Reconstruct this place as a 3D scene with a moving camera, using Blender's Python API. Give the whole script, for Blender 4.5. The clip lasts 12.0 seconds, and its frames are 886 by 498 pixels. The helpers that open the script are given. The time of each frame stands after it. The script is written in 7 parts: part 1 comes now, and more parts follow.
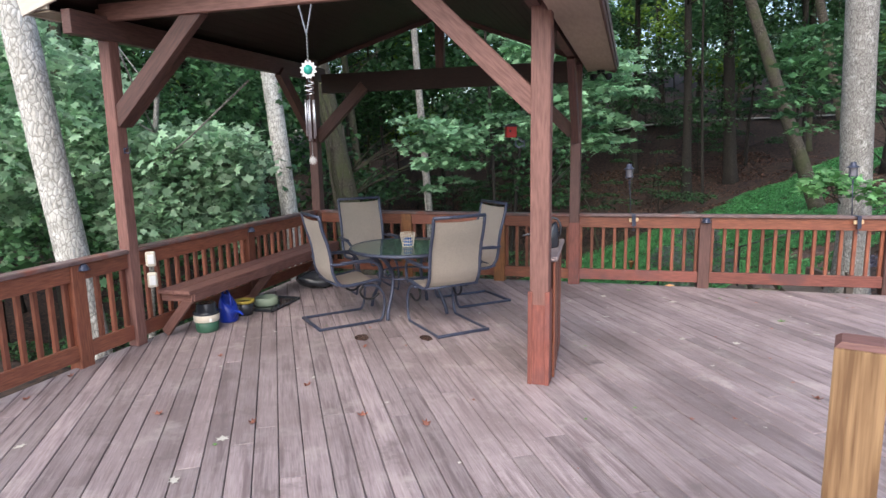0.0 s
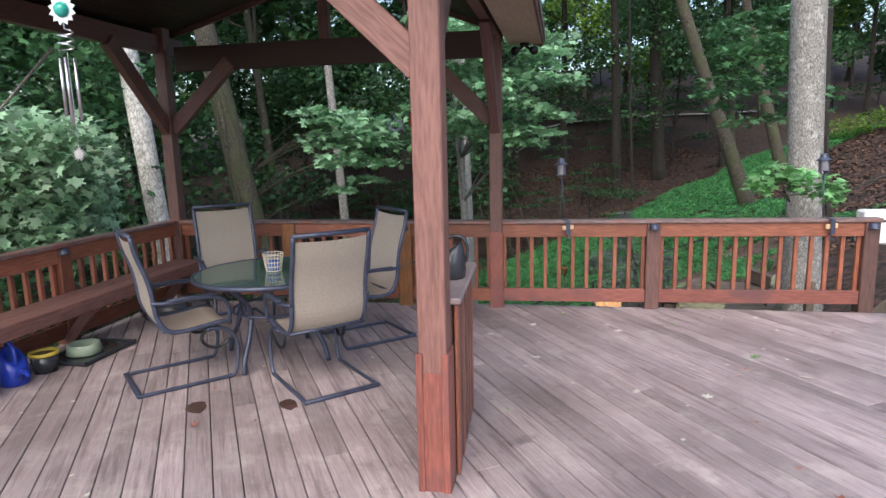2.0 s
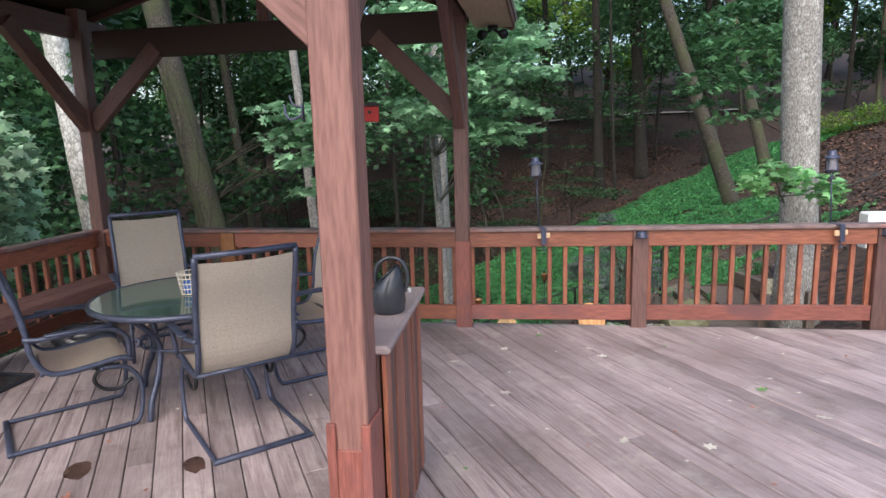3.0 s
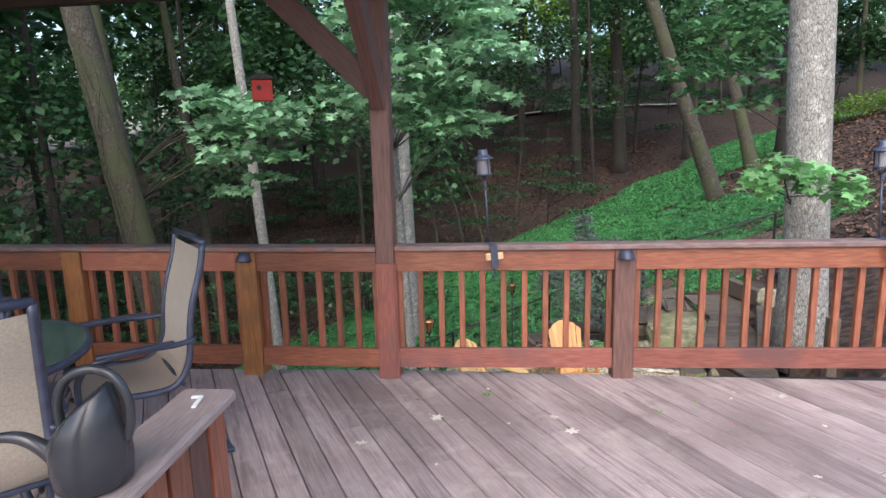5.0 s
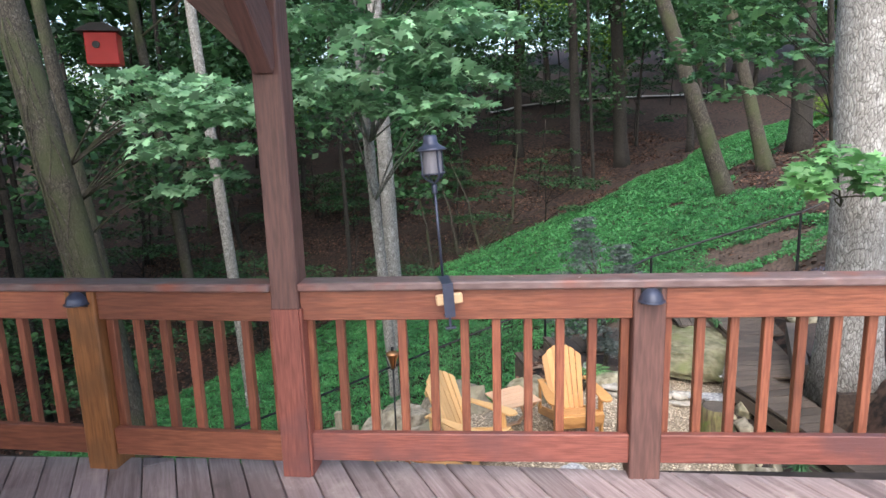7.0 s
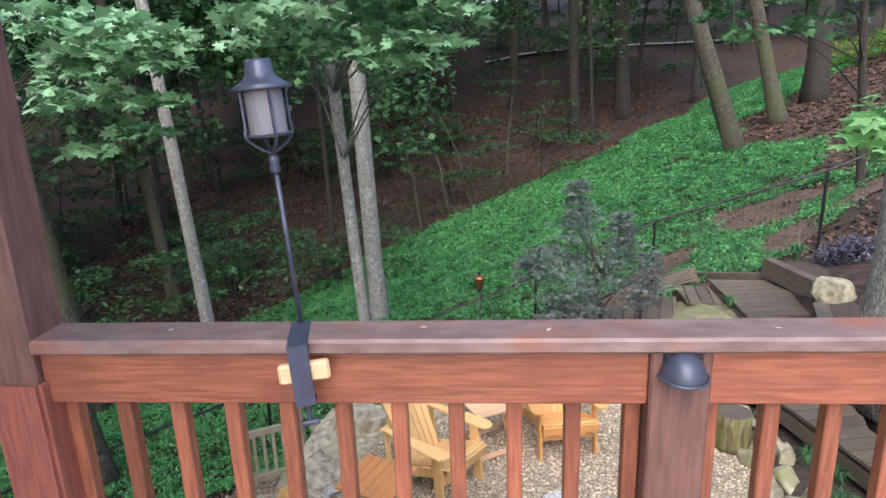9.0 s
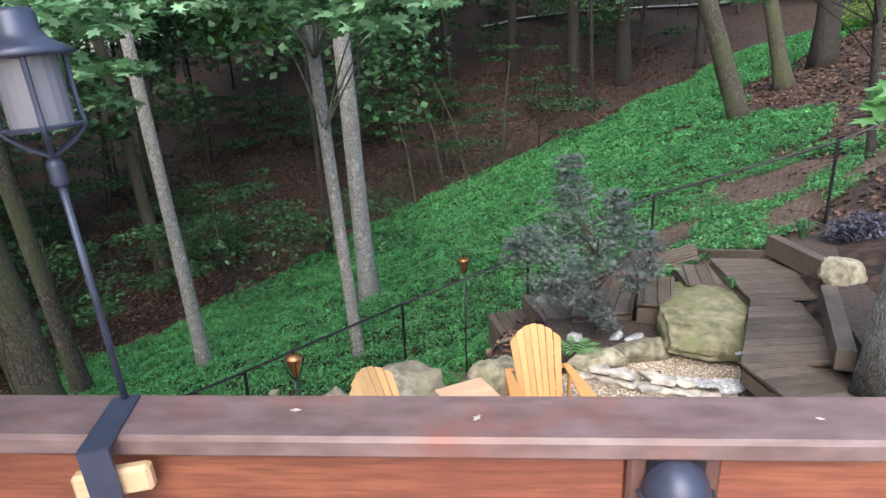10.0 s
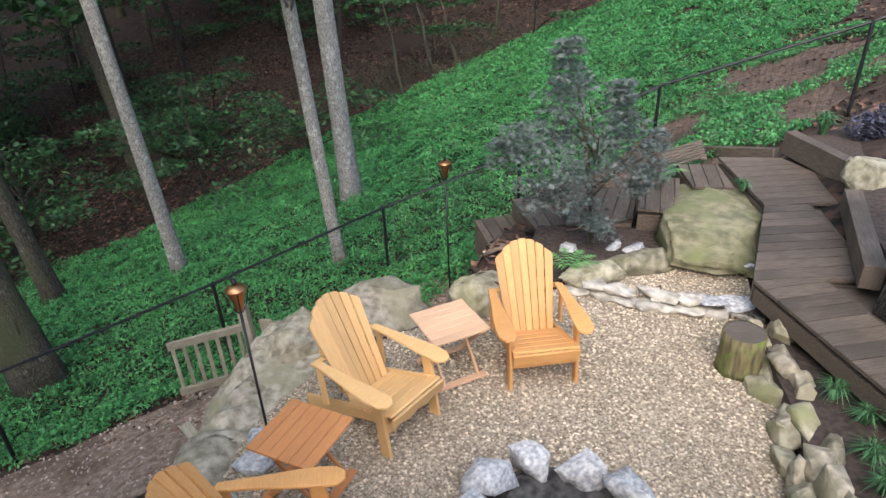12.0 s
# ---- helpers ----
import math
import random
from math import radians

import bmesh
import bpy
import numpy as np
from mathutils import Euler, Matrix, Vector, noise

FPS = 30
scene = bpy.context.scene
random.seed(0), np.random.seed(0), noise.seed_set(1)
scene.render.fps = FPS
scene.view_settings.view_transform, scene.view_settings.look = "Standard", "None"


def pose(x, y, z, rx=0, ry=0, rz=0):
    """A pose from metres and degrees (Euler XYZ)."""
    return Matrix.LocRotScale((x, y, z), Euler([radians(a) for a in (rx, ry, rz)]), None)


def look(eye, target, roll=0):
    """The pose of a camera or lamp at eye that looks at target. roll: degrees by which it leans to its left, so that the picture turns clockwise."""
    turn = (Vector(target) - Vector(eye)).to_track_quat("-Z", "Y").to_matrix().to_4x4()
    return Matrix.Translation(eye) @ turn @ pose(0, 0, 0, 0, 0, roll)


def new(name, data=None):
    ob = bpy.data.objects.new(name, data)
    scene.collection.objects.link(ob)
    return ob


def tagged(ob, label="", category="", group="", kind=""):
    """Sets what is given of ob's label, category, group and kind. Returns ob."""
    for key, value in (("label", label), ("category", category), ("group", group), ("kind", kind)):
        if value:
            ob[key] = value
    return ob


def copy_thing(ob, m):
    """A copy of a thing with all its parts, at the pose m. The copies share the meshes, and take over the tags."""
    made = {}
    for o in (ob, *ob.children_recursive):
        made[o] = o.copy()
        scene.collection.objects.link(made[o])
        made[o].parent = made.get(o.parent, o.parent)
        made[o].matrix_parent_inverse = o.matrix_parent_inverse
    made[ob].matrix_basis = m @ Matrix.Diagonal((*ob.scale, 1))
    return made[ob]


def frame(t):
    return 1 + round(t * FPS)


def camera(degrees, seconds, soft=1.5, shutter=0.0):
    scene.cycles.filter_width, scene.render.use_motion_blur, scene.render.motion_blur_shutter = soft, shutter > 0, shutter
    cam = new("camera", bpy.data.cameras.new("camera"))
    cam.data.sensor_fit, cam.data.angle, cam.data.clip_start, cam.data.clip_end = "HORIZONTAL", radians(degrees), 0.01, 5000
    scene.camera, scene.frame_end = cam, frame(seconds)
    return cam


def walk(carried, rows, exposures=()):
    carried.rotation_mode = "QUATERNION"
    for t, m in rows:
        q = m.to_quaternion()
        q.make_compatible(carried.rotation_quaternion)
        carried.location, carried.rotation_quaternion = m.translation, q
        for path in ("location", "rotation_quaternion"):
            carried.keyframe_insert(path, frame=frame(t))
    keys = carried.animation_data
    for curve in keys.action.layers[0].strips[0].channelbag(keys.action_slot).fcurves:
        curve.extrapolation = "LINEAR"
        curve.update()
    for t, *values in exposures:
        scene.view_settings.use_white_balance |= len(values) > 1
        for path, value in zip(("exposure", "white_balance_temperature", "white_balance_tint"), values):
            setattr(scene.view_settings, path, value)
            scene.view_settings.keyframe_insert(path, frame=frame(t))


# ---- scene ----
cam = camera(71.0, 12.0)
PATH = [
    (0, (1.031, -0.012, 1.802), (0.568, 1.905, 1.472), -1.0),
    (0.5, (1.003, 0.4, 1.8), (0.594, 2.33, 1.468), -1.2),
    (1, (1.03, 0.833, 1.786), (0.672, 2.772, 1.453), -1.3),
    (1.5, (1.043, 1.275, 1.755), (0.736, 3.222, 1.417), -1.2),
    (2, (1.103, 1.681, 1.719), (0.844, 3.635, 1.38), -1.3),
    (2.5, (1.17, 2.093, 1.717), (0.941, 4.051, 1.377), -1.4),
    (3, (1.226, 2.501, 1.691), (1.018, 4.461, 1.349), -1.5),
    (5, (1.5, 4.019, 1.634), (1.355, 5.98, 1.27), -1.4),
    (5.5, (1.553, 4.371, 1.621), (1.409, 6.33, 1.246), -1.5),
    (6, (1.584, 4.73, 1.594), (1.444, 6.688, 1.213), -1.5),
    (6.5, (1.646, 5.088, 1.569), (1.505, 7.047, 1.19), -1.6),
    (7, (1.707, 5.444, 1.556), (1.563, 7.402, 1.175), -1.7),
    (9, (1.959, 6.722, 1.472), (1.816, 8.647, 0.948), -2.0),
    (9.5, (2.03, 6.976, 1.456), (1.886, 8.888, 0.888), -2.1),
    (10, (2.116, 7.226, 1.46), (1.971, 9.121, 0.838), -2.2),
    (10.5, (2.162, 7.427, 1.408), (2.021, 9.3, 0.723), -2.3),
    (11, (2.167, 7.65, 1.381), (2.036, 9.492, 0.613), -2.3),
    (11.5, (2.163, 7.817, 1.349), (2.038, 9.622, 0.498), -2.3),
    (12, (2.201, 7.954, 1.315), (2.073, 9.715, 0.375), -2.5),
]
EXPOSURES = [(0.0, 1.10), (1.5, 1.14), (3.0, 1.21), (5.0, 1.43), (7.0, 1.58), (9.5, 1.70), (12.0, 1.63)]
walk(cam, [(t, look(eye, target, roll)) for t, eye, target, roll in PATH], EXPOSURES)

# ---- world and light ----
world = bpy.data.worlds.new("sky")
scene.world = world
world.use_nodes = True
wn = world.node_tree
sky = wn.nodes.new("ShaderNodeTexSky")
sky.sky_type = "NISHITA"
sky.sun_disc = False
sky.sun_elevation, sky.sun_rotation = radians(46), radians(186)
sky.air_density, sky.dust_density, sky.ozone_density = 1.0, 3.0, 1.0
wn.links.new(sky.outputs[0], wn.nodes["Background"].inputs[0])
wn.nodes["Background"].inputs[1].default_value = 0.15
sun = new("sun", bpy.data.lights.new("sun", "SUN"))
sun.data.energy, sun.data.angle, sun.data.color = 0.9, radians(80), (0.99, 0.985, 1.0)
sun.matrix_world = look((-1, -9.5, 10), (0, 0, 0))


# ---- materials ----
def mat(name, a, b, scale=8.0, stretch=(1, 1, 1), rough=0.7, bump=0.25, vary=0.25, big=1.2, stain=None, island=False,
        metal=0.0, bumpscale=None, coat=0.0, contrast=(0.35, 0.65)):
    """A material with grain between the colours a and b, slow blotches and a change from piece to piece."""
    m = bpy.data.materials.new(name)
    m.use_nodes = True
    nt = m.node_tree
    n, link = nt.nodes, nt.links.new
    bsdf = n["Principled BSDF"]
    bsdf.inputs["Roughness"].default_value = rough
    bsdf.inputs["Metallic"].default_value = metal
    bsdf.inputs["Coat Weight"].default_value = coat
    tc, mp = n.new("ShaderNodeTexCoord"), n.new("ShaderNodeMapping")
    mp.inputs["Scale"].default_value = stretch
    info = n.new("ShaderNodeNewGeometry") if island else n.new("ShaderNodeObjectInfo")
    rnd = info.outputs["Random Per Island"] if island else info.outputs["Random"]
    shift = n.new("ShaderNodeVectorMath")
    shift.operation = "ADD"
    mul = n.new("ShaderNodeMath")
    mul.operation, mul.inputs[1].default_value = "MULTIPLY", 37.0
    link(rnd, mul.inputs[0])
    link(tc.outputs["Object"], shift.inputs[0])
    if not island:
        link(mul.outputs[0], shift.inputs[1])
    link(shift.outputs[0], mp.inputs["Vector"])
    fine, slow = n.new("ShaderNodeTexNoise"), n.new("ShaderNodeTexNoise")
    fine.inputs["Scale"].default_value, fine.inputs["Detail"].default_value = scale, 6
    slow.inputs["Scale"].default_value, slow.inputs["Detail"].default_value = big, 4
    link(mp.outputs[0], fine.inputs["Vector"])
    link(shift.outputs[0], slow.inputs["Vector"])
    ramp = n.new("ShaderNodeValToRGB")
    ramp.color_ramp.elements[0].position, ramp.color_ramp.elements[1].position = contrast
    ramp.color_ramp.elements[0].color, ramp.color_ramp.elements[1].color = (*a, 1), (*b, 1)
    link(fine.outputs["Fac"], ramp.inputs["Fac"])
    col = ramp.outputs["Color"]
    if stain:
        sr = n.new("ShaderNodeValToRGB")
        sr.color_ramp.elements[0].position, sr.color_ramp.elements[1].position = 0.5, 0.68
        link(slow.outputs["Fac"], sr.inputs["Fac"])
        mx = n.new("ShaderNodeMixRGB")
        mx.inputs["Color2"].default_value = (*stain, 1)
        link(sr.outputs["Color"], mx.inputs["Fac"])
        link(col, mx.inputs["Color1"])
        col = mx.outputs["Color"]
    hsv = n.new("ShaderNodeHueSaturation")
    mr = n.new("ShaderNodeMapRange")
    mr.inputs["To Min"].default_value, mr.inputs["To Max"].default_value = 1 - vary, 1 + vary
    link(rnd, mr.inputs["Value"])
    ms = n.new("ShaderNodeMath")
    ms.operation = "MULTIPLY"
    m2 = n.new("ShaderNodeMapRange")
    m2.inputs["To Min"].default_value, m2.inputs["To Max"].default_value = 0.75, 1.25
    link(slow.outputs["Fac"], m2.inputs["Value"])
    link(mr.outputs[0], ms.inputs[0])
    link(m2.outputs[0], ms.inputs[1])
    link(ms.outputs[0], hsv.inputs["Value"])
    link(col, hsv.inputs["Color"])
    link(hsv.outputs[0], bsdf.inputs["Base Color"])
    if bump:
        bp = n.new("ShaderNodeBump")
        bp.inputs["Strength"].default_value, bp.inputs["Distance"].default_value = bump, 0.01
        src = fine
        if bumpscale:
            src = n.new("ShaderNodeTexNoise")
            src.inputs["Scale"].default_value = bumpscale
            link(mp.outputs[0], src.inputs["Vector"])
        link(src.outputs["Fac"], bp.inputs["Height"])
        link(bp.outputs[0], bsdf.inputs["Normal"])
    return m


def leaf_mat(name, a, b, through_light=0.25, vary=0.45):
    """Foliage: green that changes from leaf to leaf, a little light passing through."""
    m = mat(name, a, b, scale=3.0, rough=0.5, bump=0, vary=vary, big=0.6, island=True)
    nt = m.node_tree
    n, link = nt.nodes, nt.links.new
    bsdf = n["Principled BSDF"]
    col = bsdf.inputs["Base Color"].links[0].from_socket
    tr, mx = n.new("ShaderNodeBsdfTranslucent"), n.new("ShaderNodeMixShader")
    mx.inputs[0].default_value = through_light
    link(col, tr.inputs["Color"])
    link(bsdf.outputs[0], mx.inputs[1])
    link(tr.outputs[0], mx.inputs[2])
    link(mx.outputs[0], n["Material Output"].inputs["Surface"])
    return m


def let_through(m, share):
    """Lets part of the light pass through a thin cloth."""
    nt = m.node_tree
    n, link = nt.nodes, nt.links.new
    bsdf = n["Principled BSDF"]
    tr, mx = n.new("ShaderNodeBsdfTranslucent"), n.new("ShaderNodeMixShader")
    mx.inputs[0].default_value = share
    link(bsdf.inputs["Base Color"].links[0].from_socket, tr.inputs["Color"])
    link(bsdf.outputs[0], mx.inputs[1])
    link(tr.outputs[0], mx.inputs[2])
    link(mx.outputs[0], n["Material Output"].inputs["Surface"])


def chain(nt, kind, **values):
    """A new node with some of its inputs set."""
    node = nt.nodes.new(kind)
    for key, v in values.items():
        node.inputs[key].default_value = v
    return node


def ramp_node(nt, source, stops):
    r = nt.nodes.new("ShaderNodeValToRGB")
    while len(r.color_ramp.elements) < len(stops):
        r.color_ramp.elements.new(0.5)
    for e, (pos, col) in zip(r.color_ramp.elements, stops):
        e.position, e.color = pos, (*col, 1)
    nt.links.new(source, r.inputs["Fac"])
    return r.outputs["Color"]


def mix_in(nt, fac, a, b, blend="MIX"):
    m = nt.nodes.new("ShaderNodeMixRGB")
    m.blend_type = blend
    for sock, v in ((m.inputs["Fac"], fac), (m.inputs["Color1"], a), (m.inputs["Color2"], b)):
        if hasattr(v, "links"):
            nt.links.new(v, sock)
        else:
            sock.default_value = v if isinstance(v, float) else (*v, 1)
    return m.outputs["Color"]


def deck_mat():
    """Weathered stained decking: grain along each board, grime and scuffs that run across the boards."""
    m = bpy.data.materials.new("deck_wood")
    m.use_nodes = True
    nt = m.node_tree
    link = nt.links.new
    bsdf = nt.nodes["Principled BSDF"]
    tc, geo, info = nt.nodes.new("ShaderNodeTexCoord"), nt.nodes.new("ShaderNodeNewGeometry"), nt.nodes.new("ShaderNodeObjectInfo")
    off = nt.nodes.new("ShaderNodeVectorMath")
    off.operation = "MULTIPLY_ADD"
    off.inputs[1].default_value = (41, 41, 41)
    link(info.outputs["Random"], off.inputs[0])
    link(tc.outputs["Object"], off.inputs[2])
    grainmap = chain(nt, "ShaderNodeMapping", Scale=(1.6, 30, 30))
    link(off.outputs[0], grainmap.inputs["Vector"])
    grain = chain(nt, "ShaderNodeTexNoise", Scale=3.0, Detail=7.0, Roughness=0.65)
    link(grainmap.outputs[0], grain.inputs["Vector"])
    streakmap = chain(nt, "ShaderNodeMapping", Scale=(0.9, 11, 11))
    link(off.outputs[0], streakmap.inputs["Vector"])
    streak = chain(nt, "ShaderNodeTexNoise", Scale=1.6, Detail=4.0, Roughness=0.6)
    link(streakmap.outputs[0], streak.inputs["Vector"])
    blot = chain(nt, "ShaderNodeTexNoise", Scale=0.75, Detail=5.0, Roughness=0.6)
    scuff = chain(nt, "ShaderNodeTexNoise", Scale=2.6, Detail=6.0, Roughness=0.7)
    speck = chain(nt, "ShaderNodeTexNoise", Scale=55.0, Detail=2.0)
    for n in (blot, scuff, speck):
        link(geo.outputs["Position"], n.inputs["Vector"])
    col = ramp_node(nt, grain.outputs["Fac"], [(0.30, (0.235, 0.180, 0.178)), (0.52, (0.335, 0.270, 0.270)), (0.72, (0.43, 0.358, 0.352))])
    dark = ramp_node(nt, streak.outputs["Fac"], [(0.50, (0, 0, 0)), (0.66, (0.85, 0.85, 0.85))])
    col = mix_in(nt, dark, col, (0.15, 0.111, 0.112))
    purple = ramp_node(nt, blot.outputs["Fac"], [(0.46, (0, 0, 0)), (0.62, (0.75, 0.75, 0.75))])
    col = mix_in(nt, purple, col, (0.19, 0.145, 0.142))
    pale = ramp_node(nt, scuff.outputs["Fac"], [(0.54, (0, 0, 0)), (0.70, (0.65, 0.65, 0.65))])
    col = mix_in(nt, pale, col, (0.45, 0.39, 0.36))
    grime = ramp_node(nt, scuff.outputs["Fac"], [(0.30, (0.7, 0.7, 0.7)), (0.44, (0, 0, 0))])
    col = mix_in(nt, grime, col, (0.12, 0.095, 0.09))
    dots = ramp_node(nt, speck.outputs["Fac"], [(0.70, (0, 0, 0)), (0.76, (0.6, 0.6, 0.6))])
    col = mix_in(nt, dots, col, (0.52, 0.47, 0.43))
    val = nt.nodes.new("ShaderNodeMapRange")
    val.inputs["To Min"].default_value, val.inputs["To Max"].default_value = 0.76, 1.22
    link(info.outputs["Random"], val.inputs["Value"])
    hsv = nt.nodes.new("ShaderNodeHueSaturation")
    link(val.outputs[0], hsv.inputs["Value"])
    link(col, hsv.inputs["Color"])
    link(hsv.outputs[0], bsdf.inputs["Base Color"])
    rr = nt.nodes.new("ShaderNodeMapRange")
    rr.inputs["To Min"].default_value, rr.inputs["To Max"].default_value = 0.36, 0.66
    link(scuff.outputs["Fac"], rr.inputs["Value"])
    link(rr.outputs[0], bsdf.inputs["Roughness"])
    bp = chain(nt, "ShaderNodeBump", Strength=0.35, Distance=0.006)
    link(grain.outputs["Fac"], bp.inputs["Height"])
    link(bp.outputs[0], bsdf.inputs["Normal"])
    return m


def bark_mat(name, crack, body, pale, scale=26.0, long=0.3, patches=0.5, moss=None):
    """Bark in upright plates parted by dark cracks, with lichen patches."""
    m = bpy.data.materials.new(name)
    m.use_nodes = True
    nt = m.node_tree
    link = nt.links.new
    bsdf = nt.nodes["Principled BSDF"]
    bsdf.inputs["Roughness"].default_value = 0.95
    tc, info = nt.nodes.new("ShaderNodeTexCoord"), nt.nodes.new("ShaderNodeObjectInfo")
    off = nt.nodes.new("ShaderNodeVectorMath")
    off.operation = "MULTIPLY_ADD"
    off.inputs[1].default_value = (23, 23, 23)
    link(info.outputs["Random"], off.inputs[0])
    link(tc.outputs["Object"], off.inputs[2])
    warp = chain(nt, "ShaderNodeTexNoise", Scale=7.0, Detail=4.0)
    link(off.outputs[0], warp.inputs["Vector"])
    bent = nt.nodes.new("ShaderNodeVectorMath")
    bent.operation = "MULTIPLY_ADD"
    bent.inputs[1].default_value = (0.09, 0.09, 0.16)
    link(warp.outputs["Color"], bent.inputs[0])
    link(off.outputs[0], bent.inputs[2])
    mp = chain(nt, "ShaderNodeMapping", Scale=(1, 1, long))
    link(bent.outputs[0], mp.inputs["Vector"])
    plates = chain(nt, "ShaderNodeTexVoronoi", Scale=scale)
    plates.feature = "DISTANCE_TO_EDGE"
    fine = chain(nt, "ShaderNodeTexNoise", Scale=scale * 2.2, Detail=6.0, Roughness=0.7)
    for n in (plates, fine):
        link(mp.outputs[0], n.inputs["Vector"])
    lich = chain(nt, "ShaderNodeTexNoise", Scale=9.0, Detail=6.0, Roughness=0.7)
    slow = chain(nt, "ShaderNodeTexNoise", Scale=1.3, Detail=4.0)
    for n in (lich, slow):
        link(off.outputs[0], n.inputs["Vector"])
    col = ramp_node(nt, fine.outputs["Fac"], [(0.32, tuple(0.62 * c for c in body)), (0.55, body), (0.72, pale)])
    col = mix_in(nt, ramp_node(nt, lich.outputs["Fac"], [(0.62 - 0.2 * patches, (0, 0, 0)), (0.72 - 0.1 * patches, (0.85, 0.85, 0.85))]), col, pale)
    col = mix_in(nt, ramp_node(nt, plates.outputs["Distance"], [(0.0, (1, 1, 1)), (0.10, (0, 0, 0))]), col, crack)
    if moss:
        col = mix_in(nt, ramp_node(nt, slow.outputs["Fac"], [(0.45, (0, 0, 0)), (0.62, (0.8, 0.8, 0.8))]), col, moss)
    link(col, bsdf.inputs["Base Color"])
    deep = nt.nodes.new("ShaderNodeMath")
    deep.operation = "MULTIPLY_ADD"
    deep.inputs[1].default_value = 0.4
    link(fine.outputs["Fac"], deep.inputs[0])
    link(plates.outputs["Distance"], deep.inputs[2])
    bp = chain(nt, "ShaderNodeBump", Strength=0.9, Distance=0.02)
    link(deep.outputs[0], bp.inputs["Height"])
    link(bp.outputs[0], bsdf.inputs["Normal"])
    return m


GRAIN = (2.2, 26, 26)
DECK = deck_mat()
LEDGE = mat("pinkish_ledge_wood", (0.235, 0.182, 0.174), (0.325, 0.262, 0.252), 7, GRAIN, 0.5, 0.25, 0.13, 2.4, (0.185, 0.143, 0.15))
RED = mat("red_stained_wood", (0.16, 0.052, 0.030), (0.275, 0.097, 0.054), 4, GRAIN, 0.42, 0.25, 0.28, 3.0, (0.16, 0.05, 0.032))
REDDULL = mat("brick_red_stain", (0.165, 0.052, 0.04), (0.27, 0.09, 0.068), 4, GRAIN, 0.42, 0.25, 0.18, 3.0, (0.125, 0.052, 0.05))
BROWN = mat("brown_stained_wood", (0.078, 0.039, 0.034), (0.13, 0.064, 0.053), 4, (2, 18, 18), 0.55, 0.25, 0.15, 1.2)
CAPW = mat("weathered_cap_wood", (0.125, 0.08, 0.076), (0.20, 0.14, 0.135), 9, (1.2, 3, 3), 0.42, 0.12, 0.1, 5.0, (0.20, 0.075, 0.055))
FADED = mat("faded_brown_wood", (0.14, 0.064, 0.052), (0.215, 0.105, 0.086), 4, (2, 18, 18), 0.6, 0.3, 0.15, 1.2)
# Ceiling boards and back beam: under-roof shade put into a near-black wood colour.
SHADEW = mat("shaded_ceiling_wood", (0.02, 0.010, 0.008), (0.036, 0.017, 0.013), 4, GRAIN, 0.6, 0.2, 0.1)
RAWW = mat("raw_treated_timber", (0.15, 0.08, 0.035), (0.34, 0.21, 0.105), 3.0, (0.8, 16, 16), 0.7, 0.4, 0.1, 0.8)
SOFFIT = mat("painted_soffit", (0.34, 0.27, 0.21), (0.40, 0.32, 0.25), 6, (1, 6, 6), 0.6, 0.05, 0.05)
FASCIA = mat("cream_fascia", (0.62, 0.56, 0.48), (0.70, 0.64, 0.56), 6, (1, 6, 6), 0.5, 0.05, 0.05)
SHINGLE = mat("asphalt_shingle", (0.10, 0.09, 0.08), (0.2, 0.18, 0.16), 40, (1, 1, 1), 0.9, 0.5, 0.2)
STEEL = mat("powder_coated_metal", (0.042, 0.05, 0.082), (0.062, 0.073, 0.115), 20, (1, 1, 1), 0.38, 0.05, 0.05, metal=0.3)
BLACK = mat("black_metal", (0.012, 0.013, 0.015), (0.022, 0.024, 0.028), 20, (1, 1, 1), 0.4, 0.05, 0.05, metal=0.4)
SLING = mat("woven_sling_fabric", (0.50, 0.43, 0.355), (0.61, 0.535, 0.45), 90, (1, 6, 1), 0.8, 0.25, 0.05)
let_through(SLING, 0.5)
GOLDEN = mat("golden_brown_stain", (0.17, 0.066, 0.022), (0.29, 0.12, 0.042), 4, GRAIN, 0.42, 0.25, 0.2, 3.0, (0.13, 0.06, 0.025))
CEDAR = mat("oiled_cedar", (0.57, 0.285, 0.10), (0.66, 0.35, 0.13), 6, GRAIN, 0.5, 0.15, 0.14)
CEDAR_RED = mat("red_cedar", (0.48, 0.20, 0.075), (0.57, 0.25, 0.095), 6, GRAIN, 0.5, 0.15, 0.14)
PINE = mat("pale_pine", (0.60, 0.41, 0.24), (0.68, 0.47, 0.28), 6, GRAIN, 0.5, 0.15, 0.1)
PINE_GOLD = mat("golden_cedar", (0.60, 0.37, 0.16), (0.68, 0.43, 0.195), 6, GRAIN, 0.5, 0.15, 0.12)
PALE_CEDAR = mat("pale_pink_cedar", (0.60, 0.38, 0.24), (0.68, 0.44, 0.28), 6, GRAIN, 0.5, 0.15, 0.1)
OLDW = mat("grey_old_timber", (0.085, 0.065, 0.05), (0.16, 0.125, 0.1), 4, GRAIN, 0.75, 0.35, 0.22, 1.2, (0.06, 0.05, 0.04))
SILVERW = mat("silvered_wood", (0.24, 0.21, 0.15), (0.38, 0.34, 0.26), 4, GRAIN, 0.75, 0.3, 0.15)
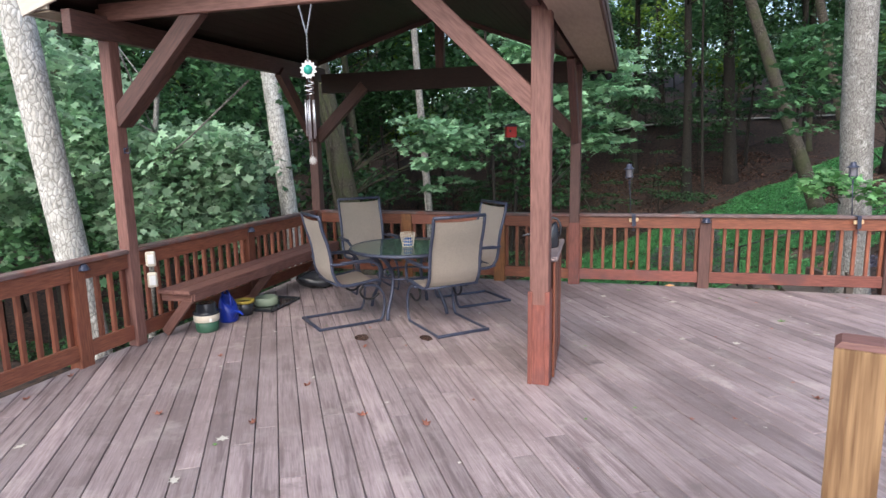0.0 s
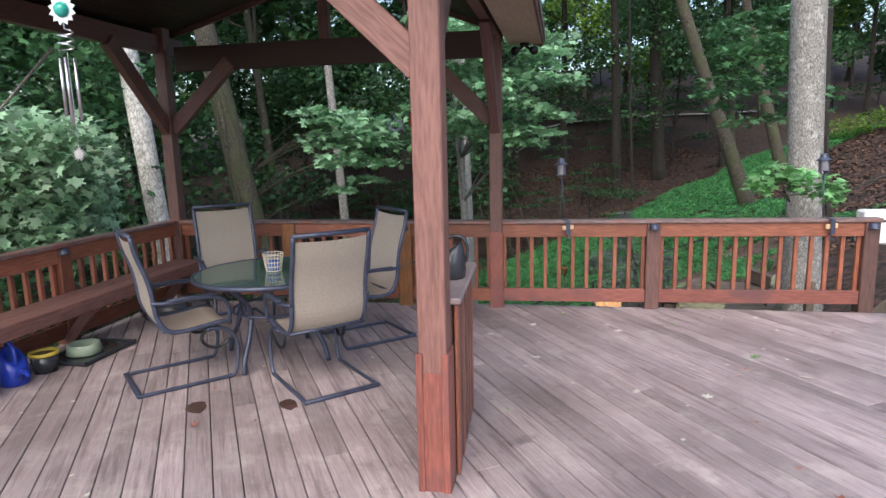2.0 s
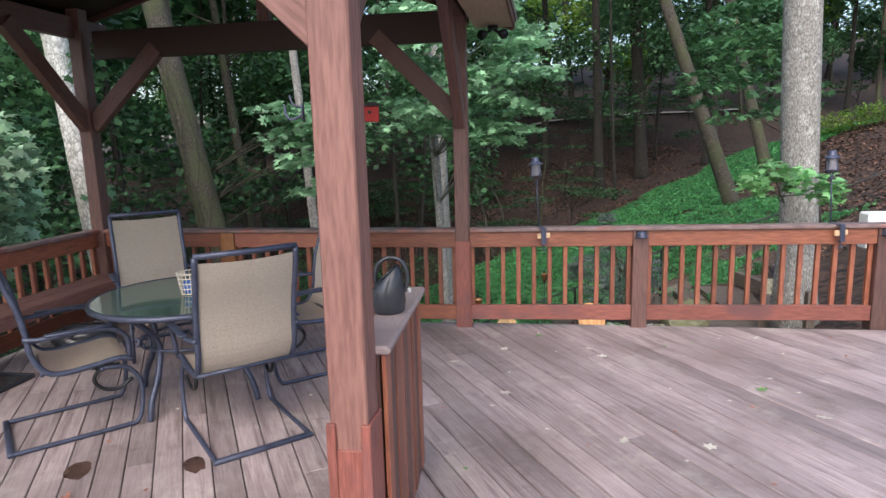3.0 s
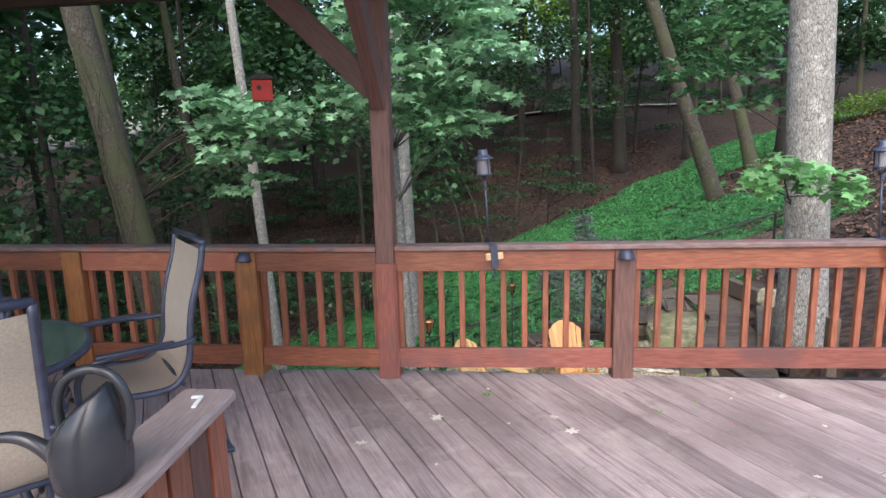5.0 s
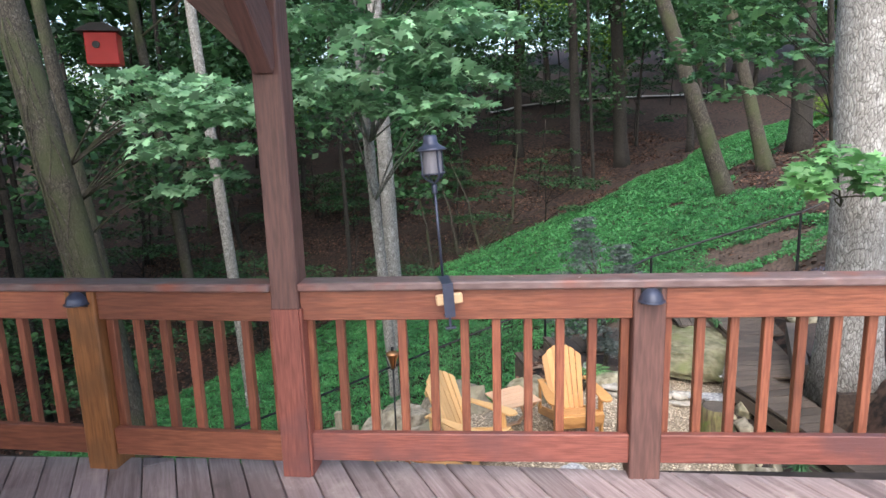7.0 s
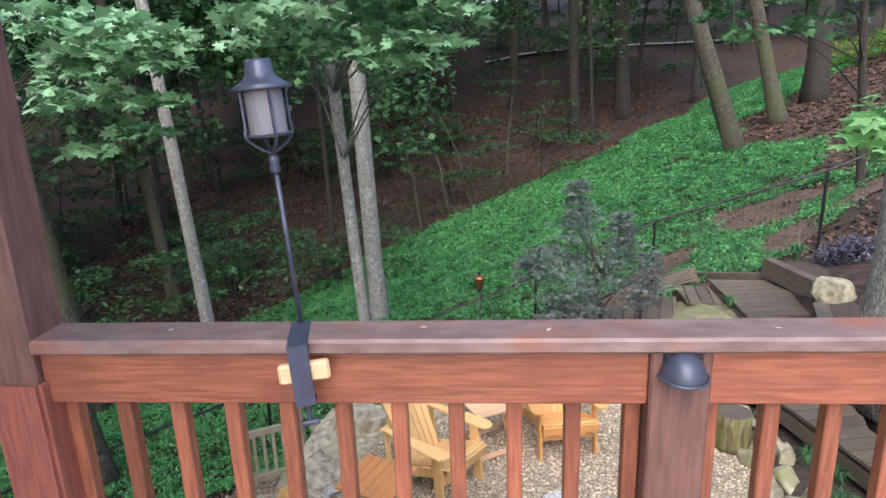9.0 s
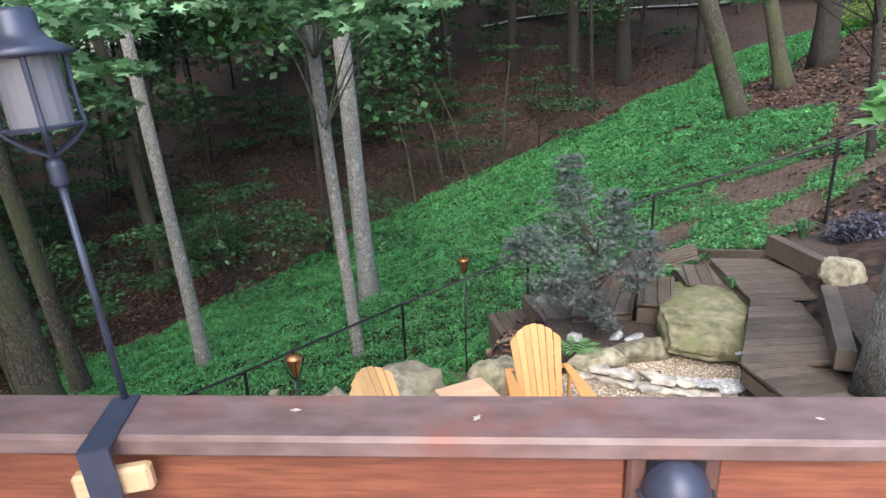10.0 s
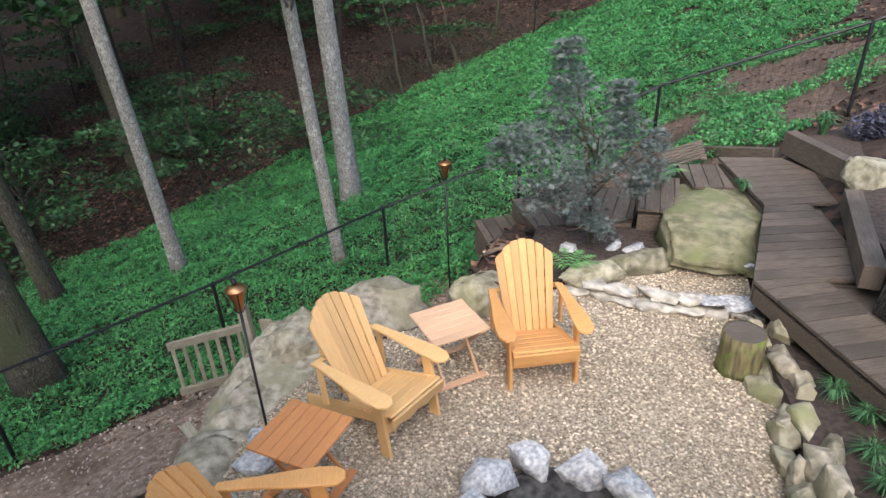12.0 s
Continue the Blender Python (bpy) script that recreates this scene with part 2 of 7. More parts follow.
STONE = mat("lichen_stone", (0.16, 0.145, 0.095), (0.40, 0.365, 0.27), 11, (1, 1, 1), 0.9, 1.0, 0.25, 3.5, (0.19, 0.19, 0.10), bumpscale=22)
BLUESTONE = mat("grey_stone", (0.27, 0.28, 0.30), (0.62, 0.62, 0.62), 34, (1, 1, 1), 0.85, 1.0, 0.15, 3.0, bumpscale=26, contrast=(0.36, 0.68))
FLAG = mat("pale_flagstone", (0.30, 0.275, 0.235), (0.60, 0.56, 0.49), 13, (1, 1, 1), 0.85, 0.9, 0.22, 2.0, bumpscale=16)
ASH = mat("ash_and_char", (0.015, 0.014, 0.014), (0.09, 0.085, 0.08), 14, (1, 1, 1), 0.95, 1.0, 0.3)
PEBBLE = mat("pea_gravel", (0.38, 0.31, 0.22), (0.66, 0.58, 0.46), 30, (1, 1, 1), 0.7, 0.0, 0.55, island=True)
MULCH = mat("dark_mulch", (0.03, 0.022, 0.018), (0.07, 0.05, 0.04), 25, (1, 1, 1), 0.95, 1.0, 0.2)
BARK = bark_mat("brown_bark", (0.018, 0.015, 0.011), (0.075, 0.064, 0.048), (0.19, 0.18, 0.15), 24, 0.28, 0.3, (0.06, 0.07, 0.03))
BARK_GREY = bark_mat("grey_bark", (0.10, 0.094, 0.086), (0.30, 0.29, 0.27), (0.52, 0.51, 0.49), 34, 0.3, 0.5)
BARK_PALE = bark_mat("lichened_pale_bark", (0.26, 0.25, 0.22), (0.56, 0.55, 0.51), (0.80, 0.79, 0.75), 20, 0.5, 0.9)
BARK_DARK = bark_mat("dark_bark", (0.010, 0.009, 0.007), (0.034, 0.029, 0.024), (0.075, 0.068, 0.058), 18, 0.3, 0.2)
LEAF = leaf_mat("maple_leaf", (0.055, 0.15, 0.065), (0.13, 0.28, 0.12), 0.3)
LEAF_PALE = leaf_mat("pale_maple_leaf", (0.13, 0.30, 0.15), (0.30, 0.50, 0.30), 0.3)
LEAF_SILVER = leaf_mat("pale_silvery_maple_leaf", (0.26, 0.45, 0.27), (0.44, 0.62, 0.43), 0.35)
# Wood's shade is put into LEAF_DARK, light on far foliage into LEAF_LIT.
LEAF_DARK = leaf_mat("shaded_forest_leaf", (0.022, 0.07, 0.027), (0.062, 0.15, 0.052), 0.3, 0.6)
LEAF_LIT = leaf_mat("far_lit_leaf", (0.10, 0.22, 0.03), (0.24, 0.38, 0.06), 0.5, 0.5)
LEAF_BRIGHT = leaf_mat("young_maple_leaf", (0.12, 0.30, 0.10), (0.21, 0.44, 0.18), 0.35)
COVER = leaf_mat("ground_cover_leaf", (0.048, 0.215, 0.065), (0.112, 0.37, 0.12), 0.25, 0.5)
PURPLE = leaf_mat("purple_maple_leaf", (0.10, 0.13, 0.12), (0.18, 0.215, 0.205), 0.35, 0.35)
LITTER = mat("dead_leaf", (0.036, 0.018, 0.012), (0.17, 0.092, 0.062), 10, (1, 1, 1), 0.8, 0, 0.65, island=True)


# ---- building helpers ----
PLACE = {}
MESHES = {}


def thing(name, m=None, label="", category="", group="", kind=""):
    ob = new(name)
    ob.empty_display_size = 0.1
    ob.matrix_world = m if m is not None else Matrix()
    PLACE[ob] = ob.matrix_world.copy() if m is None else m.copy()
    return tagged(ob, label, category, group, kind)


def put(name, mesh, material, parent=None, m=None, label=""):
    """Links a mesh at the world pose m, under parent."""
    if material and not mesh.materials:
        mesh.materials.append(material)
    ob = new(name, mesh)
    m = m if m is not None else Matrix()
    PLACE[ob] = m.copy()
    if parent:
        ob.parent = parent
        ob.matrix_basis = PLACE[parent].inverted() @ m
    else:
        ob.matrix_basis = m
    if label:
        ob["label"] = label
    return ob


def mesh_of(name, bm, smooth=False):
    me = bpy.data.meshes.new(name)
    bm.to_mesh(me)
    bm.free()
    if smooth:
        for p in me.polygons:
            p.use_smooth = True
    return me


def part(name, bm, material, parent, label="", m=None, smooth=False):
    return put(name, mesh_of(name, bm, smooth), material, parent, m if m is not None else PLACE[parent], label)


def add_box(bm, c, s, m=None, bevel=0.0):
    r = bmesh.ops.create_cube(bm, size=1.0)
    mm = Matrix.Translation(c) @ Matrix.Diagonal((*s, 1))
    if m is not None:
        mm = m @ mm
    bmesh.ops.transform(bm, matrix=mm, verts=r["verts"])
    if bevel:
        es = list({e for v in r["verts"] for e in v.link_edges})
        bmesh.ops.bevel(bm, geom=es, offset=bevel, segments=1, affect="EDGES")


def bar_mesh(length, w, h, bevel, material):
    key = (round(length, 3), w, h, bevel, material.name)
    if key not in MESHES:
        bm = bmesh.new()
        add_box(bm, (0, 0, 0), (length, w, h), bevel=bevel)
        MESHES[key] = mesh_of("bar", bm)
        MESHES[key].materials.append(material)
    return MESHES[key]


def bar(name, p, q, w, h, material, parent, up=(0, 0, 1), bevel=0.004, label=""):
    """A timber from p to q (world), w wide across and h high along up. Its length lies along its own x."""
    p, q = Vector(p), Vector(q)
    x = (q - p).normalized()
    z = Vector(up) - x * x.dot(Vector(up))
    if z.length < 1e-4:
        z = Vector((0, 1, 0)) - x * x.y
    z.normalize()
    y = z.cross(x)
    m = Matrix((x, y, z)).transposed().to_4x4()
    m.translation = (p + q) / 2
    return put(name, bar_mesh((q - p).length, w, h, bevel, material), None, parent, m, label)


def tube(bm, pts, radii, sides=8, cap=True):
    """A round tube through pts with a radius at each."""
    pts = [Vector(p) for p in pts]
    if not hasattr(radii, "__len__"):
        radii = [radii] * len(pts)
    rings, prev = [], None
    for i, p in enumerate(pts):
        d = (pts[min(i + 1, len(pts) - 1)] - pts[max(i - 1, 0)]).normalized()
        ref = prev if prev is not None else (Vector((0, 0, 1)) if abs(d.z) < 0.9 else Vector((1, 0, 0)))
        a = (ref - d * ref.dot(d)).normalized()
        prev = a
        b = d.cross(a)
        rings.append([bm.verts.new(p + (a * math.cos(2 * math.pi * k / sides) + b * math.sin(2 * math.pi * k / sides)) * radii[i]) for k in range(sides)])
    for r0, r1 in zip(rings, rings[1:]):
        for k in range(sides):
            bm.faces.new((r0[k], r0[(k + 1) % sides], r1[(k + 1) % sides], r1[k]))
    if cap:
        bm.faces.new(list(reversed(rings[0])))
        bm.faces.new(rings[-1])
    return rings


def lathe(bm, profile, sides=20, c=(0, 0, 0)):
    """Turns (radius, height) pairs about z."""
    rings = []
    for r, z in profile:
        rings.append([bm.verts.new((c[0] + max(r, 1e-4) * math.cos(2 * math.pi * k / sides), c[1] + max(r, 1e-4) * math.sin(2 * math.pi * k / sides), c[2] + z)) for k in range(sides)])
    for a, b in zip(rings, rings[1:]):
        for k in range(sides):
            bm.faces.new((a[k], a[(k + 1) % sides], b[(k + 1) % sides], b[k]))


def smooth_path(pts, steps=6):
    """A rounded line through the points (Catmull-Rom)."""
    pts = [Vector(p) for p in pts]
    ext = [pts[0] * 2 - pts[1]] + pts + [pts[-1] * 2 - pts[-2]]
    out = []
    for i in range(1, len(ext) - 2):
        a, b, c, d = ext[i - 1:i + 3]
        for k in range(steps):
            t = k / steps
            out.append(0.5 * ((2 * b) + (c - a) * t + (2 * a - 5 * b + 4 * c - d) * t * t + (3 * b - a - 3 * c + d) * t ** 3))
    out.append(pts[-1])
    return out


def prism(bm, outline, z0, z1, m=None):
    """A plate with the outline (x, y), from z0 to z1."""
    lo = [bm.verts.new((x, y, z0)) for x, y in outline]
    hi = [bm.verts.new((x, y, z1)) for x, y in outline]
    bm.faces.new(hi)
    bm.faces.new(list(reversed(lo)))
    n = len(outline)
    for i in range(n):
        bm.faces.new((lo[i], lo[(i + 1) % n], hi[(i + 1) % n], hi[i]))
    if m is not None:
        bmesh.ops.transform(bm, matrix=m, verts=lo + hi)


RNG = np.random.default_rng(5)
LEAF_SHAPES = {
    "quad": np.array([(0, -0.5), (0.36, 0), (0, 0.5), (-0.36, 0)]),
    "maple": np.array([(0, -0.5), (0.14, -0.2), (0.46, -0.26), (0.34, 0.0), (0.5, 0.2), (0.2, 0.16), (0.0, 0.5), (-0.2, 0.16), (-0.5, 0.2), (-0.34, 0.0), (-0.46, -0.26), (-0.14, -0.2)]),
    "kite": np.array([(0, -0.5), (0.2, -0.08), (0, 0.5), (-0.2, -0.08)]),
    "leaf": np.array([(0, -0.5), (0.26, -0.18), (0.24, 0.12), (0, 0.5), (-0.24, 0.12), (-0.26, -0.18)]),
    "star": np.array([(0, -0.5), (0.07, -0.12), (0.42, -0.30), (0.13, 0.0), (0.48, 0.16), (0.09, 0.12), (0.0, 0.5), (-0.09, 0.12), (-0.48, 0.16), (-0.13, 0.0), (-0.42, -0.30), (-0.07, -0.12)]),
    "blade": np.array([(0, -0.5), (0.12, -0.1), (0, 0.5), (-0.12, -0.1)]),
}


def leaf_mesh(name, points, size, material, shape="quad", up=0.6, droop=0.0):
    """One mesh of many leaves at the points, of about that size, mostly facing up."""
    pts = np.asarray(points, dtype=float)
    n = len(pts)
    flat = LEAF_SHAPES[shape]
    k = len(flat)
    nor = RNG.normal(size=(n, 3))
    nor[:, 2] = np.abs(nor[:, 2]) + up * 2
    nor /= np.linalg.norm(nor, axis=1, keepdims=True)
    tan = RNG.normal(size=(n, 3))
    tan[:, 2] -= droop
    tan -= nor * np.sum(tan * nor, axis=1, keepdims=True)
    tan /= np.linalg.norm(tan, axis=1, keepdims=True)
    bi = np.cross(nor, tan)
    sz = size * RNG.uniform(0.6, 1.3, size=(n, 1, 1))
    co = pts[:, None, :] + (tan[:, None, :] * flat[None, :, 1:2] + bi[:, None, :] * flat[None, :, 0:1] + nor[:, None, :] * (-0.25 * np.sum(flat ** 2, axis=1))[None, :, None]) * sz
    me = bpy.data.meshes.new(name)
    me.vertices.add(n * k)
    me.vertices.foreach_set("co", co.reshape(-1))
    me.loops.add(n * k)
    me.loops.foreach_set("vertex_index", np.arange(n * k, dtype=np.int32))
    me.polygons.add(n)
    me.polygons.foreach_set("loop_start", np.arange(0, n * k, k, dtype=np.int32))
    me.update(calc_edges=True)
    me.materials.append(material)
    return me


def blob_points(centres, n, spread=0.75):
    """n points in each (x, y, z, radius) clump, thicker towards its skin and flattened."""
    out = []
    for x, y, z, r in centres:
        d = RNG.normal(size=(n, 3))
        d /= np.linalg.norm(d, axis=1, keepdims=True)
        d *= (RNG.uniform(0.15, 1, size=(n, 1)) ** 0.5) * r
        d[:, 2] *= spread
        out.append(d + np.array((x, y, z)))
    return np.concatenate(out)


def layer_points(centres, n):
    """Leaves in loose flat sprays about each (x, y, z, radius)."""
    out = []
    for x, y, z, r in centres:
        a, q = RNG.uniform(0, 2 * math.pi, n), np.sqrt(RNG.uniform(0, 1, n)) * r
        zz = RNG.normal(size=n) * 0.06 * r - 0.18 * q * q / r
        out.append(np.stack((x + q * np.cos(a), y + q * np.sin(a), z + zz), axis=1))
    return np.concatenate(out)


# ---- the lie of the land ----
A0, ALONG, OUT = Vector((0.77, 16.06)), Vector((0.84, 0.544)), Vector((-0.544, 0.84))
PATIO_Z = -1.74


def step(a, b, t):
    t = min(1, max(0, (t - a) / (b - a)))
    return t * t * (3 - 2 * t)


def bank(x, y):
    """How far along the fence and how far beyond it."""
    p = Vector((x, y)) - A0
    return p.dot(ALONG), p.dot(OUT)


def land(x, y):
    s, d = bank(x, y)
    zs = -3.64 + (0.12 * s + 0.075 * (s + math.sqrt(s * s + 4)))
    if s > 22:
        zs -= 0.15 * (s - 22)
    zs = max(zs, -6.5)
    if d < 0:
        zd = -0.33 * max(d, -7)
    elif d < 13:
        zd = -1.8 * step(0, 13, d)
    else:
        zd = -1.8 + 0.17 * min(d - 13, 45)
    z = zs + zd
    yb = 12.6 + 2.0 * step(1.6, 2.6, x)
    near = step(yb + 1.1, yb - 0.5, y) * step(5.6, 4.9, x) * step(-0.6, 0.5, x)
    z = z + (PATIO_Z - 0.03 - z) * max(near, step(9.4, 8.2, y))
    z += 0.10 * noise.noise((x * 0.5, y * 0.5, 0)) * (1 - near) + 0.35 * noise.noise((x * 0.09, y * 0.09, 3.0)) * step(0, 10, d)
    return z


# ---- ground ----
def ground_lines(lo, hi, fine_lo, fine_hi, fine):
    out, v = [], fine_lo
    while v < fine_hi:
        out.append(v)
        v += fine
    for sign, edge, end in ((1, fine_hi, hi), (-1, fine_lo, lo)):
        g, v = fine * 1.3, edge + (0 if sign > 0 else -fine)
        while sign * v < sign * end:
            out.append(v)
            v += sign * g
            g *= 1.15
        out.append(end)
    return sorted(out)


def build_ground():
    xs, ys = ground_lines(-400, 400, -9, 14, 0.22), ground_lines(-300, 500, 7.5, 24, 0.22)
    verts = [(x, y, land(x, y)) for y in ys for x in xs]
    w = len(xs)
    faces = [(j * w + i, j * w + i + 1, (j + 1) * w + i + 1, (j + 1) * w + i) for j in range(len(ys) - 1) for i in range(w - 1)]
    me = bpy.data.meshes.new("ground")
    me.from_pydata(verts, [], faces)
    me.polygons.foreach_set("use_smooth", [True] * len(faces))
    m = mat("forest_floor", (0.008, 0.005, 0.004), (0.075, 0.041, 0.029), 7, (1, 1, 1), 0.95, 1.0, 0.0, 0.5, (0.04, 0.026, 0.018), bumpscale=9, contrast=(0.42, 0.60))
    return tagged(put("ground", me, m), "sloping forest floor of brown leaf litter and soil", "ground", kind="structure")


build_ground()

# ---- the deck ----
PAV = pose(0.82, 8.07, 0, 0, 0, -3.3)


def pv(u, v, z=0.0):
    """A place in the pavilion's own frame, which stands turned a little against the deck."""
    return PAV @ Vector((u, v, z))


DECK_EDGE = [(-2.93, 8.36), (-3.72, -5.0), (7.5, -5.0), (7.5, 8.16), (0.9, 8.16)]


def clip(poly, edge):
    """Cuts a convex outline by the deck's outline."""
    out = poly
    n = len(edge)
    for i in range(n):
        (ax, ay), (bx, by) = edge[i], edge[(i + 1) % n]
        side = lambda p: (bx - ax) * (p[1] - ay) - (by - ay) * (p[0] - ax)
        src, out = out, []
        for j in range(len(src)):
            p, q = src[j], src[(j + 1) % len(src)]
            sp, sq = side(p), side(q)
            if sp >= 0:
                out.append(p)
            if (sp > 0 > sq) or (sp < 0 < sq):
                t = sp / (sp - sq)
                out.append((p[0] + (q[0] - p[0]) * t, p[1] + (q[1] - p[1]) * t))
        if len(out) < 3:
            return []
    return out


def build_deck():
    # Solid dark slab added under the boards blocks light; gap shade is its colour.
    bm = bmesh.new()
    prism(bm, DECK_EDGE, -0.30, -0.045)
    floor = put("floor", mesh_of("underdeck_slab", bm), mat("dark_gap_slab", (0.03, 0.023, 0.02), (0.06, 0.046, 0.04), 8, rough=0.9))
    tagged(floor, "wooden deck floor of weathered pinkish brown boards laid diagonally", "deck", kind="structure")
    turn, pitch, width = radians(-61.5), 0.1455, 0.1398
    ux, uy = math.cos(turn), math.sin(turn)
    nx, ny = -uy, ux
    rnd = random.Random(4)
    for k in range(-60, 70):
        off = k * pitch
        cuts = [-14.0 + rnd.uniform(0, 3.5)]
        while cuts[-1] < 14:
            cuts.append(cuts[-1] + rnd.choice((3.66, 4.88, 3.05)))
        for a, b in zip(cuts, cuts[1:]):
            a, b = a + 0.002, b - 0.002
            loop = [(ux * l + nx * w + 1.0, uy * l + ny * w + 4.0) for l, w in ((a, off - width / 2), (b, off - width / 2), (b, off + width / 2), (a, off + width / 2))]
            loop = clip(loop, DECK_EDGE)
            if len(loop) < 3:
                continue
            cx = sum(p[0] for p in loop) / len(loop)
            cy = sum(p[1] for p in loop) / len(loop)
            m = pose(cx, cy, 0, 0, 0, -61.5)
            inv = m.inverted()
            loc = [(inv @ Vector((x, y, 0))).to_2d() for x, y in loop]
            bm = bmesh.new()
            lift = rnd.uniform(-0.002, 0.0)
            prism(bm, [tuple(p) for p in loc], -0.038, lift)
            top = [e for e in bm.edges if all(v.co.z > -0.02 for v in e.verts)]
            bmesh.ops.bevel(bm, geom=top, offset=0.004, segments=1, affect="EDGES")
            put("deck_board", mesh_of("deck_board", bm), DECK, floor, m)
    return floor


# outline must run counter-clockwise for the cut
if sum((b[0] - a[0]) * (b[1] + a[1]) for a, b in zip(DECK_EDGE, DECK_EDGE[1:] + DECK_EDGE[:1])) > 0:
    DECK_EDGE.reverse()

# ---- railings ----
R2 = 4.40
CAP_Z, RAIL_TOP, RAIL_BOT = 0.915, 0.875, 0.21


def railing(name, p, q, posts, label, wood, post_wood, post_size=0.135, spacing=0.142, low_wood=None):
    """A run of rail from p to q with posts at the given fractions (or none), balusters between."""
    p, q = Vector((*p, 0)), Vector((*q, 0))
    d = (q - p).normalized()
    inner = Vector((d.y, -d.x, 0))
    rail = thing(name, Matrix.Translation(p), label, "railing", "railings round the deck")
    length = (q - p).length
    stops = [0.0] + posts + [length]
    bar("cap", p + Vector((0, 0, CAP_Z - 0.018)) + inner * 0.022, q + Vector((0, 0, CAP_Z - 0.018)) + inner * 0.022, 0.125, 0.037, CAPW, rail, bevel=0.007, label="weathered cap board")
    for s in posts:
        c = p + d * s
        bar("post", c + Vector((0, 0, -0.02)), c + Vector((0, 0, CAP_Z - 0.036)), post_size, post_size, post_wood, rail, up=(inner.x, inner.y, 0), bevel=0.006)
    for a, b in zip(stops, stops[1:]):
        a += post_size / 2 if a > 0 else 0.0
        b -= post_size / 2 if b < length else 0.0
        if b - a < 0.1:
            continue
        for zc, nm in ((CAP_Z - 0.037 - 0.07, "top_rail"), (0.135, "bottom_rail")):
            m = wood if nm == "top_rail" or not low_wood else low_wood
            bar(nm, p + d * a + inner * 0.035 + Vector((0, 0, zc)), p + d * b + inner * 0.035 + Vector((0, 0, zc)), 0.038, 0.135, m, rail)
        a, b = a + 0.022, b - 0.022
        n = max(1, round((b - a) / spacing))
        for i in range(n + 1):
            c = p + d * (a + (b - a) * i / n) - inner * 0.004
            bar("baluster", c + Vector((0, 0, 0.10)), c + Vector((0, 0, CAP_Z - 0.05)), 0.038, 0.038, wood, rail, up=(inner.x, inner.y, 0), bevel=0.003)
    return rail


def build_rails():
    bl, pb = pv(-3.64, 0.0), pv(0, 0)
    railing("deck_railing", (bl.x + 0.07, bl.y), (pb.x - 0.06, pb.y), [1.30, 2.60], "red-stained wooden deck railing under the pavilion", RED, GOLDEN, 0.145)
    railing("deck_railing", (pb.x + 0.06, 8.08), (R2 + 0.08, 8.08), [2.385 - pb.x - 0.06, R2 - pb.x - 0.06], "red-brown stained wooden deck railing above the patio", RED, BROWN, low_wood=REDDULL)
    lf = pv(-3.75, -3.5)
    far = pv(-3.70, -0.06)
    railing("deck_railing", (lf.x + 0.0, lf.y + 0.06), (far.x, far.y), [1.78], "red-stained railing behind the wooden bench", RED, RED)
    nxt = pv(-3.77, -7.4)
    railing("deck_railing", (nxt.x, nxt.y), (lf.x, lf.y - 0.06), [1.45, 3.30], "red-stained wooden deck railing with weathered cap", RED, RED)


# ---- pavilion ----
EAVE = 2.72


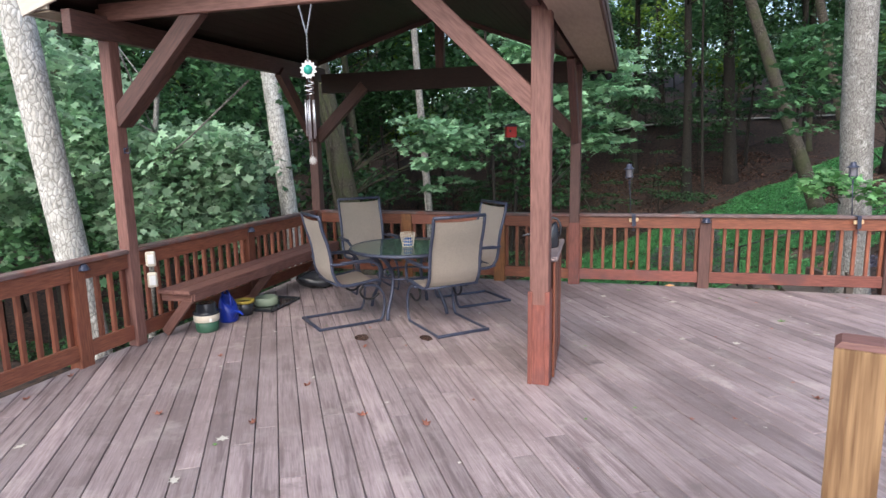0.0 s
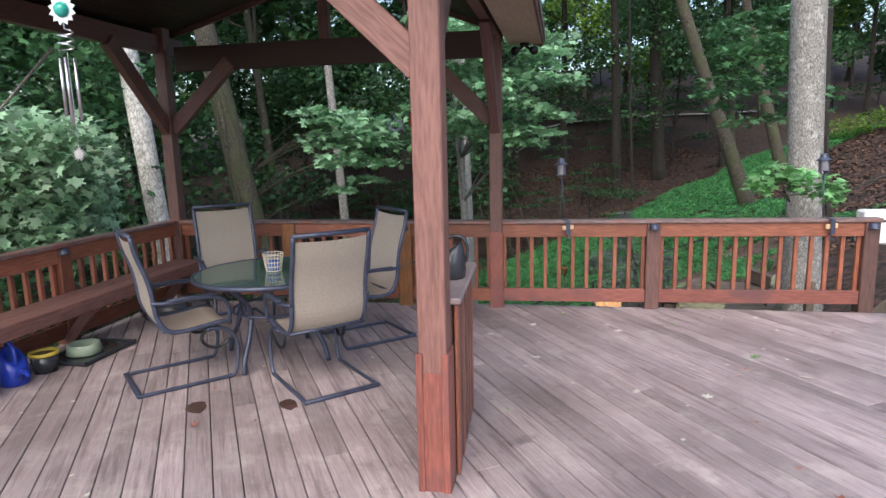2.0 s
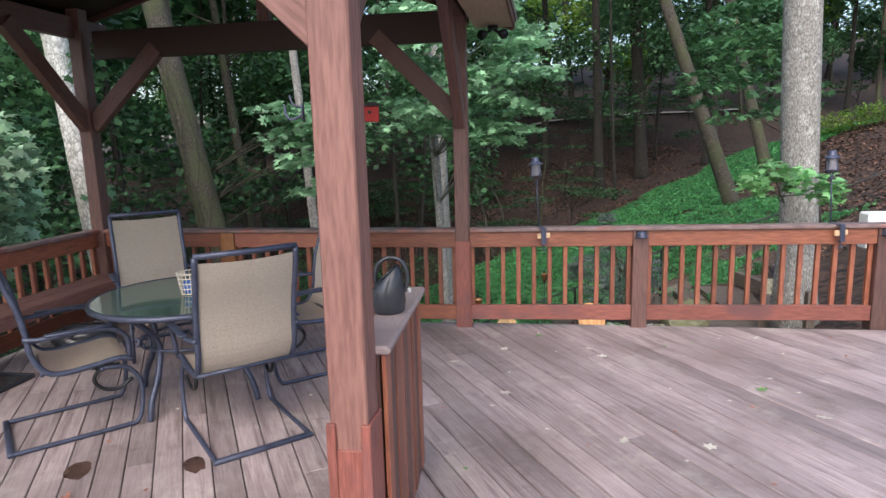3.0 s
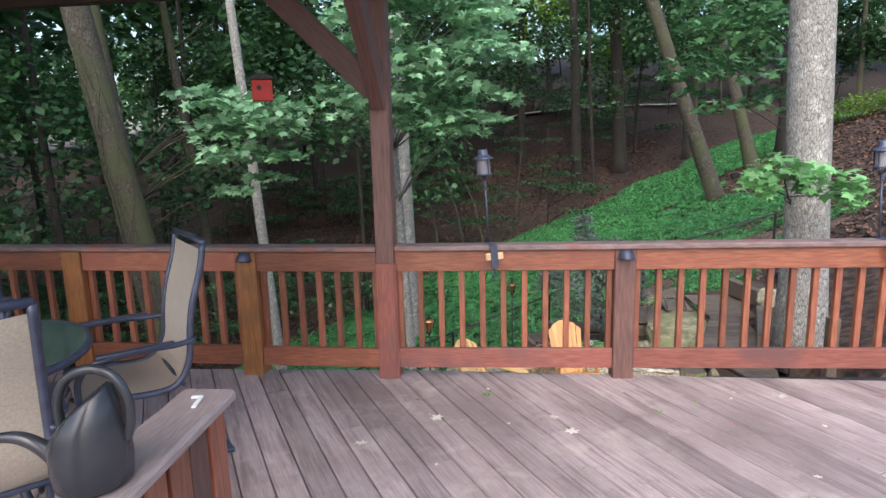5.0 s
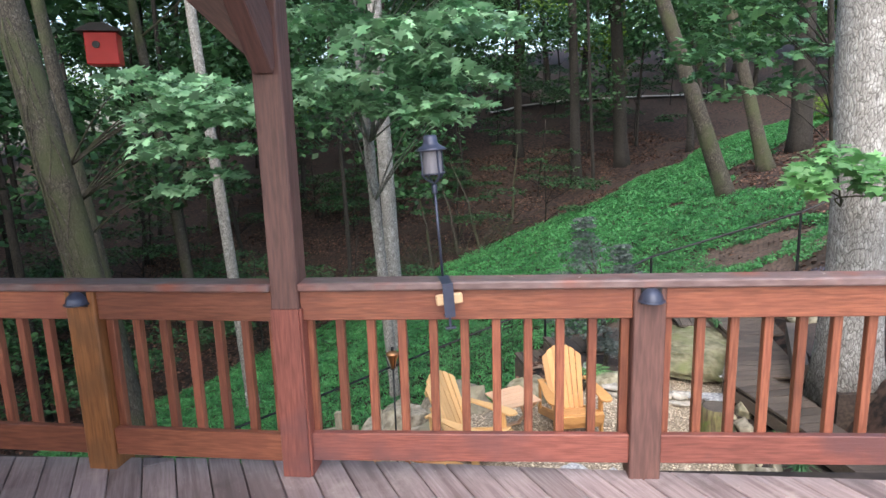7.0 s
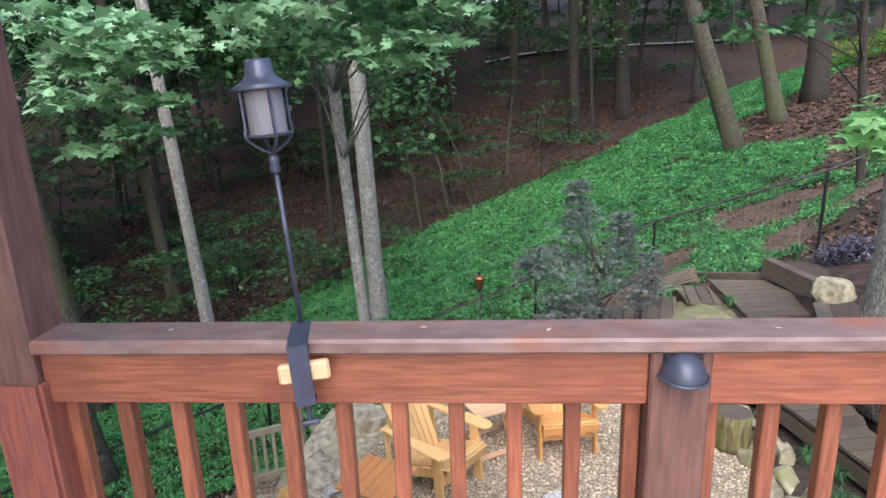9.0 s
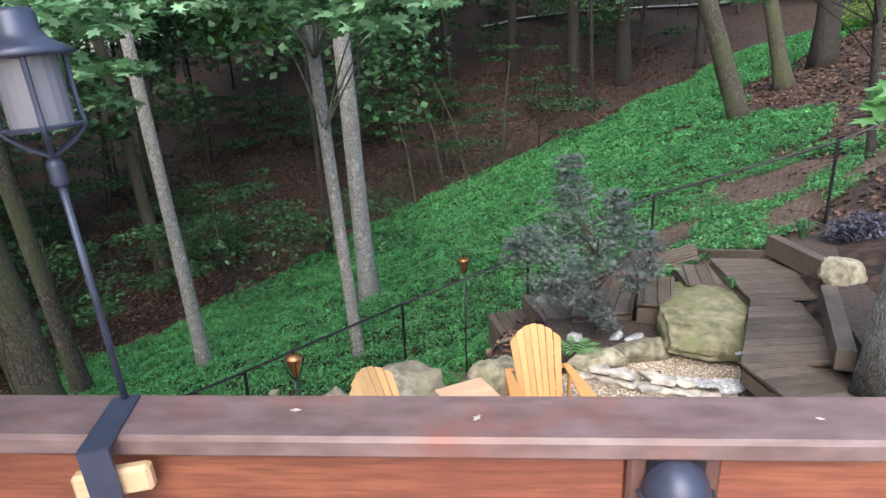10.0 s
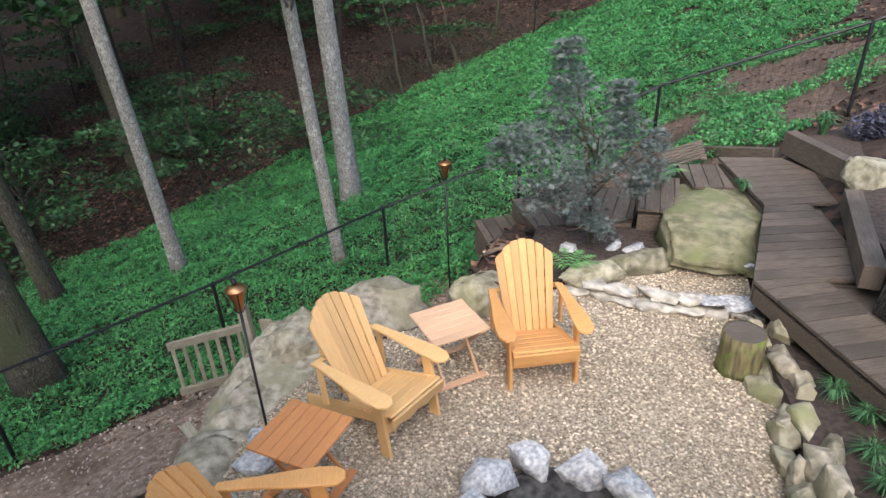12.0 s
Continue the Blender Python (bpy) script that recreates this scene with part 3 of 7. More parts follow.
def build_pavilion():
    pav = thing("pavilion", PAV, "open timber pavilion with brown posts, braces and gable roof", "pavilion")
    z1 = 2.90
    up = lambda u, v, z: pv(u, v, z)
    fr = tuple(PAV.to_3x3() @ Vector((0, 1, 0)))
    rt = tuple(PAV.to_3x3() @ Vector((1, 0, 0)))
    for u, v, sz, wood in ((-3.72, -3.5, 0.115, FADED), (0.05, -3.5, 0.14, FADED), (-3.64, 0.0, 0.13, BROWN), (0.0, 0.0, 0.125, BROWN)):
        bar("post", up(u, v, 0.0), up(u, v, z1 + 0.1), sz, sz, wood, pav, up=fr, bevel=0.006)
    # painted casing boards at the foot of two posts
    bar("post_casing", up(0.05, -3.572, 0), up(0.05, -3.572, 0.62), 0.10, 0.012, REDDULL, pav, up=fr, bevel=0.002, label="red-stained casing board")
    for dx in (-0.064, 0.064):
        bar("corner_board", up(dx + 0.05, -3.576, 0), up(dx + 0.05, -3.576, 0.72), 0.034, 0.020, REDDULL, pav, up=fr, bevel=0.002)
    bar("post_casing", up(0.126, -3.5, 0), up(0.126, -3.5, 0.72), 0.14, 0.012, REDDULL, pav, up=rt, bevel=0.002, label="red-stained casing board")
    bar("post_casing", up(0, -0.068, 0), up(0, -0.068, 0.80), 0.128, 0.012, REDDULL, pav, up=fr, bevel=0.002, label="red-stained casing board")
    bar("post_casing", up(0.068, 0, 0), up(0.068, 0, 0.80), 0.128, 0.012, REDDULL, pav, up=rt, bevel=0.002)
    bar("front_beam", up(-3.72, -3.54, 2.965), up(0.0, -3.54, 2.965), 0.06, 0.14, FADED, pav)
    bar("back_beam", up(-3.5, 0.03, 2.67), up(-0.06, 0.03, 2.67), 0.07, 0.26, SHADEW, pav)
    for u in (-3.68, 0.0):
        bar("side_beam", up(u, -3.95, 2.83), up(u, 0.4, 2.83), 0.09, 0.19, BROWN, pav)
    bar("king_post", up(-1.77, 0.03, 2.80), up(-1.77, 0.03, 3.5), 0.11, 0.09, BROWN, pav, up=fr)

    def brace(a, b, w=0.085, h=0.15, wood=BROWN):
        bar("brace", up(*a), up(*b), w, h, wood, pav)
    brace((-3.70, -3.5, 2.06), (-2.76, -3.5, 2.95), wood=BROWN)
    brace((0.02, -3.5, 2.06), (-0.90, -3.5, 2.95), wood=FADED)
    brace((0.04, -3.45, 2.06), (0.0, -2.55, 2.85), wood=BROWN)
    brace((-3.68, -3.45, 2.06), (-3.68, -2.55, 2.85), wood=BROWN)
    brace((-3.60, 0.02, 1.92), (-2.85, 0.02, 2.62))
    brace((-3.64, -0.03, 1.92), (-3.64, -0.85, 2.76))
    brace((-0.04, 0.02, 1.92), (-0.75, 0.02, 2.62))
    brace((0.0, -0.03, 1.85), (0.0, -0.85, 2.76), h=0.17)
    # roof: two boarded slopes, shingles above, boxed eaves
    mid, top = -1.84, 3.58
    for sgn, slope, reach, eave in ((-1, 0.285, 2.20, 2.92), (1, 0.375, 2.28, EAVE)):
        e = mid + sgn * reach
        ze = top - slope * reach
        nrm = PAV.to_3x3() @ Vector((sgn * slope, 0, 1)).normalized()
        n = 19
        for i in range(n):
            a, b = i / n, (i + 0.965) / n
            u0, u1 = mid + (e - mid) * a, mid + (e - mid) * b
            za, zb = top - slope * abs(u0 - mid), top - slope * abs(u1 - mid)
            bm = bmesh.new()
            q = [bm.verts.new(Vector(c)) for c in ((u0, -4.0, za), (u1, -4.0, zb), (u1, 0.42, zb), (u0, 0.42, za), (u0, -4.0, za + 0.03), (u1, -4.0, zb + 0.03), (u1, 0.42, zb + 0.03), (u0, 0.42, za + 0.03))]
            for f in ((0, 1, 2, 3), (7, 6, 5, 4), (0, 4, 5, 1), (1, 5, 6, 2), (2, 6, 7, 3), (3, 7, 4, 0)):
                bm.faces.new([q[k] for k in f])
            bmesh.ops.recalc_face_normals(bm, faces=bm.faces)
            part("roof_board", bm, SHADEW, pav)
        p, q = up(mid, -1.79, top + 0.055), up(e + sgn * 0.04, -1.79, ze + 0.04)
        bar("shingles", p, q, 4.46, 0.03, SHINGLE, pav, up=tuple(nrm), bevel=0.0)
        # boxed eave
        ui = 0.10 if sgn > 0 else -3.80
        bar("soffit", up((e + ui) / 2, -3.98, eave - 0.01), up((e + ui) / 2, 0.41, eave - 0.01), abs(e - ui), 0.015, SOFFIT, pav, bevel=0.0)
        bar("fascia", up(e + sgn * 0.012, -4.0, eave + 0.06), up(e + sgn * 0.012, 0.43, eave + 0.06), 0.022, 0.17, BROWN if sgn > 0 else FASCIA, pav)
        bar("barge_board", up(mid, -4.015, top + 0.0), up(e + sgn * 0.02, -4.015, ze - 0.0), 0.025, 0.16, FASCIA, pav)
        bar("barge_board", up(mid, 0.435, top + 0.0), up(e + sgn * 0.02, 0.435, ze - 0.0), 0.025, 0.12, BROWN, pav)
        bm = bmesh.new()
        prism(bm, [(ui, eave), (e, eave), (e, ze + 0.02), (ui, top - slope * abs(ui - mid) + 0.02)], -0.01, 0.01, PAV.inverted() @ PAV @ pose(0, -3.99, 0, 90, 0, 0))
        bmesh.ops.recalc_face_normals(bm, faces=bm.faces)
        part("eave_return", bm, FASCIA, pav, "cream boxed eave end")
    return pav


build_deck()
build_rails()
build_pavilion()


# ---- things on the deck ----
def ground_spot(x, y, rz=0.0, z=0.0):
    return pose(x, y, z, 0, 0, rz)


GLASS = mat("frosted_green_glass", (0.09, 0.15, 0.13), (0.12, 0.19, 0.165), 4, (1, 1, 1), 0.05, 0, 0.0)
GLASS.node_tree.nodes["Principled BSDF"].inputs["Transmission Weight"].default_value = 0.35
CLEAR = mat("smoked_glass", (0.25, 0.25, 0.3), (0.3, 0.3, 0.34), 4, (1, 1, 1), 0.25, 0, 0.0)
CLEAR.node_tree.nodes["Principled BSDF"].inputs["Transmission Weight"].default_value = 0.4
BLUE = mat("blue_plastic", (0.01, 0.03, 0.28), (0.015, 0.045, 0.36), 5, (1, 1, 1), 0.3, 0.02, 0)
GREENP = mat("green_plastic", (0.03, 0.10, 0.06), (0.045, 0.13, 0.08), 5, (1, 1, 1), 0.5, 0.05, 0)
SAGE = mat("sage_plastic", (0.22, 0.28, 0.2), (0.28, 0.34, 0.25), 5, (1, 1, 1), 0.5, 0.05, 0)
CREAM = mat("cream_plastic", (0.55, 0.5, 0.4), (0.66, 0.6, 0.5), 9, (1, 1, 1), 0.6, 0.1, 0)
WHITE = mat("white_plastic", (0.66, 0.66, 0.64), (0.75, 0.75, 0.73), 9, (1, 1, 1), 0.5, 0.05, 0)
BLACKP = mat("black_plastic", (0.022, 0.024, 0.03), (0.036, 0.039, 0.047), 6, (1, 1, 1), 0.25, 0.1, 0)
YELLOW = mat("yellow_plastic", (0.5, 0.36, 0.05), (0.6, 0.45, 0.08), 6, (1, 1, 1), 0.5, 0.05, 0)
REDP = mat("red_painted_wood", (0.42, 0.012, 0.012), (0.52, 0.02, 0.02), 6, (1, 1, 1), 0.45, 0.1, 0)
CHROME = mat("brushed_metal", (0.45, 0.45, 0.48), (0.6, 0.6, 0.63), 20, (1, 1, 1), 0.3, 0.05, 0, metal=0.9)
COPPER = mat("aged_copper", (0.36, 0.15, 0.06), (0.55, 0.27, 0.12), 6, (1, 1, 1), 0.3, 0.1, 0.05, metal=0.9)
TEAL = mat("teal_glass_ball", (0.02, 0.30, 0.24), (0.05, 0.42, 0.34), 20, (1, 1, 1), 0.12, 0.1, 0)
WETW = mat("wet_stained_wood", (0.05, 0.028, 0.022), (0.09, 0.05, 0.04), 6, (1, 1, 1), 0.25, 0.1, 0)


def sling(bm, profile, half, thick=0.006):
    """A strip of cloth along a (y, z) line, sagging a little in the middle."""
    n = 6
    rows = []
    for y, z in profile:
        rows.append([bm.verts.new((-half + 2 * half * k / n, y - 0.012 * (1 - (2 * k / n - 1) ** 2), z - 0.012 * (1 - (2 * k / n - 1) ** 2))) for k in range(n + 1)])
    for a, b in zip(rows, rows[1:]):
        for k in range(n):
            bm.faces.new((a[k], a[k + 1], b[k + 1], b[k]))


def patio_chair(m):
    c = thing("patio_chair", m, "tan sling patio chair with blue-black metal spring frame", "chair", "chairs round the table")
    prof = [Vector((0, y, z)) for y, z in ((0.045, 1.13), (0.07, 1.0), (0.12, 0.84), (0.145, 0.70), (0.16, 0.56), (0.215, 0.455), (0.30, 0.425), (0.46, 0.435), (0.60, 0.45), (0.67, 0.43))]
    line = smooth_path(prof, 4)
    for sx in (-1, 1):
        bm = bmesh.new()
        tube(bm, [p + Vector((sx * 0.275, 0, 0)) for p in line], 0.017, 8)
        part("side_frame", bm, STEEL, c, smooth=True)
        bm = bmesh.new()
        tube(bm, smooth_path([(sx * 0.285, 0.13, 0.66), (sx * 0.31, 0.22, 0.655), (sx * 0.325, 0.40, 0.665), (sx * 0.32, 0.56, 0.65), (sx * 0.30, 0.645, 0.58), (sx * 0.285, 0.655, 0.45)], 4), 0.015, 8)
        add_box(bm, (sx * 0.325, 0.40, 0.675), (0.045, 0.34, 0.014), bevel=0.005)
        part("armrest", bm, STEEL, c, smooth=True)
        bm = bmesh.new()
        tube(bm, smooth_path([(sx * 0.235, 0.60, 0.40), (sx * 0.235, 0.50, 0.395), (sx * 0.235, 0.455, 0.33), (sx * 0.235, 0.50, 0.265), (sx * 0.24, 0.58, 0.25), (sx * 0.25, 0.66, 0.30)], 4), 0.012, 6)
        part("spring", bm, BLACK, c, smooth=True)
    bm = bmesh.new()
    tube(bm, smooth_path([(-0.26, 0.50, 0.405), (-0.262, 0.63, 0.38), (-0.265, 0.70, 0.28), (-0.268, 0.70, 0.14), (-0.27, 0.665, 0.03), (-0.27, 0.58, 0.016), (-0.27, 0.1, 0.014), (-0.27, 0.03, 0.014), (-0.27, 0.0, 0.014)], 4)
         , 0.014, 8)
    tube(bm, smooth_path([(0.26, 0.50, 0.405), (0.262, 0.63, 0.38), (0.265, 0.70, 0.28), (0.268, 0.70, 0.14), (0.27, 0.665, 0.03), (0.27, 0.58, 0.016), (0.27, 0.1, 0.014), (0.27, 0.03, 0.014), (0.27, 0.0, 0.014)], 4)
         , 0.014, 8)
    add_box(bm, (0, 0.0, 0.014), (0.57, 0.035, 0.026), bevel=0.005)
    part("base", bm, STEEL, c, smooth=True)
    for nm, y, z, r in (("top_bar", 0.045, 1.135, 0.017), ("crossbar", 0.50, 0.40, 0.014), ("crossbar", 0.20, 0.44, 0.012)):
        bm = bmesh.new()
        tube(bm, [(-0.28, y, z), (0, y - (0.015 if nm == "top_bar" else 0), z), (0.28, y, z)], r, 8)
        part(nm, bm, STEEL, c, smooth=True)
    full = [(p.y, p.z) for p in line]
    bm = bmesh.new()
    sling(bm, [q for q in full if q[1] > 0.50 and q[0] < 0.25][1:], 0.262)
    part("backrest", bm, SLING, c)
    bm = bmesh.new()
    sling(bm, [q for q in full if q[0] > 0.17 and q[1] < 0.52], 0.262)
    part("seat", bm, SLING, c)
    return c


def round_table(m):
    t = thing("round_table", m, "round patio table with frosted green glass top", "table")
    bm = bmesh.new()
    lathe(bm, [(0.0, 0.712), (0.60, 0.712), (0.605, 0.716), (0.60, 0.72), (0.0, 0.72)], 48)
    part("glass_top", bm, GLASS, t, smooth=False)
    bm = bmesh.new()
    ring = [(0.61 * math.cos(a * math.pi / 24), 0.61 * math.sin(a * math.pi / 24), 0.705) for a in range(49)]
    tube(bm, ring, 0.02, 8, cap=False)
    part("rim", bm, STEEL, t, smooth=True)
    for k in range(4):
        a = radians(-101 + 90 * k)
        d = Vector((math.cos(a), math.sin(a), 0))
        bm = bmesh.new()
        prof = smooth_path([d * 0.57 + Vector((0, 0, 0.70)), d * 0.46 + Vector((0, 0, 0.62)), d * 0.33 + Vector((0, 0, 0.46)), d * 0.36 + Vector((0, 0, 0.28)), d * 0.44 + Vector((0, 0, 0.12)), d * 0.47 + Vector((0, 0, 0.0))], 5)
        tube(bm, prof, 0.02, 8)
        part("leg", bm, STEEL, t, smooth=True)
        bm = bmesh.new()
        e = Vector((0, 0, 1))
        sp = [d * (0.44 + (0.065 - 0.009 * i / 2) * math.cos(i * 0.62)) + e * (0.50 + (0.065 - 0.009 * i / 2) * math.sin(i * 0.62)) for i in range(12)]
        tube(bm, sp, 0.010, 6)
        part("scroll", bm, STEEL, t, smooth=True)
    bm = bmesh.new()
    ring = [(0.335 * math.cos(a * math.pi / 12), 0.335 * math.sin(a * math.pi / 12), 0.42) for a in range(25)]
    tube(bm, ring, 0.012, 6, cap=False)
    part("stretcher_ring", bm, STEEL, t, smooth=True)
    return t


round_table(ground_spot(-0.93, 6.42))
first = patio_chair(ground_spot(-1.745, 5.67, -47))
for cx, cy, rz in ((-0.145, 5.64, 41), (-0.05, 7.19, 130), (-1.95, 7.63, -141)):
    copy_thing(first, ground_spot(cx, cy, rz))


def wire_basket(m):
    b = thing("wire_basket", m, "small white wire basket with blue jar on the glass table", "basket")
    bm = bmesh.new()
    for z in (0.005, 0.04, 0.075, 0.11, 0.145):
        r = 0.06 + 0.022 * z / 0.145
        tube(bm, [(r * math.cos(a * math.pi / 10), r * math.sin(a * math.pi / 10), z) for a in range(21)], 0.0035, 5, cap=False)
    for k in range(18):
        a = k * math.pi / 9
        tube(bm, [(0.06 * math.cos(a), 0.06 * math.sin(a), 0.005), (0.082 * math.cos(a), 0.082 * math.sin(a), 0.145)], 0.0025, 4)
    part("wire", bm, CREAM, b)
    bm = bmesh.new()
    lathe(bm, [(0.0, 0.004), (0.048, 0.004), (0.052, 0.03), (0.05, 0.08), (0.03, 0.095), (0.0, 0.097)], 16)
    part("jar", bm, mat("blue_glaze", (0.02, 0.10, 0.36), (0.04, 0.16, 0.45), 6, (1, 1, 1), 0.25, 0.05, 0), b, "blue glazed jar", smooth=True)


wire_basket(ground_spot(-0.91, 6.40, 0, 0.722))


def bench():
    b = thing("bench", PAV @ pose(-3.5, -1.7, 0), "long weathered wooden bench along the railing", "bench")
    for u in (-3.57, -3.385):
        bar("seat_plank", pv(u, -3.27, 0.455), pv(u, -0.08, 0.455), 0.18, 0.038, FADED, b, bevel=0.006)
    bar("apron", pv(-3.31, -3.2, 0.40), pv(-3.31, -0.1, 0.40), 0.038, 0.08, FADED, b)
    for v in (-3.2, -1.75, -0.35):
        bar("bearer", pv(-3.66, v, 0.40), pv(-3.31, v, 0.40), 0.038, 0.085, FADED, b)
        bar("brace", pv(-3.34, v, 0.40), pv(-3.66, v, 0.03), 0.038, 0.09, FADED, b)


bench()


def bar_ledge():
    w = thing("bar_ledge", pose(0.715, 5.1, 0), "narrow slatted half wall with weathered bar ledge beside the post", "half wall")
    bar("cap", (0.715, 4.645, 0.937), (0.722, 5.60, 0.937), 0.155, 0.036, LEDGE, w, bevel=0.010, label="weathered pinkish bar top")
    y = 4.66
    i = 0
    while y < 5.52:
        wd = 0.088
        bar("slat", (0.765 - 0.004 * (i % 2), y + wd / 2, 0.004), (0.765 - 0.004 * (i % 2), y + wd / 2, 0.918), wd, 0.018, (RED, BROWN, RED)[i % 3], w, up=(1, 0, 0), bevel=0.003)
        bar("slat", (0.668, y + wd / 2, 0.004), (0.668, y + wd / 2, 0.918), wd, 0.018, (RED, RED, BROWN)[i % 3], w, up=(1, 0, 0), bevel=0.003)
        y += wd + 0.014
        i += 1
    bar("end_post", (0.716, 5.545, 0), (0.716, 5.545, 0.918), 0.07, 0.06, RED, w, up=(0, 1, 0))
    bar("end_post", (0.716, 4.70, 0), (0.716, 4.70, 0.918), 0.06, 0.06, BROWN, w, up=(0, 1, 0))


bar_ledge()


def metal_strip():
    t = thing("metal_strip", pose(0.735, 5.50, 0.9555, 0, 0, 8), "small bent strip of white metal on the bar ledge", "metal strip")
    bm = bmesh.new()
    add_box(bm, (0, 0, 0.003), (0.012, 0.07, 0.005), bevel=0.001)
    add_box(bm, (-0.012, 0.03, 0.004), (0.026, 0.010, 0.006), bevel=0.001)
    part("strip", bm, WHITE, t)


metal_strip()


def watering_can(m, body_mat, label, s=1.0):
    """A tall barrel with an open slanting mouth, a looped handle over it and a thin curved spout."""
    w = thing("watering_can", m, label, "watering can")
    bm = bmesh.new()
    lathe(bm, [(r * s, z * s) for r, z in ((0.0, 0.0), (0.092, 0.0), (0.104, 0.012), (0.110, 0.07), (0.108, 0.13), (0.098, 0.19), (0.078, 0.235), (0.062, 0.248), (0.056, 0.244), (0.06, 0.22), (0.08, 0.15), (0.0, 0.10))], 28)
    for v in bm.verts:
        v.co.z += max(0.0, v.co.z / s - 0.15) * -0.55 * v.co.y / 0.06
    part("body", bm, body_mat, w, smooth=True)
    bm = bmesh.new()
    tube(bm, [Vector(p) * s for p in smooth_path([(0, 0.075, 0.17), (0, 0.075, 0.25), (0, 0.045, 0.315), (0, -0.02, 0.345), (0, -0.085, 0.325), (0, -0.12, 0.26), (0, -0.122, 0.19), (0, -0.105, 0.13)], 5)], 0.014 * s, 10)
    part("handle", bm, body_mat, w, smooth=True)
    bm = bmesh.new()
    line = [Vector(p) * s for p in smooth_path([(0, 0.085, 0.06), (0, 0.14, 0.115), (0, 0.20, 0.145), (0, 0.27, 0.145), (0, 0.32, 0.13)], 5)]
    tube(bm, line, [v * s for v in np.linspace(0.027, 0.010, len(line))], 10)
    part("spout", bm, body_mat, w, smooth=True)
    return w


watering_can(ground_spot(0.70, 5.12, 95, 0.956), BLACKP, "glossy black plastic watering can on the bar ledge", 0.70)
watering_can(ground_spot(-2.69, 5.66, -120), BLUE, "bright blue plastic watering can under the bench", 0.95)


def plant_pot():
    p = thing("plant_pot", ground_spot(-2.71, 5.31), "green nursery pot with cream band and black top", "pot")
    for nm, prof, m in (("pot", [(0, 0), (0.10, 0), (0.105, 0.01), (0.118, 0.11), (0.112, 0.11)], GREENP), ("band", [(0.116, 0.105), (0.122, 0.11), (0.126, 0.175), (0.12, 0.178)], CREAM), ("black_pot", [(0.118, 0.175), (0.128, 0.18), (0.13, 0.20), (0.10, 0.205), (0.095, 0.285), (0.085, 0.29), (0, 0.27)], BLACKP)):
        bm = bmesh.new()
        lathe(bm, prof, 24)
        part(nm, bm, m, p, smooth=True)
    bm = bmesh.new()
    add_box(bm, (0.09, -0.085, 0.135), (0.05, 0.004, 0.03), pose(0, 0, 0, 0, 0, 0))
    part("price_tag", bm, WHITE, p, "small white tag")


plant_pot()


def small_tub():
    p = thing("tub", ground_spot(-2.66, 5.93), "black tub with yellow rim under the bench", "tub")
    for nm, prof, m in (("tub", [(0, 0), (0.085, 0), (0.10, 0.14), (0.0, 0.13)], BLACKP), ("rim", [(0.101, 0.135), (0.108, 0.14), (0.108, 0.165), (0.098, 0.165)], YELLOW)):
        bm = bmesh.new()
        lathe(bm, prof, 20)
        part(nm, bm, m, p, smooth=True)


small_tub()


def hose_pot():
    p = thing("tray", ground_spot(-2.58, 6.35, -3), "flat black rubber boot tray on the deck", "tray")
    bm = bmesh.new()
    add_box(bm, (0, 0, 0.012), (0.42, 0.62, 0.02), bevel=0.006)
    for sx, sy, lx, ly in ((0.2, 0, 0.02, 0.62), (-0.2, 0, 0.02, 0.62), (0, 0.3, 0.42, 0.02), (0, -0.3, 0.42, 0.02)):
        add_box(bm, (sx, sy, 0.022), (lx, ly, 0.03), bevel=0.004)
    part("tray_body", bm, BLACKP, p)
    b = thing("pet_bowl", ground_spot(-2.60, 6.30, 0, 0.024), "sage green plastic bowl on the black tray", "bowl")
    bm = bmesh.new()
    lathe(bm, [(0, 0), (0.13, 0), (0.14, 0.01), (0.125, 0.085), (0.115, 0.09), (0.10, 0.05), (0, 0.045)], 28)
    part("bowl", bm, SAGE, b, smooth=True)
    g = thing("bag", ground_spot(-2.45, 7.35, 20), "slumped black bag in the corner by the bench", "bag")
    bm = bmesh.new()
    bmesh.ops.create_icosphere(bm, subdivisions=3, radius=0.2)
    for v in bm.verts:
        v.co += v.co.normalized() * 0.05 * noise.noise(v.co * 7)
        v.co.z = max(-0.1, v.co.z * 0.6) + 0.1
        v.co.x *= 1.3
    part("bag_body", bm, BLACKP, g, smooth=True)


hose_pot()


def post_light(x, y, z, rz):
    t = thing("post_light", pose(x, y, z, 0, 0, rz), "dark domed post light screwed to the railing post", "light", "lights on the railing posts")
    bm = bmesh.new()
    n, mrows = 16, 7
    rows = []
    for i in range(mrows):
        e = i / (mrows - 1) * math.pi / 2
        rows.append([bm.verts.new((0.05 * math.cos(e) * math.cos(a), -0.056 * math.cos(e) * math.sin(a), 0.056 * math.sin(e))) for a in [math.pi * k / n for k in range(n + 1)]])
    for a, b in zip(rows, rows[1:]):
        for k in range(n):
            bm.faces.new((a[k], a[k + 1], b[k + 1], b[k]))
    bmesh.ops.remove_doubles(bm, verts=bm.verts, dist=0.0005)
    part("dome", bm, STEEL, t, smooth=True)
    bm = bmesh.new()
    tube(bm, [(0.053 * math.cos(math.pi * k / n), -0.06 * math.sin(math.pi * k / n), 0) for k in range(n + 1)], 0.004, 6)
    part("lip", bm, STEEL, t, smooth=True)
    bm = bmesh.new()
    add_box(bm, (0, 0.004, 0.02), (0.085, 0.006, 0.075), bevel=0.002)
    part("backplate", bm, BLACK, t)


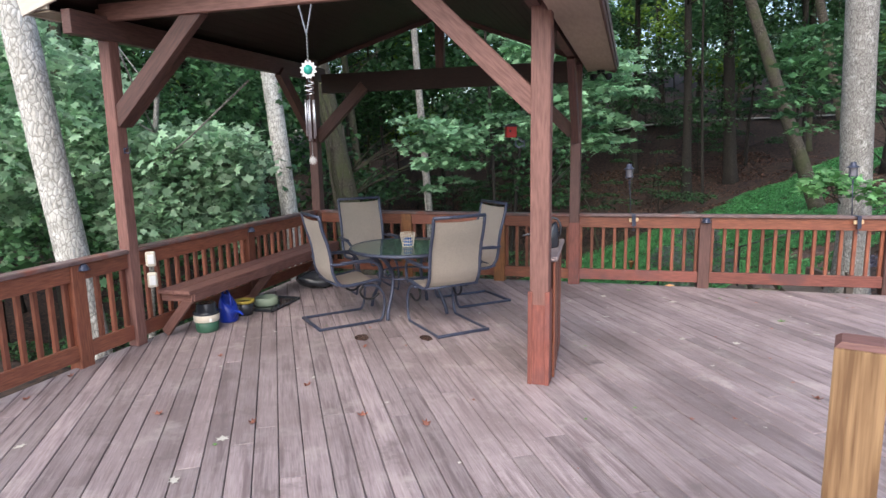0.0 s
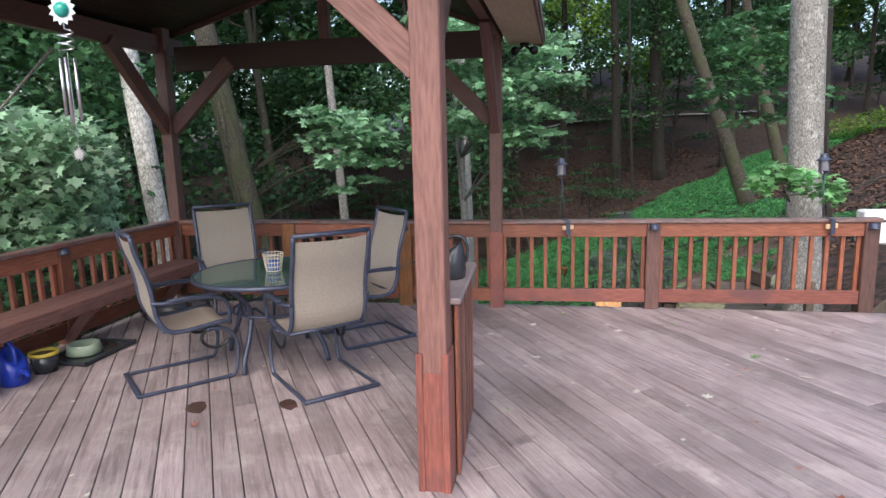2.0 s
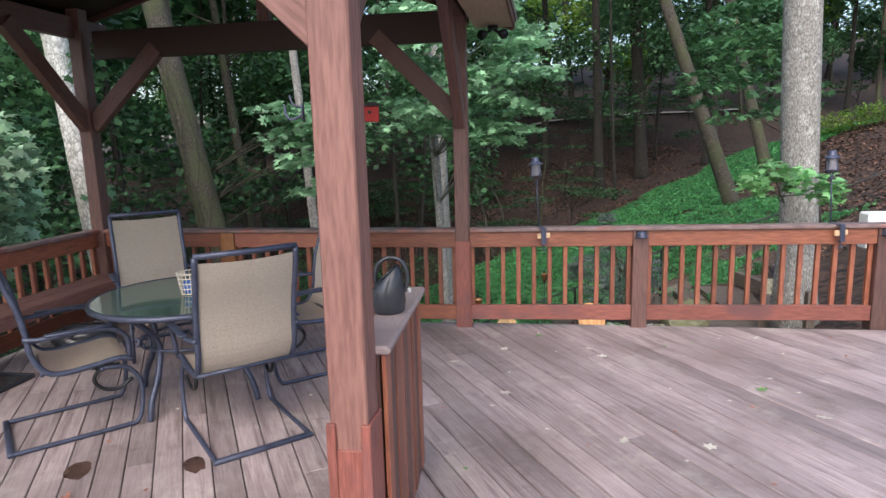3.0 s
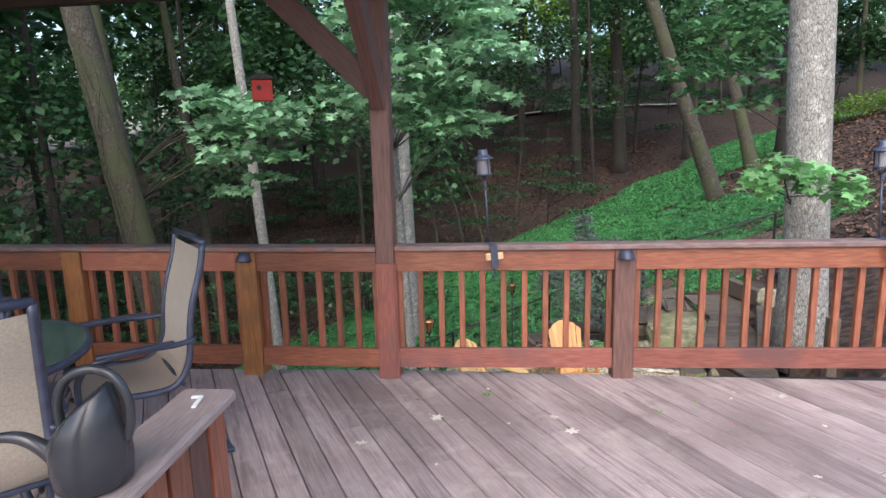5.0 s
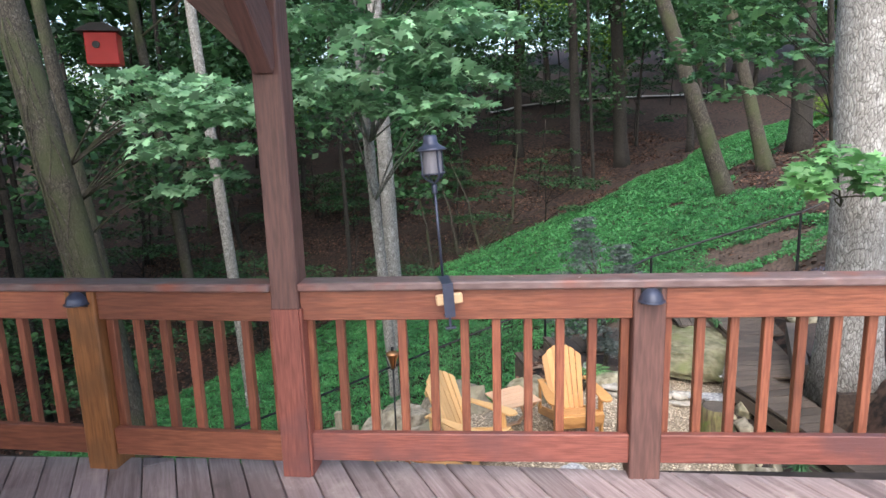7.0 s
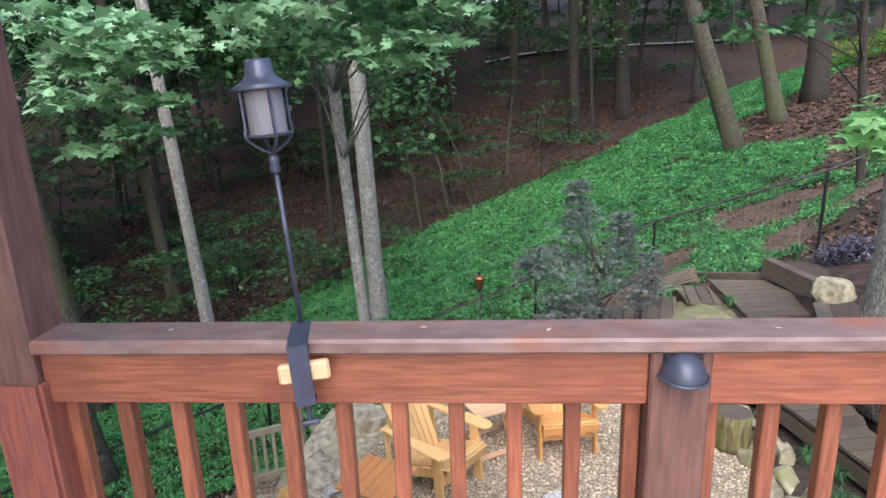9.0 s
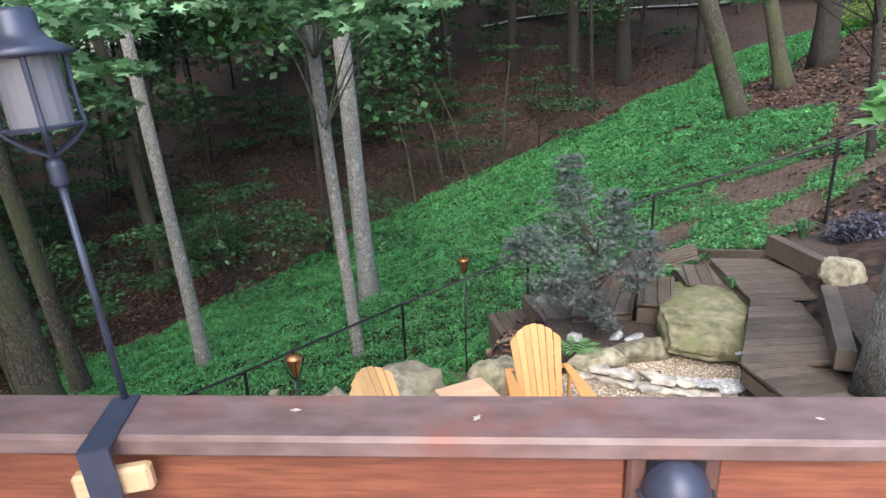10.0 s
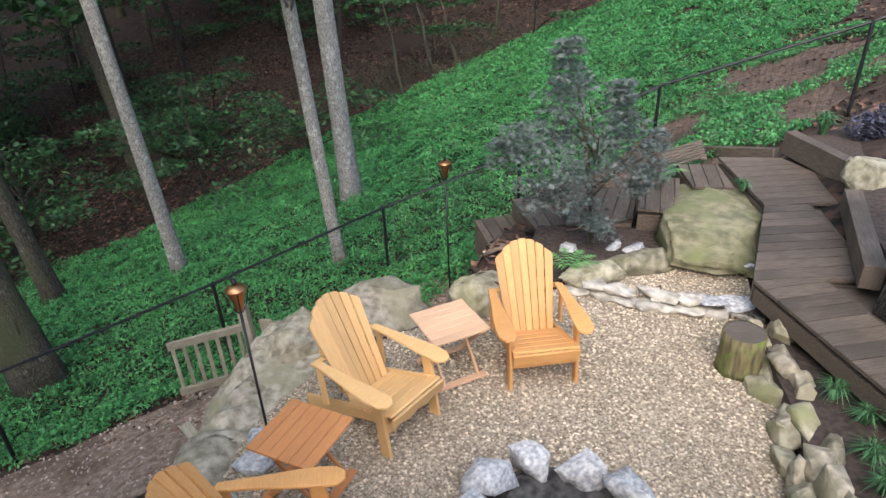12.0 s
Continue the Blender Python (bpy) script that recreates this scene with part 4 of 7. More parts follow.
post_light(2.385, 8.003, 0.825, 0)
post_light(R2, 8.003, 0.825, 0)
e = pv(-3.57 + 2.60, -0.08)
post_light(e.x, e.y, 0.825, -3.3)
e = pv(-3.66, -1.68)
post_light(e.x, e.y, 0.825, 87)
e = pv(-3.692, -4.05)
post_light(e.x, e.y, 0.825, 87)


def pole_lantern(x, y):
    t = thing("pole_lantern", pose(x, y, CAP_Z, 0, -3.5, 12) @ Matrix.Diagonal((1, 1, 0.925, 1)), "dark metal lantern on a thin pole clamped to the railing", "lantern", "lanterns clamped to the railing")
    bm = bmesh.new()
    tube(bm, [(0, 0.04, 0.0), (0, 0.04, 0.44)], 0.006, 8)
    lathe(bm, [(0.011, 0.40), (0.013, 0.41), (0.011, 0.42), (0.013, 0.43), (0.011, 0.44), (0.004, 0.445)], 10, (0, 0.04, 0))
    part("pole", bm, STEEL, t, smooth=True)
    bm = bmesh.new()
    add_box(bm, (0, -0.028, 0.002), (0.045, 0.15, 0.005))
    add_box(bm, (0, -0.103, -0.075), (0.045, 0.006, 0.155))
    add_box(bm, (0, -0.085, -0.152), (0.045, 0.04, 0.006))
    tube(bm, [(0, -0.08, -0.21), (0, -0.08, -0.12)], 0.006, 8)
    add_box(bm, (0, -0.08, -0.213), (0.045, 0.02, 0.012), bevel=0.003)
    part("clamp", bm, STEEL, t)
    bm = bmesh.new()
    add_box(bm, (0.005, -0.080, -0.075), (0.115, 0.024, 0.05), bevel=0.006)
    part("wood_block", bm, PINE, t, "pale wooden packing block")
    bm = bmesh.new()
    for k in range(4):
        a = k * math.pi / 2 + 0.4
        d = Vector((math.cos(a), math.sin(a), 0))
        o = Vector((0, 0.04, 0))
        tube(bm, smooth_path([o + Vector((0, 0, 0.445)), o + d * 0.03 + Vector((0, 0, 0.465)), o + d * 0.052 + Vector((0, 0, 0.49)), o + d * 0.05 + Vector((0, 0, 0.52)), o + d * 0.05 + Vector((0, 0, 0.60))], 3), 0.004, 5)
    for z in (0.492, 0.60):
        tube(bm, [(0.05 * math.cos(a * math.pi / 10), 0.04 + 0.05 * math.sin(a * math.pi / 10), z) for a in range(21)], 0.004, 5, cap=False)
    part("cage", bm, STEEL, t)
    bm = bmesh.new()
    lathe(bm, [(0.0, 0.495), (0.042, 0.495), (0.042, 0.598), (0.0, 0.598)], 20, (0, 0.04, 0))
    part("glass", bm, CLEAR, t, "smoky glass cylinder", smooth=False)
    bm = bmesh.new()
    lathe(bm, [(0.0, 0.598), (0.062, 0.596), (0.07, 0.600), (0.052, 0.612), (0.038, 0.622), (0.031, 0.634), (0.030, 0.658), (0.025, 0.666), (0.0, 0.667)], 20, (0, 0.04, 0))
    part("hood", bm, STEEL, t, smooth=True)


pole_lantern(1.515, 8.06)
pole_lantern(R2 - 0.41, 8.06)


def newel_post():
    p = thing("newel_post", pose(1.83, 2.02, 0, 0, 0, -20), "new unpainted treated timber post with cracks", "post")
    m = PLACE[p]
    q = bar("timber", m @ Vector((0, 0, 0)), m @ Vector((0, 0, 1.19)), 0.14, 0.14, RAWW, p, up=tuple(m.to_3x3() @ Vector((0, 1, 0))), bevel=0.006)
    bm = bmesh.new()
    prism(bm, [(-0.07, -0.07), (0.07, -0.07), (0.07, 0.07), (-0.07, 0.07)], 1.19, 1.205)
    for v in bm.verts:
        if v.co.z > 1.2:
            v.co.x *= 0.75
            v.co.y *= 0.75
    part("end_grain", bm, FADED, p, "weathered end grain")


newel_post()


def wind_chime():
    e = pv(-1.76, -3.56)
    t = thing("wind_chime", Matrix.Translation((e.x, e.y, 0)), "wind chime with teal glass ball and metal tubes", "wind chime")
    bm = bmesh.new()
    for dx in (-0.05, 0.05):
        for i in range(9):
            f = i / 8
            z = 2.88 - 0.2 * f
            tube(bm, [(dx * (1 - f), 0, z), (dx * (1 - f), 0, z - 0.028)], 0.006, 5)
    for i in range(9):
        tube(bm, [(0, 0, 2.67 - i * 0.026), (0.004, 0, 2.65 - i * 0.026)], 0.006, 5)
    part("chain", bm, CHROME, t)
    bm = bmesh.new()
    bmesh.ops.create_uvsphere(bm, u_segments=16, v_segments=10, radius=0.038, matrix=Matrix.Translation((0, 0, 2.40)))
    part("glass_ball", bm, TEAL, t, "teal mirrored glass ball", smooth=True)
    for nm, z, ri, ro in (("sun_rays", 2.40, 0.036, 0.075), ("sun_drop", 1.70, 0.0, 0.04)):
        bm = bmesh.new()
        pts = [((ro if k % 2 else ri + 0.25 * (ro - ri) + 0.01) * math.cos(k * math.pi / 12), (ro if k % 2 else ri + 0.25 * (ro - ri) + 0.01) * math.sin(k * math.pi / 12)) for k in range(24)]
        prism(bm, pts, -0.003, 0.003, Matrix.Translation((0, 0.0, z)) @ pose(0, 0, 0, 90, 0, 0))
        part(nm, bm, CHROME, t)
    bm = bmesh.new()
    coil = [(0.035 * math.cos(i * 0.7), 0.035 * math.sin(i * 0.7), 2.30 - i * 0.004) for i in range(24)]
    tube(bm, [(0, 0, 2.36), (0, 0, 2.31)] + coil, 0.004, 5)
    tube(bm, [(0, 0, 2.20), (0, 0, 1.72)], 0.002, 4)
    part("coil", bm, CHROME, t)
    for k in range(5):
        a = k * 2 * math.pi / 5
        bm = bmesh.new()
        tube(bm, [(0.035 * math.cos(a), 0.035 * math.sin(a), 2.17), (0.035 * math.cos(a), 0.035 * math.sin(a), 1.89 - 0.02 * (k % 3))], 0.008, 8)
        part("chime_tube", bm, CHROME, t, smooth=True)


wind_chime()


def bird_box():
    t = thing("bird_feeder", pose(-0.03, 8.30, 1.88, 0, 0, 20), "small red hanging bird feeder with dark roof", "bird feeder")
    bm = bmesh.new()
    add_box(bm, (0, 0, 0.075), (0.135, 0.12, 0.14), bevel=0.004)
    part("box", bm, REDP, t)
    bm = bmesh.new()
    prism(bm, [(-0.10, 0.0), (0.10, 0.0), (0.03, 0.035), (-0.03, 0.035)], -0.09, 0.09, Matrix.Translation((0, 0, 0.146)) @ pose(0, 0, 0, 90, 0, 0))
    part("roof", bm, BLACK, t)
    bm = bmesh.new()
    tube(bm, [(0, 0, 0.18), (0, 0, 0.86)], 0.002, 4)
    part("cord", bm, BLACK, t)
    # Black disc on the face; the opening's inner shade is only its colour.
    bm = bmesh.new()
    bmesh.ops.create_cone(bm, cap_ends=True, segments=14, radius1=0.016, radius2=0.016, depth=0.006, matrix=Matrix.Translation((-0.02, -0.061, 0.09)) @ pose(0, 0, 0, 90, 0, 0))
    part("hole", bm, BLACK, t)


bird_box()


def robe_hook(m, label):
    t = thing("coat_hook", m, label, "hook")
    bm = bmesh.new()
    add_box(bm, (0, 0, 0), (0.025, 0.006, 0.07), bevel=0.002)
    tube(bm, smooth_path([(0, 0, -0.01), (0, -0.05, -0.03), (0, -0.075, -0.01), (0, -0.08, 0.03)], 4), 0.006, 6)
    tube(bm, smooth_path([(0, 0, 0.02), (0, -0.04, 0.03), (0, -0.055, 0.07)], 4), 0.005, 6)
    bmesh.ops.scale(bm, vec=(0.8, 0.8, 0.8), verts=bm.verts)
    part("hook", bm, STEEL, t, smooth=True)


e = pv(-0.075, -3.5, 1.80)
robe_hook(pose(e.x, e.y, e.z, 0, 0, -93), "double metal coat hook on the pavilion post")
e = pv(-3.66, -3.5, 1.80)
robe_hook(pose(e.x, e.y, e.z, 0, 0, 87), "dark double hook on the pavilion post")


def outlet_covers():
    for z in (0.60, 0.80):
        e = pv(-3.60, -3.38, z)
        t = thing("outlet_cover", pose(e.x, e.y, z, 0, 0, 40), "clear plastic weatherproof outlet cover on the post", "outlet", "outlet covers")
        bm = bmesh.new()
        add_box(bm, (0, 0, 0), (0.085, 0.06, 0.14), bevel=0.012)
        part("cover", bm, CREAM, t)
        bm = bmesh.new()
        add_box(bm, (0, -0.032, 0), (0.055, 0.01, 0.09), bevel=0.004)
        part("lid", bm, WHITE, t)
        bm = bmesh.new()
        add_box(bm, (-0.03, 0.05, 0), (0.03, 0.08, 0.05))
        part("bracket", bm, BLACK, t)


outlet_covers()


def ceiling_light():
    e = pv(-1.55, -2.2, 3.40)
    t = thing("ceiling_light", Matrix.Translation(e), "unlit round caged light under the pavilion roof", "light")
    bm = bmesh.new()
    lathe(bm, [(0.0, 0.12), (0.09, 0.12), (0.09, 0.02), (0.11, 0.01), (0.11, -0.01), (0.0, -0.02)], 20)
    part("body", bm, BLACK, t, smooth=True)
    bm = bmesh.new()
    lathe(bm, [(0.09, -0.012), (0.07, -0.07), (0.0, -0.09)], 20)
    part("lens", bm, CLEAR, t, smooth=True)
    e = pv(0.27, 0.30, EAVE - 0.02)
    f = thing("flood_light", Matrix.Translation(e), "black twin flood light under the eave", "light")
    bm = bmesh.new()
    lathe(bm, [(0.0, 0.0), (0.05, 0.0), (0.05, -0.03), (0.0, -0.03)], 14)
    part("base", bm, BLACK, f)
    for sx in (-1, 1):
        bm = bmesh.new()
        tube(bm, [(0, 0, -0.02), (sx * 0.05, -0.02, -0.06), (sx * 0.07, -0.04, -0.07), (sx * 0.10, -0.09, -0.09)], [0.012, 0.014, 0.03, 0.045], 12)
        part("lamp_head", bm, BLACK, f, smooth=True)


ceiling_light()


def litter_on_deck():
    rnd = random.Random(11)
    kinds = [("pale dry maple leaf lying on the deck", mat("pale_dry_leaf", (0.55, 0.53, 0.46), (0.68, 0.66, 0.6), 12, rough=0.8, vary=0.15)),
             ("curled red-brown maple leaf on the deck", mat("red_brown_leaf", (0.28, 0.09, 0.06), (0.46, 0.20, 0.14), 12, rough=0.8, vary=0.3)),
             ("fresh green maple leaf on the deck", mat("green_fallen_leaf", (0.10, 0.26, 0.06), (0.18, 0.36, 0.10), 12, rough=0.6, vary=0.2))]
    flat = LEAF_SHAPES["maple"]
    meshes = []
    for curl in (0.05, 0.4):
        bm = bmesh.new()
        lo = [bm.verts.new((x, y, curl * (x * x + y * y) * 2)) for x, y in flat]
        f = bm.faces.new(lo)
        bmesh.ops.solidify(bm, geom=[f], thickness=0.012)
        meshes.append(bm)
    base = [mesh_of("leaf", b) for b in meshes]
    fixed = [(0.805, 7.09, 0), (1.19, 7.40, 0), (1.87, 7.42, 0), (3.29, 7.73, 0), (1.49, 7.73, 2), (2.32, 5.80, 0), (1.87, 5.85, 0), (0.01, 3.67, 1), (-0.45, 3.72, 1), (1.95, 7.25, 0), (-1.85, 3.46, 1), (-1.13, 3.46, 1), (-0.95, 5.10, 1), (-2.12, 4.62, 1), (-2.39, 2.87, 0), (-1.06, 4.14, 1), (-1.18, 2.72, 0), (-1.20, 3.22, 0), (-3.05, 3.95, 1), (-3.0, 3.49, 1), (2.9, 6.6, 2), (1.2, 6.5, 0), (2.6, 4.6, 1), (3.1, 6.2, 0)]
    for i in range(130):
        if i < len(fixed):
            x, y, k = fixed[i]
            sz = rnd.uniform(0.075, 0.10)
        else:
            x, y, k = rnd.uniform(-2.6, 4.6) if i % 3 else rnd.uniform(0.9, 4.8), rnd.uniform(2.2, 7.85), rnd.choice((0, 1, 1, 0, 2))
            sz = rnd.uniform(0.016, 0.05)
        me = base[0 if k == 0 else 1].copy()
        lab, mt = kinds[k]
        ob = put("fallen_leaf", me, mt, None, pose(x, y, 0.003, rnd.uniform(-6, 6), rnd.uniform(-6, 6), rnd.uniform(0, 360)) @ Matrix.Diagonal((sz, sz * rnd.uniform(0.6, 1), sz, 1)))
        tagged(ob, lab, "leaf", "fallen leaves on the deck")
    for x, y, sz in ((2.095, 8.047, 0.022), (1.807, 8.067, 0.02), (2.6, 8.05, 0.015), (3.1, 8.06, 0.018), (1.2, 8.06, 0.016)):
        ob = put("fallen_leaf", base[0].copy(), kinds[0][1], None, pose(x, y, CAP_Z + 0.003, 0, 0, x * 200) @ Matrix.Diagonal((sz, sz * 0.6, sz, 1)))
        tagged(ob, "tiny pale leaf scrap on the railing cap", "leaf", "leaf scraps on the railing")
    for x, y, r in ((-1.08, 5.36, 0.065), (-0.47, 5.46, 0.06)):
        bm = bmesh.new()
        pts = [(r * (1 + 0.25 * noise.noise((math.cos(a) * 2 + x, math.sin(a) * 2, 0))) * math.cos(a), 1.5 * r * (1 + 0.25 * noise.noise((math.cos(a) * 2 + x, math.sin(a) * 2, 0))) * math.sin(a)) for a in [k * math.pi / 12 for k in range(24)]]
        prism(bm, pts, 0.0, 0.0015)
        ob = put("stain", mesh_of("stain", bm), WETW, None, pose(x, y, 0.0005, 0, 0, 30))
        tagged(ob, "dark oily stain soaked into the deck boards", "stain")


litter_on_deck()


# ---- trees ----
def trunk_mesh(height, r0, r1, lean=(0, 0), bend=0.15, sides=12, seed=0, flare=0.5, limbs=0, twigs=()):
    rnd = random.Random(seed)
    bm = bmesh.new()
    n = 14
    ph = rnd.uniform(0, 6)
    pts, rad = [], []
    for i in range(n + 1):
        t = i / n
        z = height * t ** 1.25
        f = z / height
        pts.append((lean[0] * f + bend * math.sin(f * 3.1 + ph) - bend * math.sin(ph), lean[1] * f + bend * math.cos(f * 2.3 + ph) - bend * math.cos(ph), z - 0.25))
        rad.append((r0 + (r1 - r0) * f) * (1 + flare * math.exp(-z / (r0 * 2.2))))
    rings = tube(bm, pts, rad, sides)
    for ri, ring in enumerate(rings):
        c = Vector(pts[ri])
        for k, v in enumerate(ring):
            a = 2 * math.pi * k / sides
            dv = v.co - c
            v.co = c + dv * (1 + 0.10 * noise.noise((seed * 3.1 + math.cos(a) * 1.3, math.sin(a) * 1.3, c.z * 0.7)) + (0.12 * math.sin(a * 5 + seed) if ri < 2 else 0))
    for tip in twigs:
        tip = Vector(tip)
        i = max(3, min(n - 1, int(n * (max(0.05, (tip.z - 0.6) / height)) ** 0.8)))
        p = Vector(pts[i])
        tube(bm, smooth_path([p, p.lerp(tip, 0.45) + Vector((0, 0, 0.12)), tip], 4), [0.02, 0.018, 0.016, 0.014, 0.012, 0.01, 0.008, 0.006, 0.004], 5)
    for j in range(limbs):
        f = rnd.uniform(0.6, 0.95)
        i = int(f * n)
        a = rnd.uniform(0, 2 * math.pi)
        p = Vector(pts[i])
        ln = rnd.uniform(1.2, 2.6)
        d = Vector((math.cos(a), math.sin(a), rnd.uniform(0.15, 0.7)))
        tube(bm, [p, p + d * ln * 0.4 + Vector((0, 0, 0.1)), p + d * ln + Vector((0, 0, 0.35))], [rad[i] * 0.4, rad[i] * 0.26, 0.015], 6)
    return mesh_of("trunk", bm, True)


def tree(x, y, height, r, bark, label, lean=(0, 0), crown=(), leaf=None, leaf_n=900, leaf_size=0.16, shape="quad", seed=0, limbs=4, bend=0.15, z=None, sprays=False, name="tree", r1=None, group=""):
    base = Matrix.Translation((x, y, land(x, y) if z is None else z))
    t = thing(name, base, label, "tree", group)
    put("trunk", trunk_mesh(height, r, r * 0.45 if r1 is None else r1, lean, bend, 14 if r > 0.12 else 9, seed, 0.5 if r < 0.25 else 0.3, limbs, [Vector(c[:3]) - base.translation for c in crown[::2]][:30] if sprays else ()), bark, t, base)
    if crown:
        pts = (layer_points if sprays else blob_points)(crown, leaf_n)
        me = leaf_mesh("crown", pts - np.array(base.translation), leaf_size, leaf or LEAF, shape, 0.7 if sprays else 0.35)
        put("crown", me, None, t, base)
    return t


def high_crown(x, y, z, n=5, spread=2.2, r=1.5, seed=0):
    rnd = random.Random(seed)
    return [(x + rnd.uniform(-spread, spread), y + rnd.uniform(-spread, spread), z + rnd.uniform(-1.8, 2.5), r * rnd.uniform(0.7, 1.25)) for _ in range(n)]


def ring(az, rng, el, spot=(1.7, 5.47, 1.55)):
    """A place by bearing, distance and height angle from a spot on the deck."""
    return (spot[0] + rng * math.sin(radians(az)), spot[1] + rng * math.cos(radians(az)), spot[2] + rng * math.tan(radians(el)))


def build_trees():
    tree(5.42, 11.75, 16, 0.245, BARK_GREY, "large grey-barked oak rising beside the boardwalk", seed=1, z=-1.1, lean=(-0.7, 0.1), crown=high_crown(5.5, 12, 13, 7, 2.6, 1.7, 1), limbs=3, r1=0.22, bend=0.03)
    mossy = tree(-3.85, 14.35, 17, 0.29, BARK, "mossy brown trunk with vines below the deck", seed=2, lean=(-4.2, 2.2), crown=high_crown(-7.6, 16.4, 12, 7, 2.5, 1.7, 2), r1=0.2, bend=0.0)
    vine_rnd = random.Random(41)
    for k in range(6):
        a0, sway = vine_rnd.uniform(-2.6, -0.6), vine_rnd.uniform(2.0, 5.0)
        line = []
        for j in range(26):
            z = 1.2 + 0.27 * j
            f = z / 17
            a = a0 + 0.5 * math.sin(z * sway * 0.4 + k) + 0.15 * math.sin(z * 3.1 + 2 * k)
            r = 0.30 - 0.09 * f + 0.010 * math.sin(z * 7 + k)
            line.append((-4.2 * f + r * math.cos(a), 2.2 * f + r * math.sin(a), z - 0.25))
        bm = bmesh.new()
        tube(bm, line, 0.013, 5)
        put("vine", mesh_of("vine", bm, True), BARK, mossy, PLACE[mossy])
    tree(-3.92, 10.3, 15, 0.165, BARK_PALE, "pale lichened trunk beside the pavilion", seed=3, lean=(-1.2, 0.2), crown=high_crown(-7.5, 11.5, 13, 4, 1.6, 1.5, 3), r1=0.12, bend=0.10, limbs=0)
    tree(-4.05, 5.5, 14, 0.17, BARK_PALE, "white-barked trunk leaning beside the deck railing", seed=4, lean=(-1.2, -0.6), crown=high_crown(-8.0, 5.0, 13, 4, 1.6, 1.5, 4), r1=0.13, bend=0.05, limbs=0)
    tree(-0.41, 19.33, 17, 0.19, BARK_GREY, "grey trunk with cracked bark in green ground cover", seed=6, lean=(-0.6, 0.1), crown=high_crown(-0.5, 19.5, 13, 6, 2.4, 1.7, 6), r1=0.12, bend=0.05, limbs=2)
    tree(-3.35, 17.6, 17, 0.13, BARK_GREY, "grey trunk on the edge of the ravine", seed=7, lean=(-0.9, 0.2), crown=high_crown(-4.2, 17.6, 13, 6, 2.4, 1.7, 7), bend=0.08, limbs=2)
    tree(-8.0, 24.9, 18, 0.2, BARK, "brown trunk across the ravine", seed=8, lean=(-1.5, 0.2), crown=high_crown(-9, 25, 14, 6, 2.6, 1.8, 8), bend=0.1)
    tree(-5.73, 17.34, 17, 0.17, BARK, "brown trunk behind the mossy tree", seed=12, lean=(-2.0, 0.5), crown=high_crown(-7, 17.6, 13, 5, 2.6, 1.8, 12), bend=0.1)
    tree(8.95, 24.6, 16, 0.25, BARK, "grey trunk leaning over the green slope", seed=9, lean=(-4.8, 0.5), crown=high_crown(5.0, 25.3, 13, 6, 2.6, 1.7, 9), bend=0.3, limbs=1)
    tree(10.92, 26.66, 13, 0.22, BARK, "short leaning trunk on the brown slope", seed=10, lean=(-3.0, 0.3), bend=0.2, limbs=3, crown=high_crown(8.8, 27, 10, 4, 2.2, 1.5, 10))
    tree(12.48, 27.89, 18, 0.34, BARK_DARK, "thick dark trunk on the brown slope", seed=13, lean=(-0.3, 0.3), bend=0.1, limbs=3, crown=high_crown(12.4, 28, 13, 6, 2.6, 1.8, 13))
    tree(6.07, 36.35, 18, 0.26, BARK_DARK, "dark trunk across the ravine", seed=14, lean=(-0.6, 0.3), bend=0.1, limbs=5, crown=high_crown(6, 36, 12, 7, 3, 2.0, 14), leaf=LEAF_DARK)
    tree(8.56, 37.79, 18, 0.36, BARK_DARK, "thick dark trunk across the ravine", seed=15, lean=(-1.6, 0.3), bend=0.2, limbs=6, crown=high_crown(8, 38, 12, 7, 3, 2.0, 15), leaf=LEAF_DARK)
    # young maples with broad leaves, seen from close by
    rnd = random.Random(77)
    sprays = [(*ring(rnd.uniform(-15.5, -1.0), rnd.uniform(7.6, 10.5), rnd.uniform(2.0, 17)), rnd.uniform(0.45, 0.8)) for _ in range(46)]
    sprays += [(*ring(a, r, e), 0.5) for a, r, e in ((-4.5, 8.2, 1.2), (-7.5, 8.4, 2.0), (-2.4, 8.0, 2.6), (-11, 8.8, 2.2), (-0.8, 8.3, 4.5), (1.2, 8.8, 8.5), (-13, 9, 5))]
    tree(-0.12, 16.74, 15, 0.105, BARK_GREY, "slender maple with pale broad leaves in green ground cover", (-0.75, -0.3), sprays, LEAF_PALE, 80, 0.20, "maple", 5, 2, 0.05, sprays=True, r1=0.075)
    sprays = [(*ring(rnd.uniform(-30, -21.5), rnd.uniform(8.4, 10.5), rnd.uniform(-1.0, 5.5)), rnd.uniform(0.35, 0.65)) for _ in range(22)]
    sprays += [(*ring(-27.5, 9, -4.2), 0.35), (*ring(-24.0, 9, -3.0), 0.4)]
    tree(-4.6, 15.2, 7, 0.06, BARK, "slim maple sapling with flat sprays of leaves", (-0.6, 0.3), sprays, LEAF_PALE, 55, 0.2, "maple", 32, 0, 0.1, sprays=True)
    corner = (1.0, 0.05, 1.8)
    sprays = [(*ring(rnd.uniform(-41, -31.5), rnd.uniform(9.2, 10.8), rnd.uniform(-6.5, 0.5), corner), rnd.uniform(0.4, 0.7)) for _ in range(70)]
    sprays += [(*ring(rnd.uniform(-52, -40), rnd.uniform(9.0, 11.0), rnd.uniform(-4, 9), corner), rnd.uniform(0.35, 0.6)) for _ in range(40)]
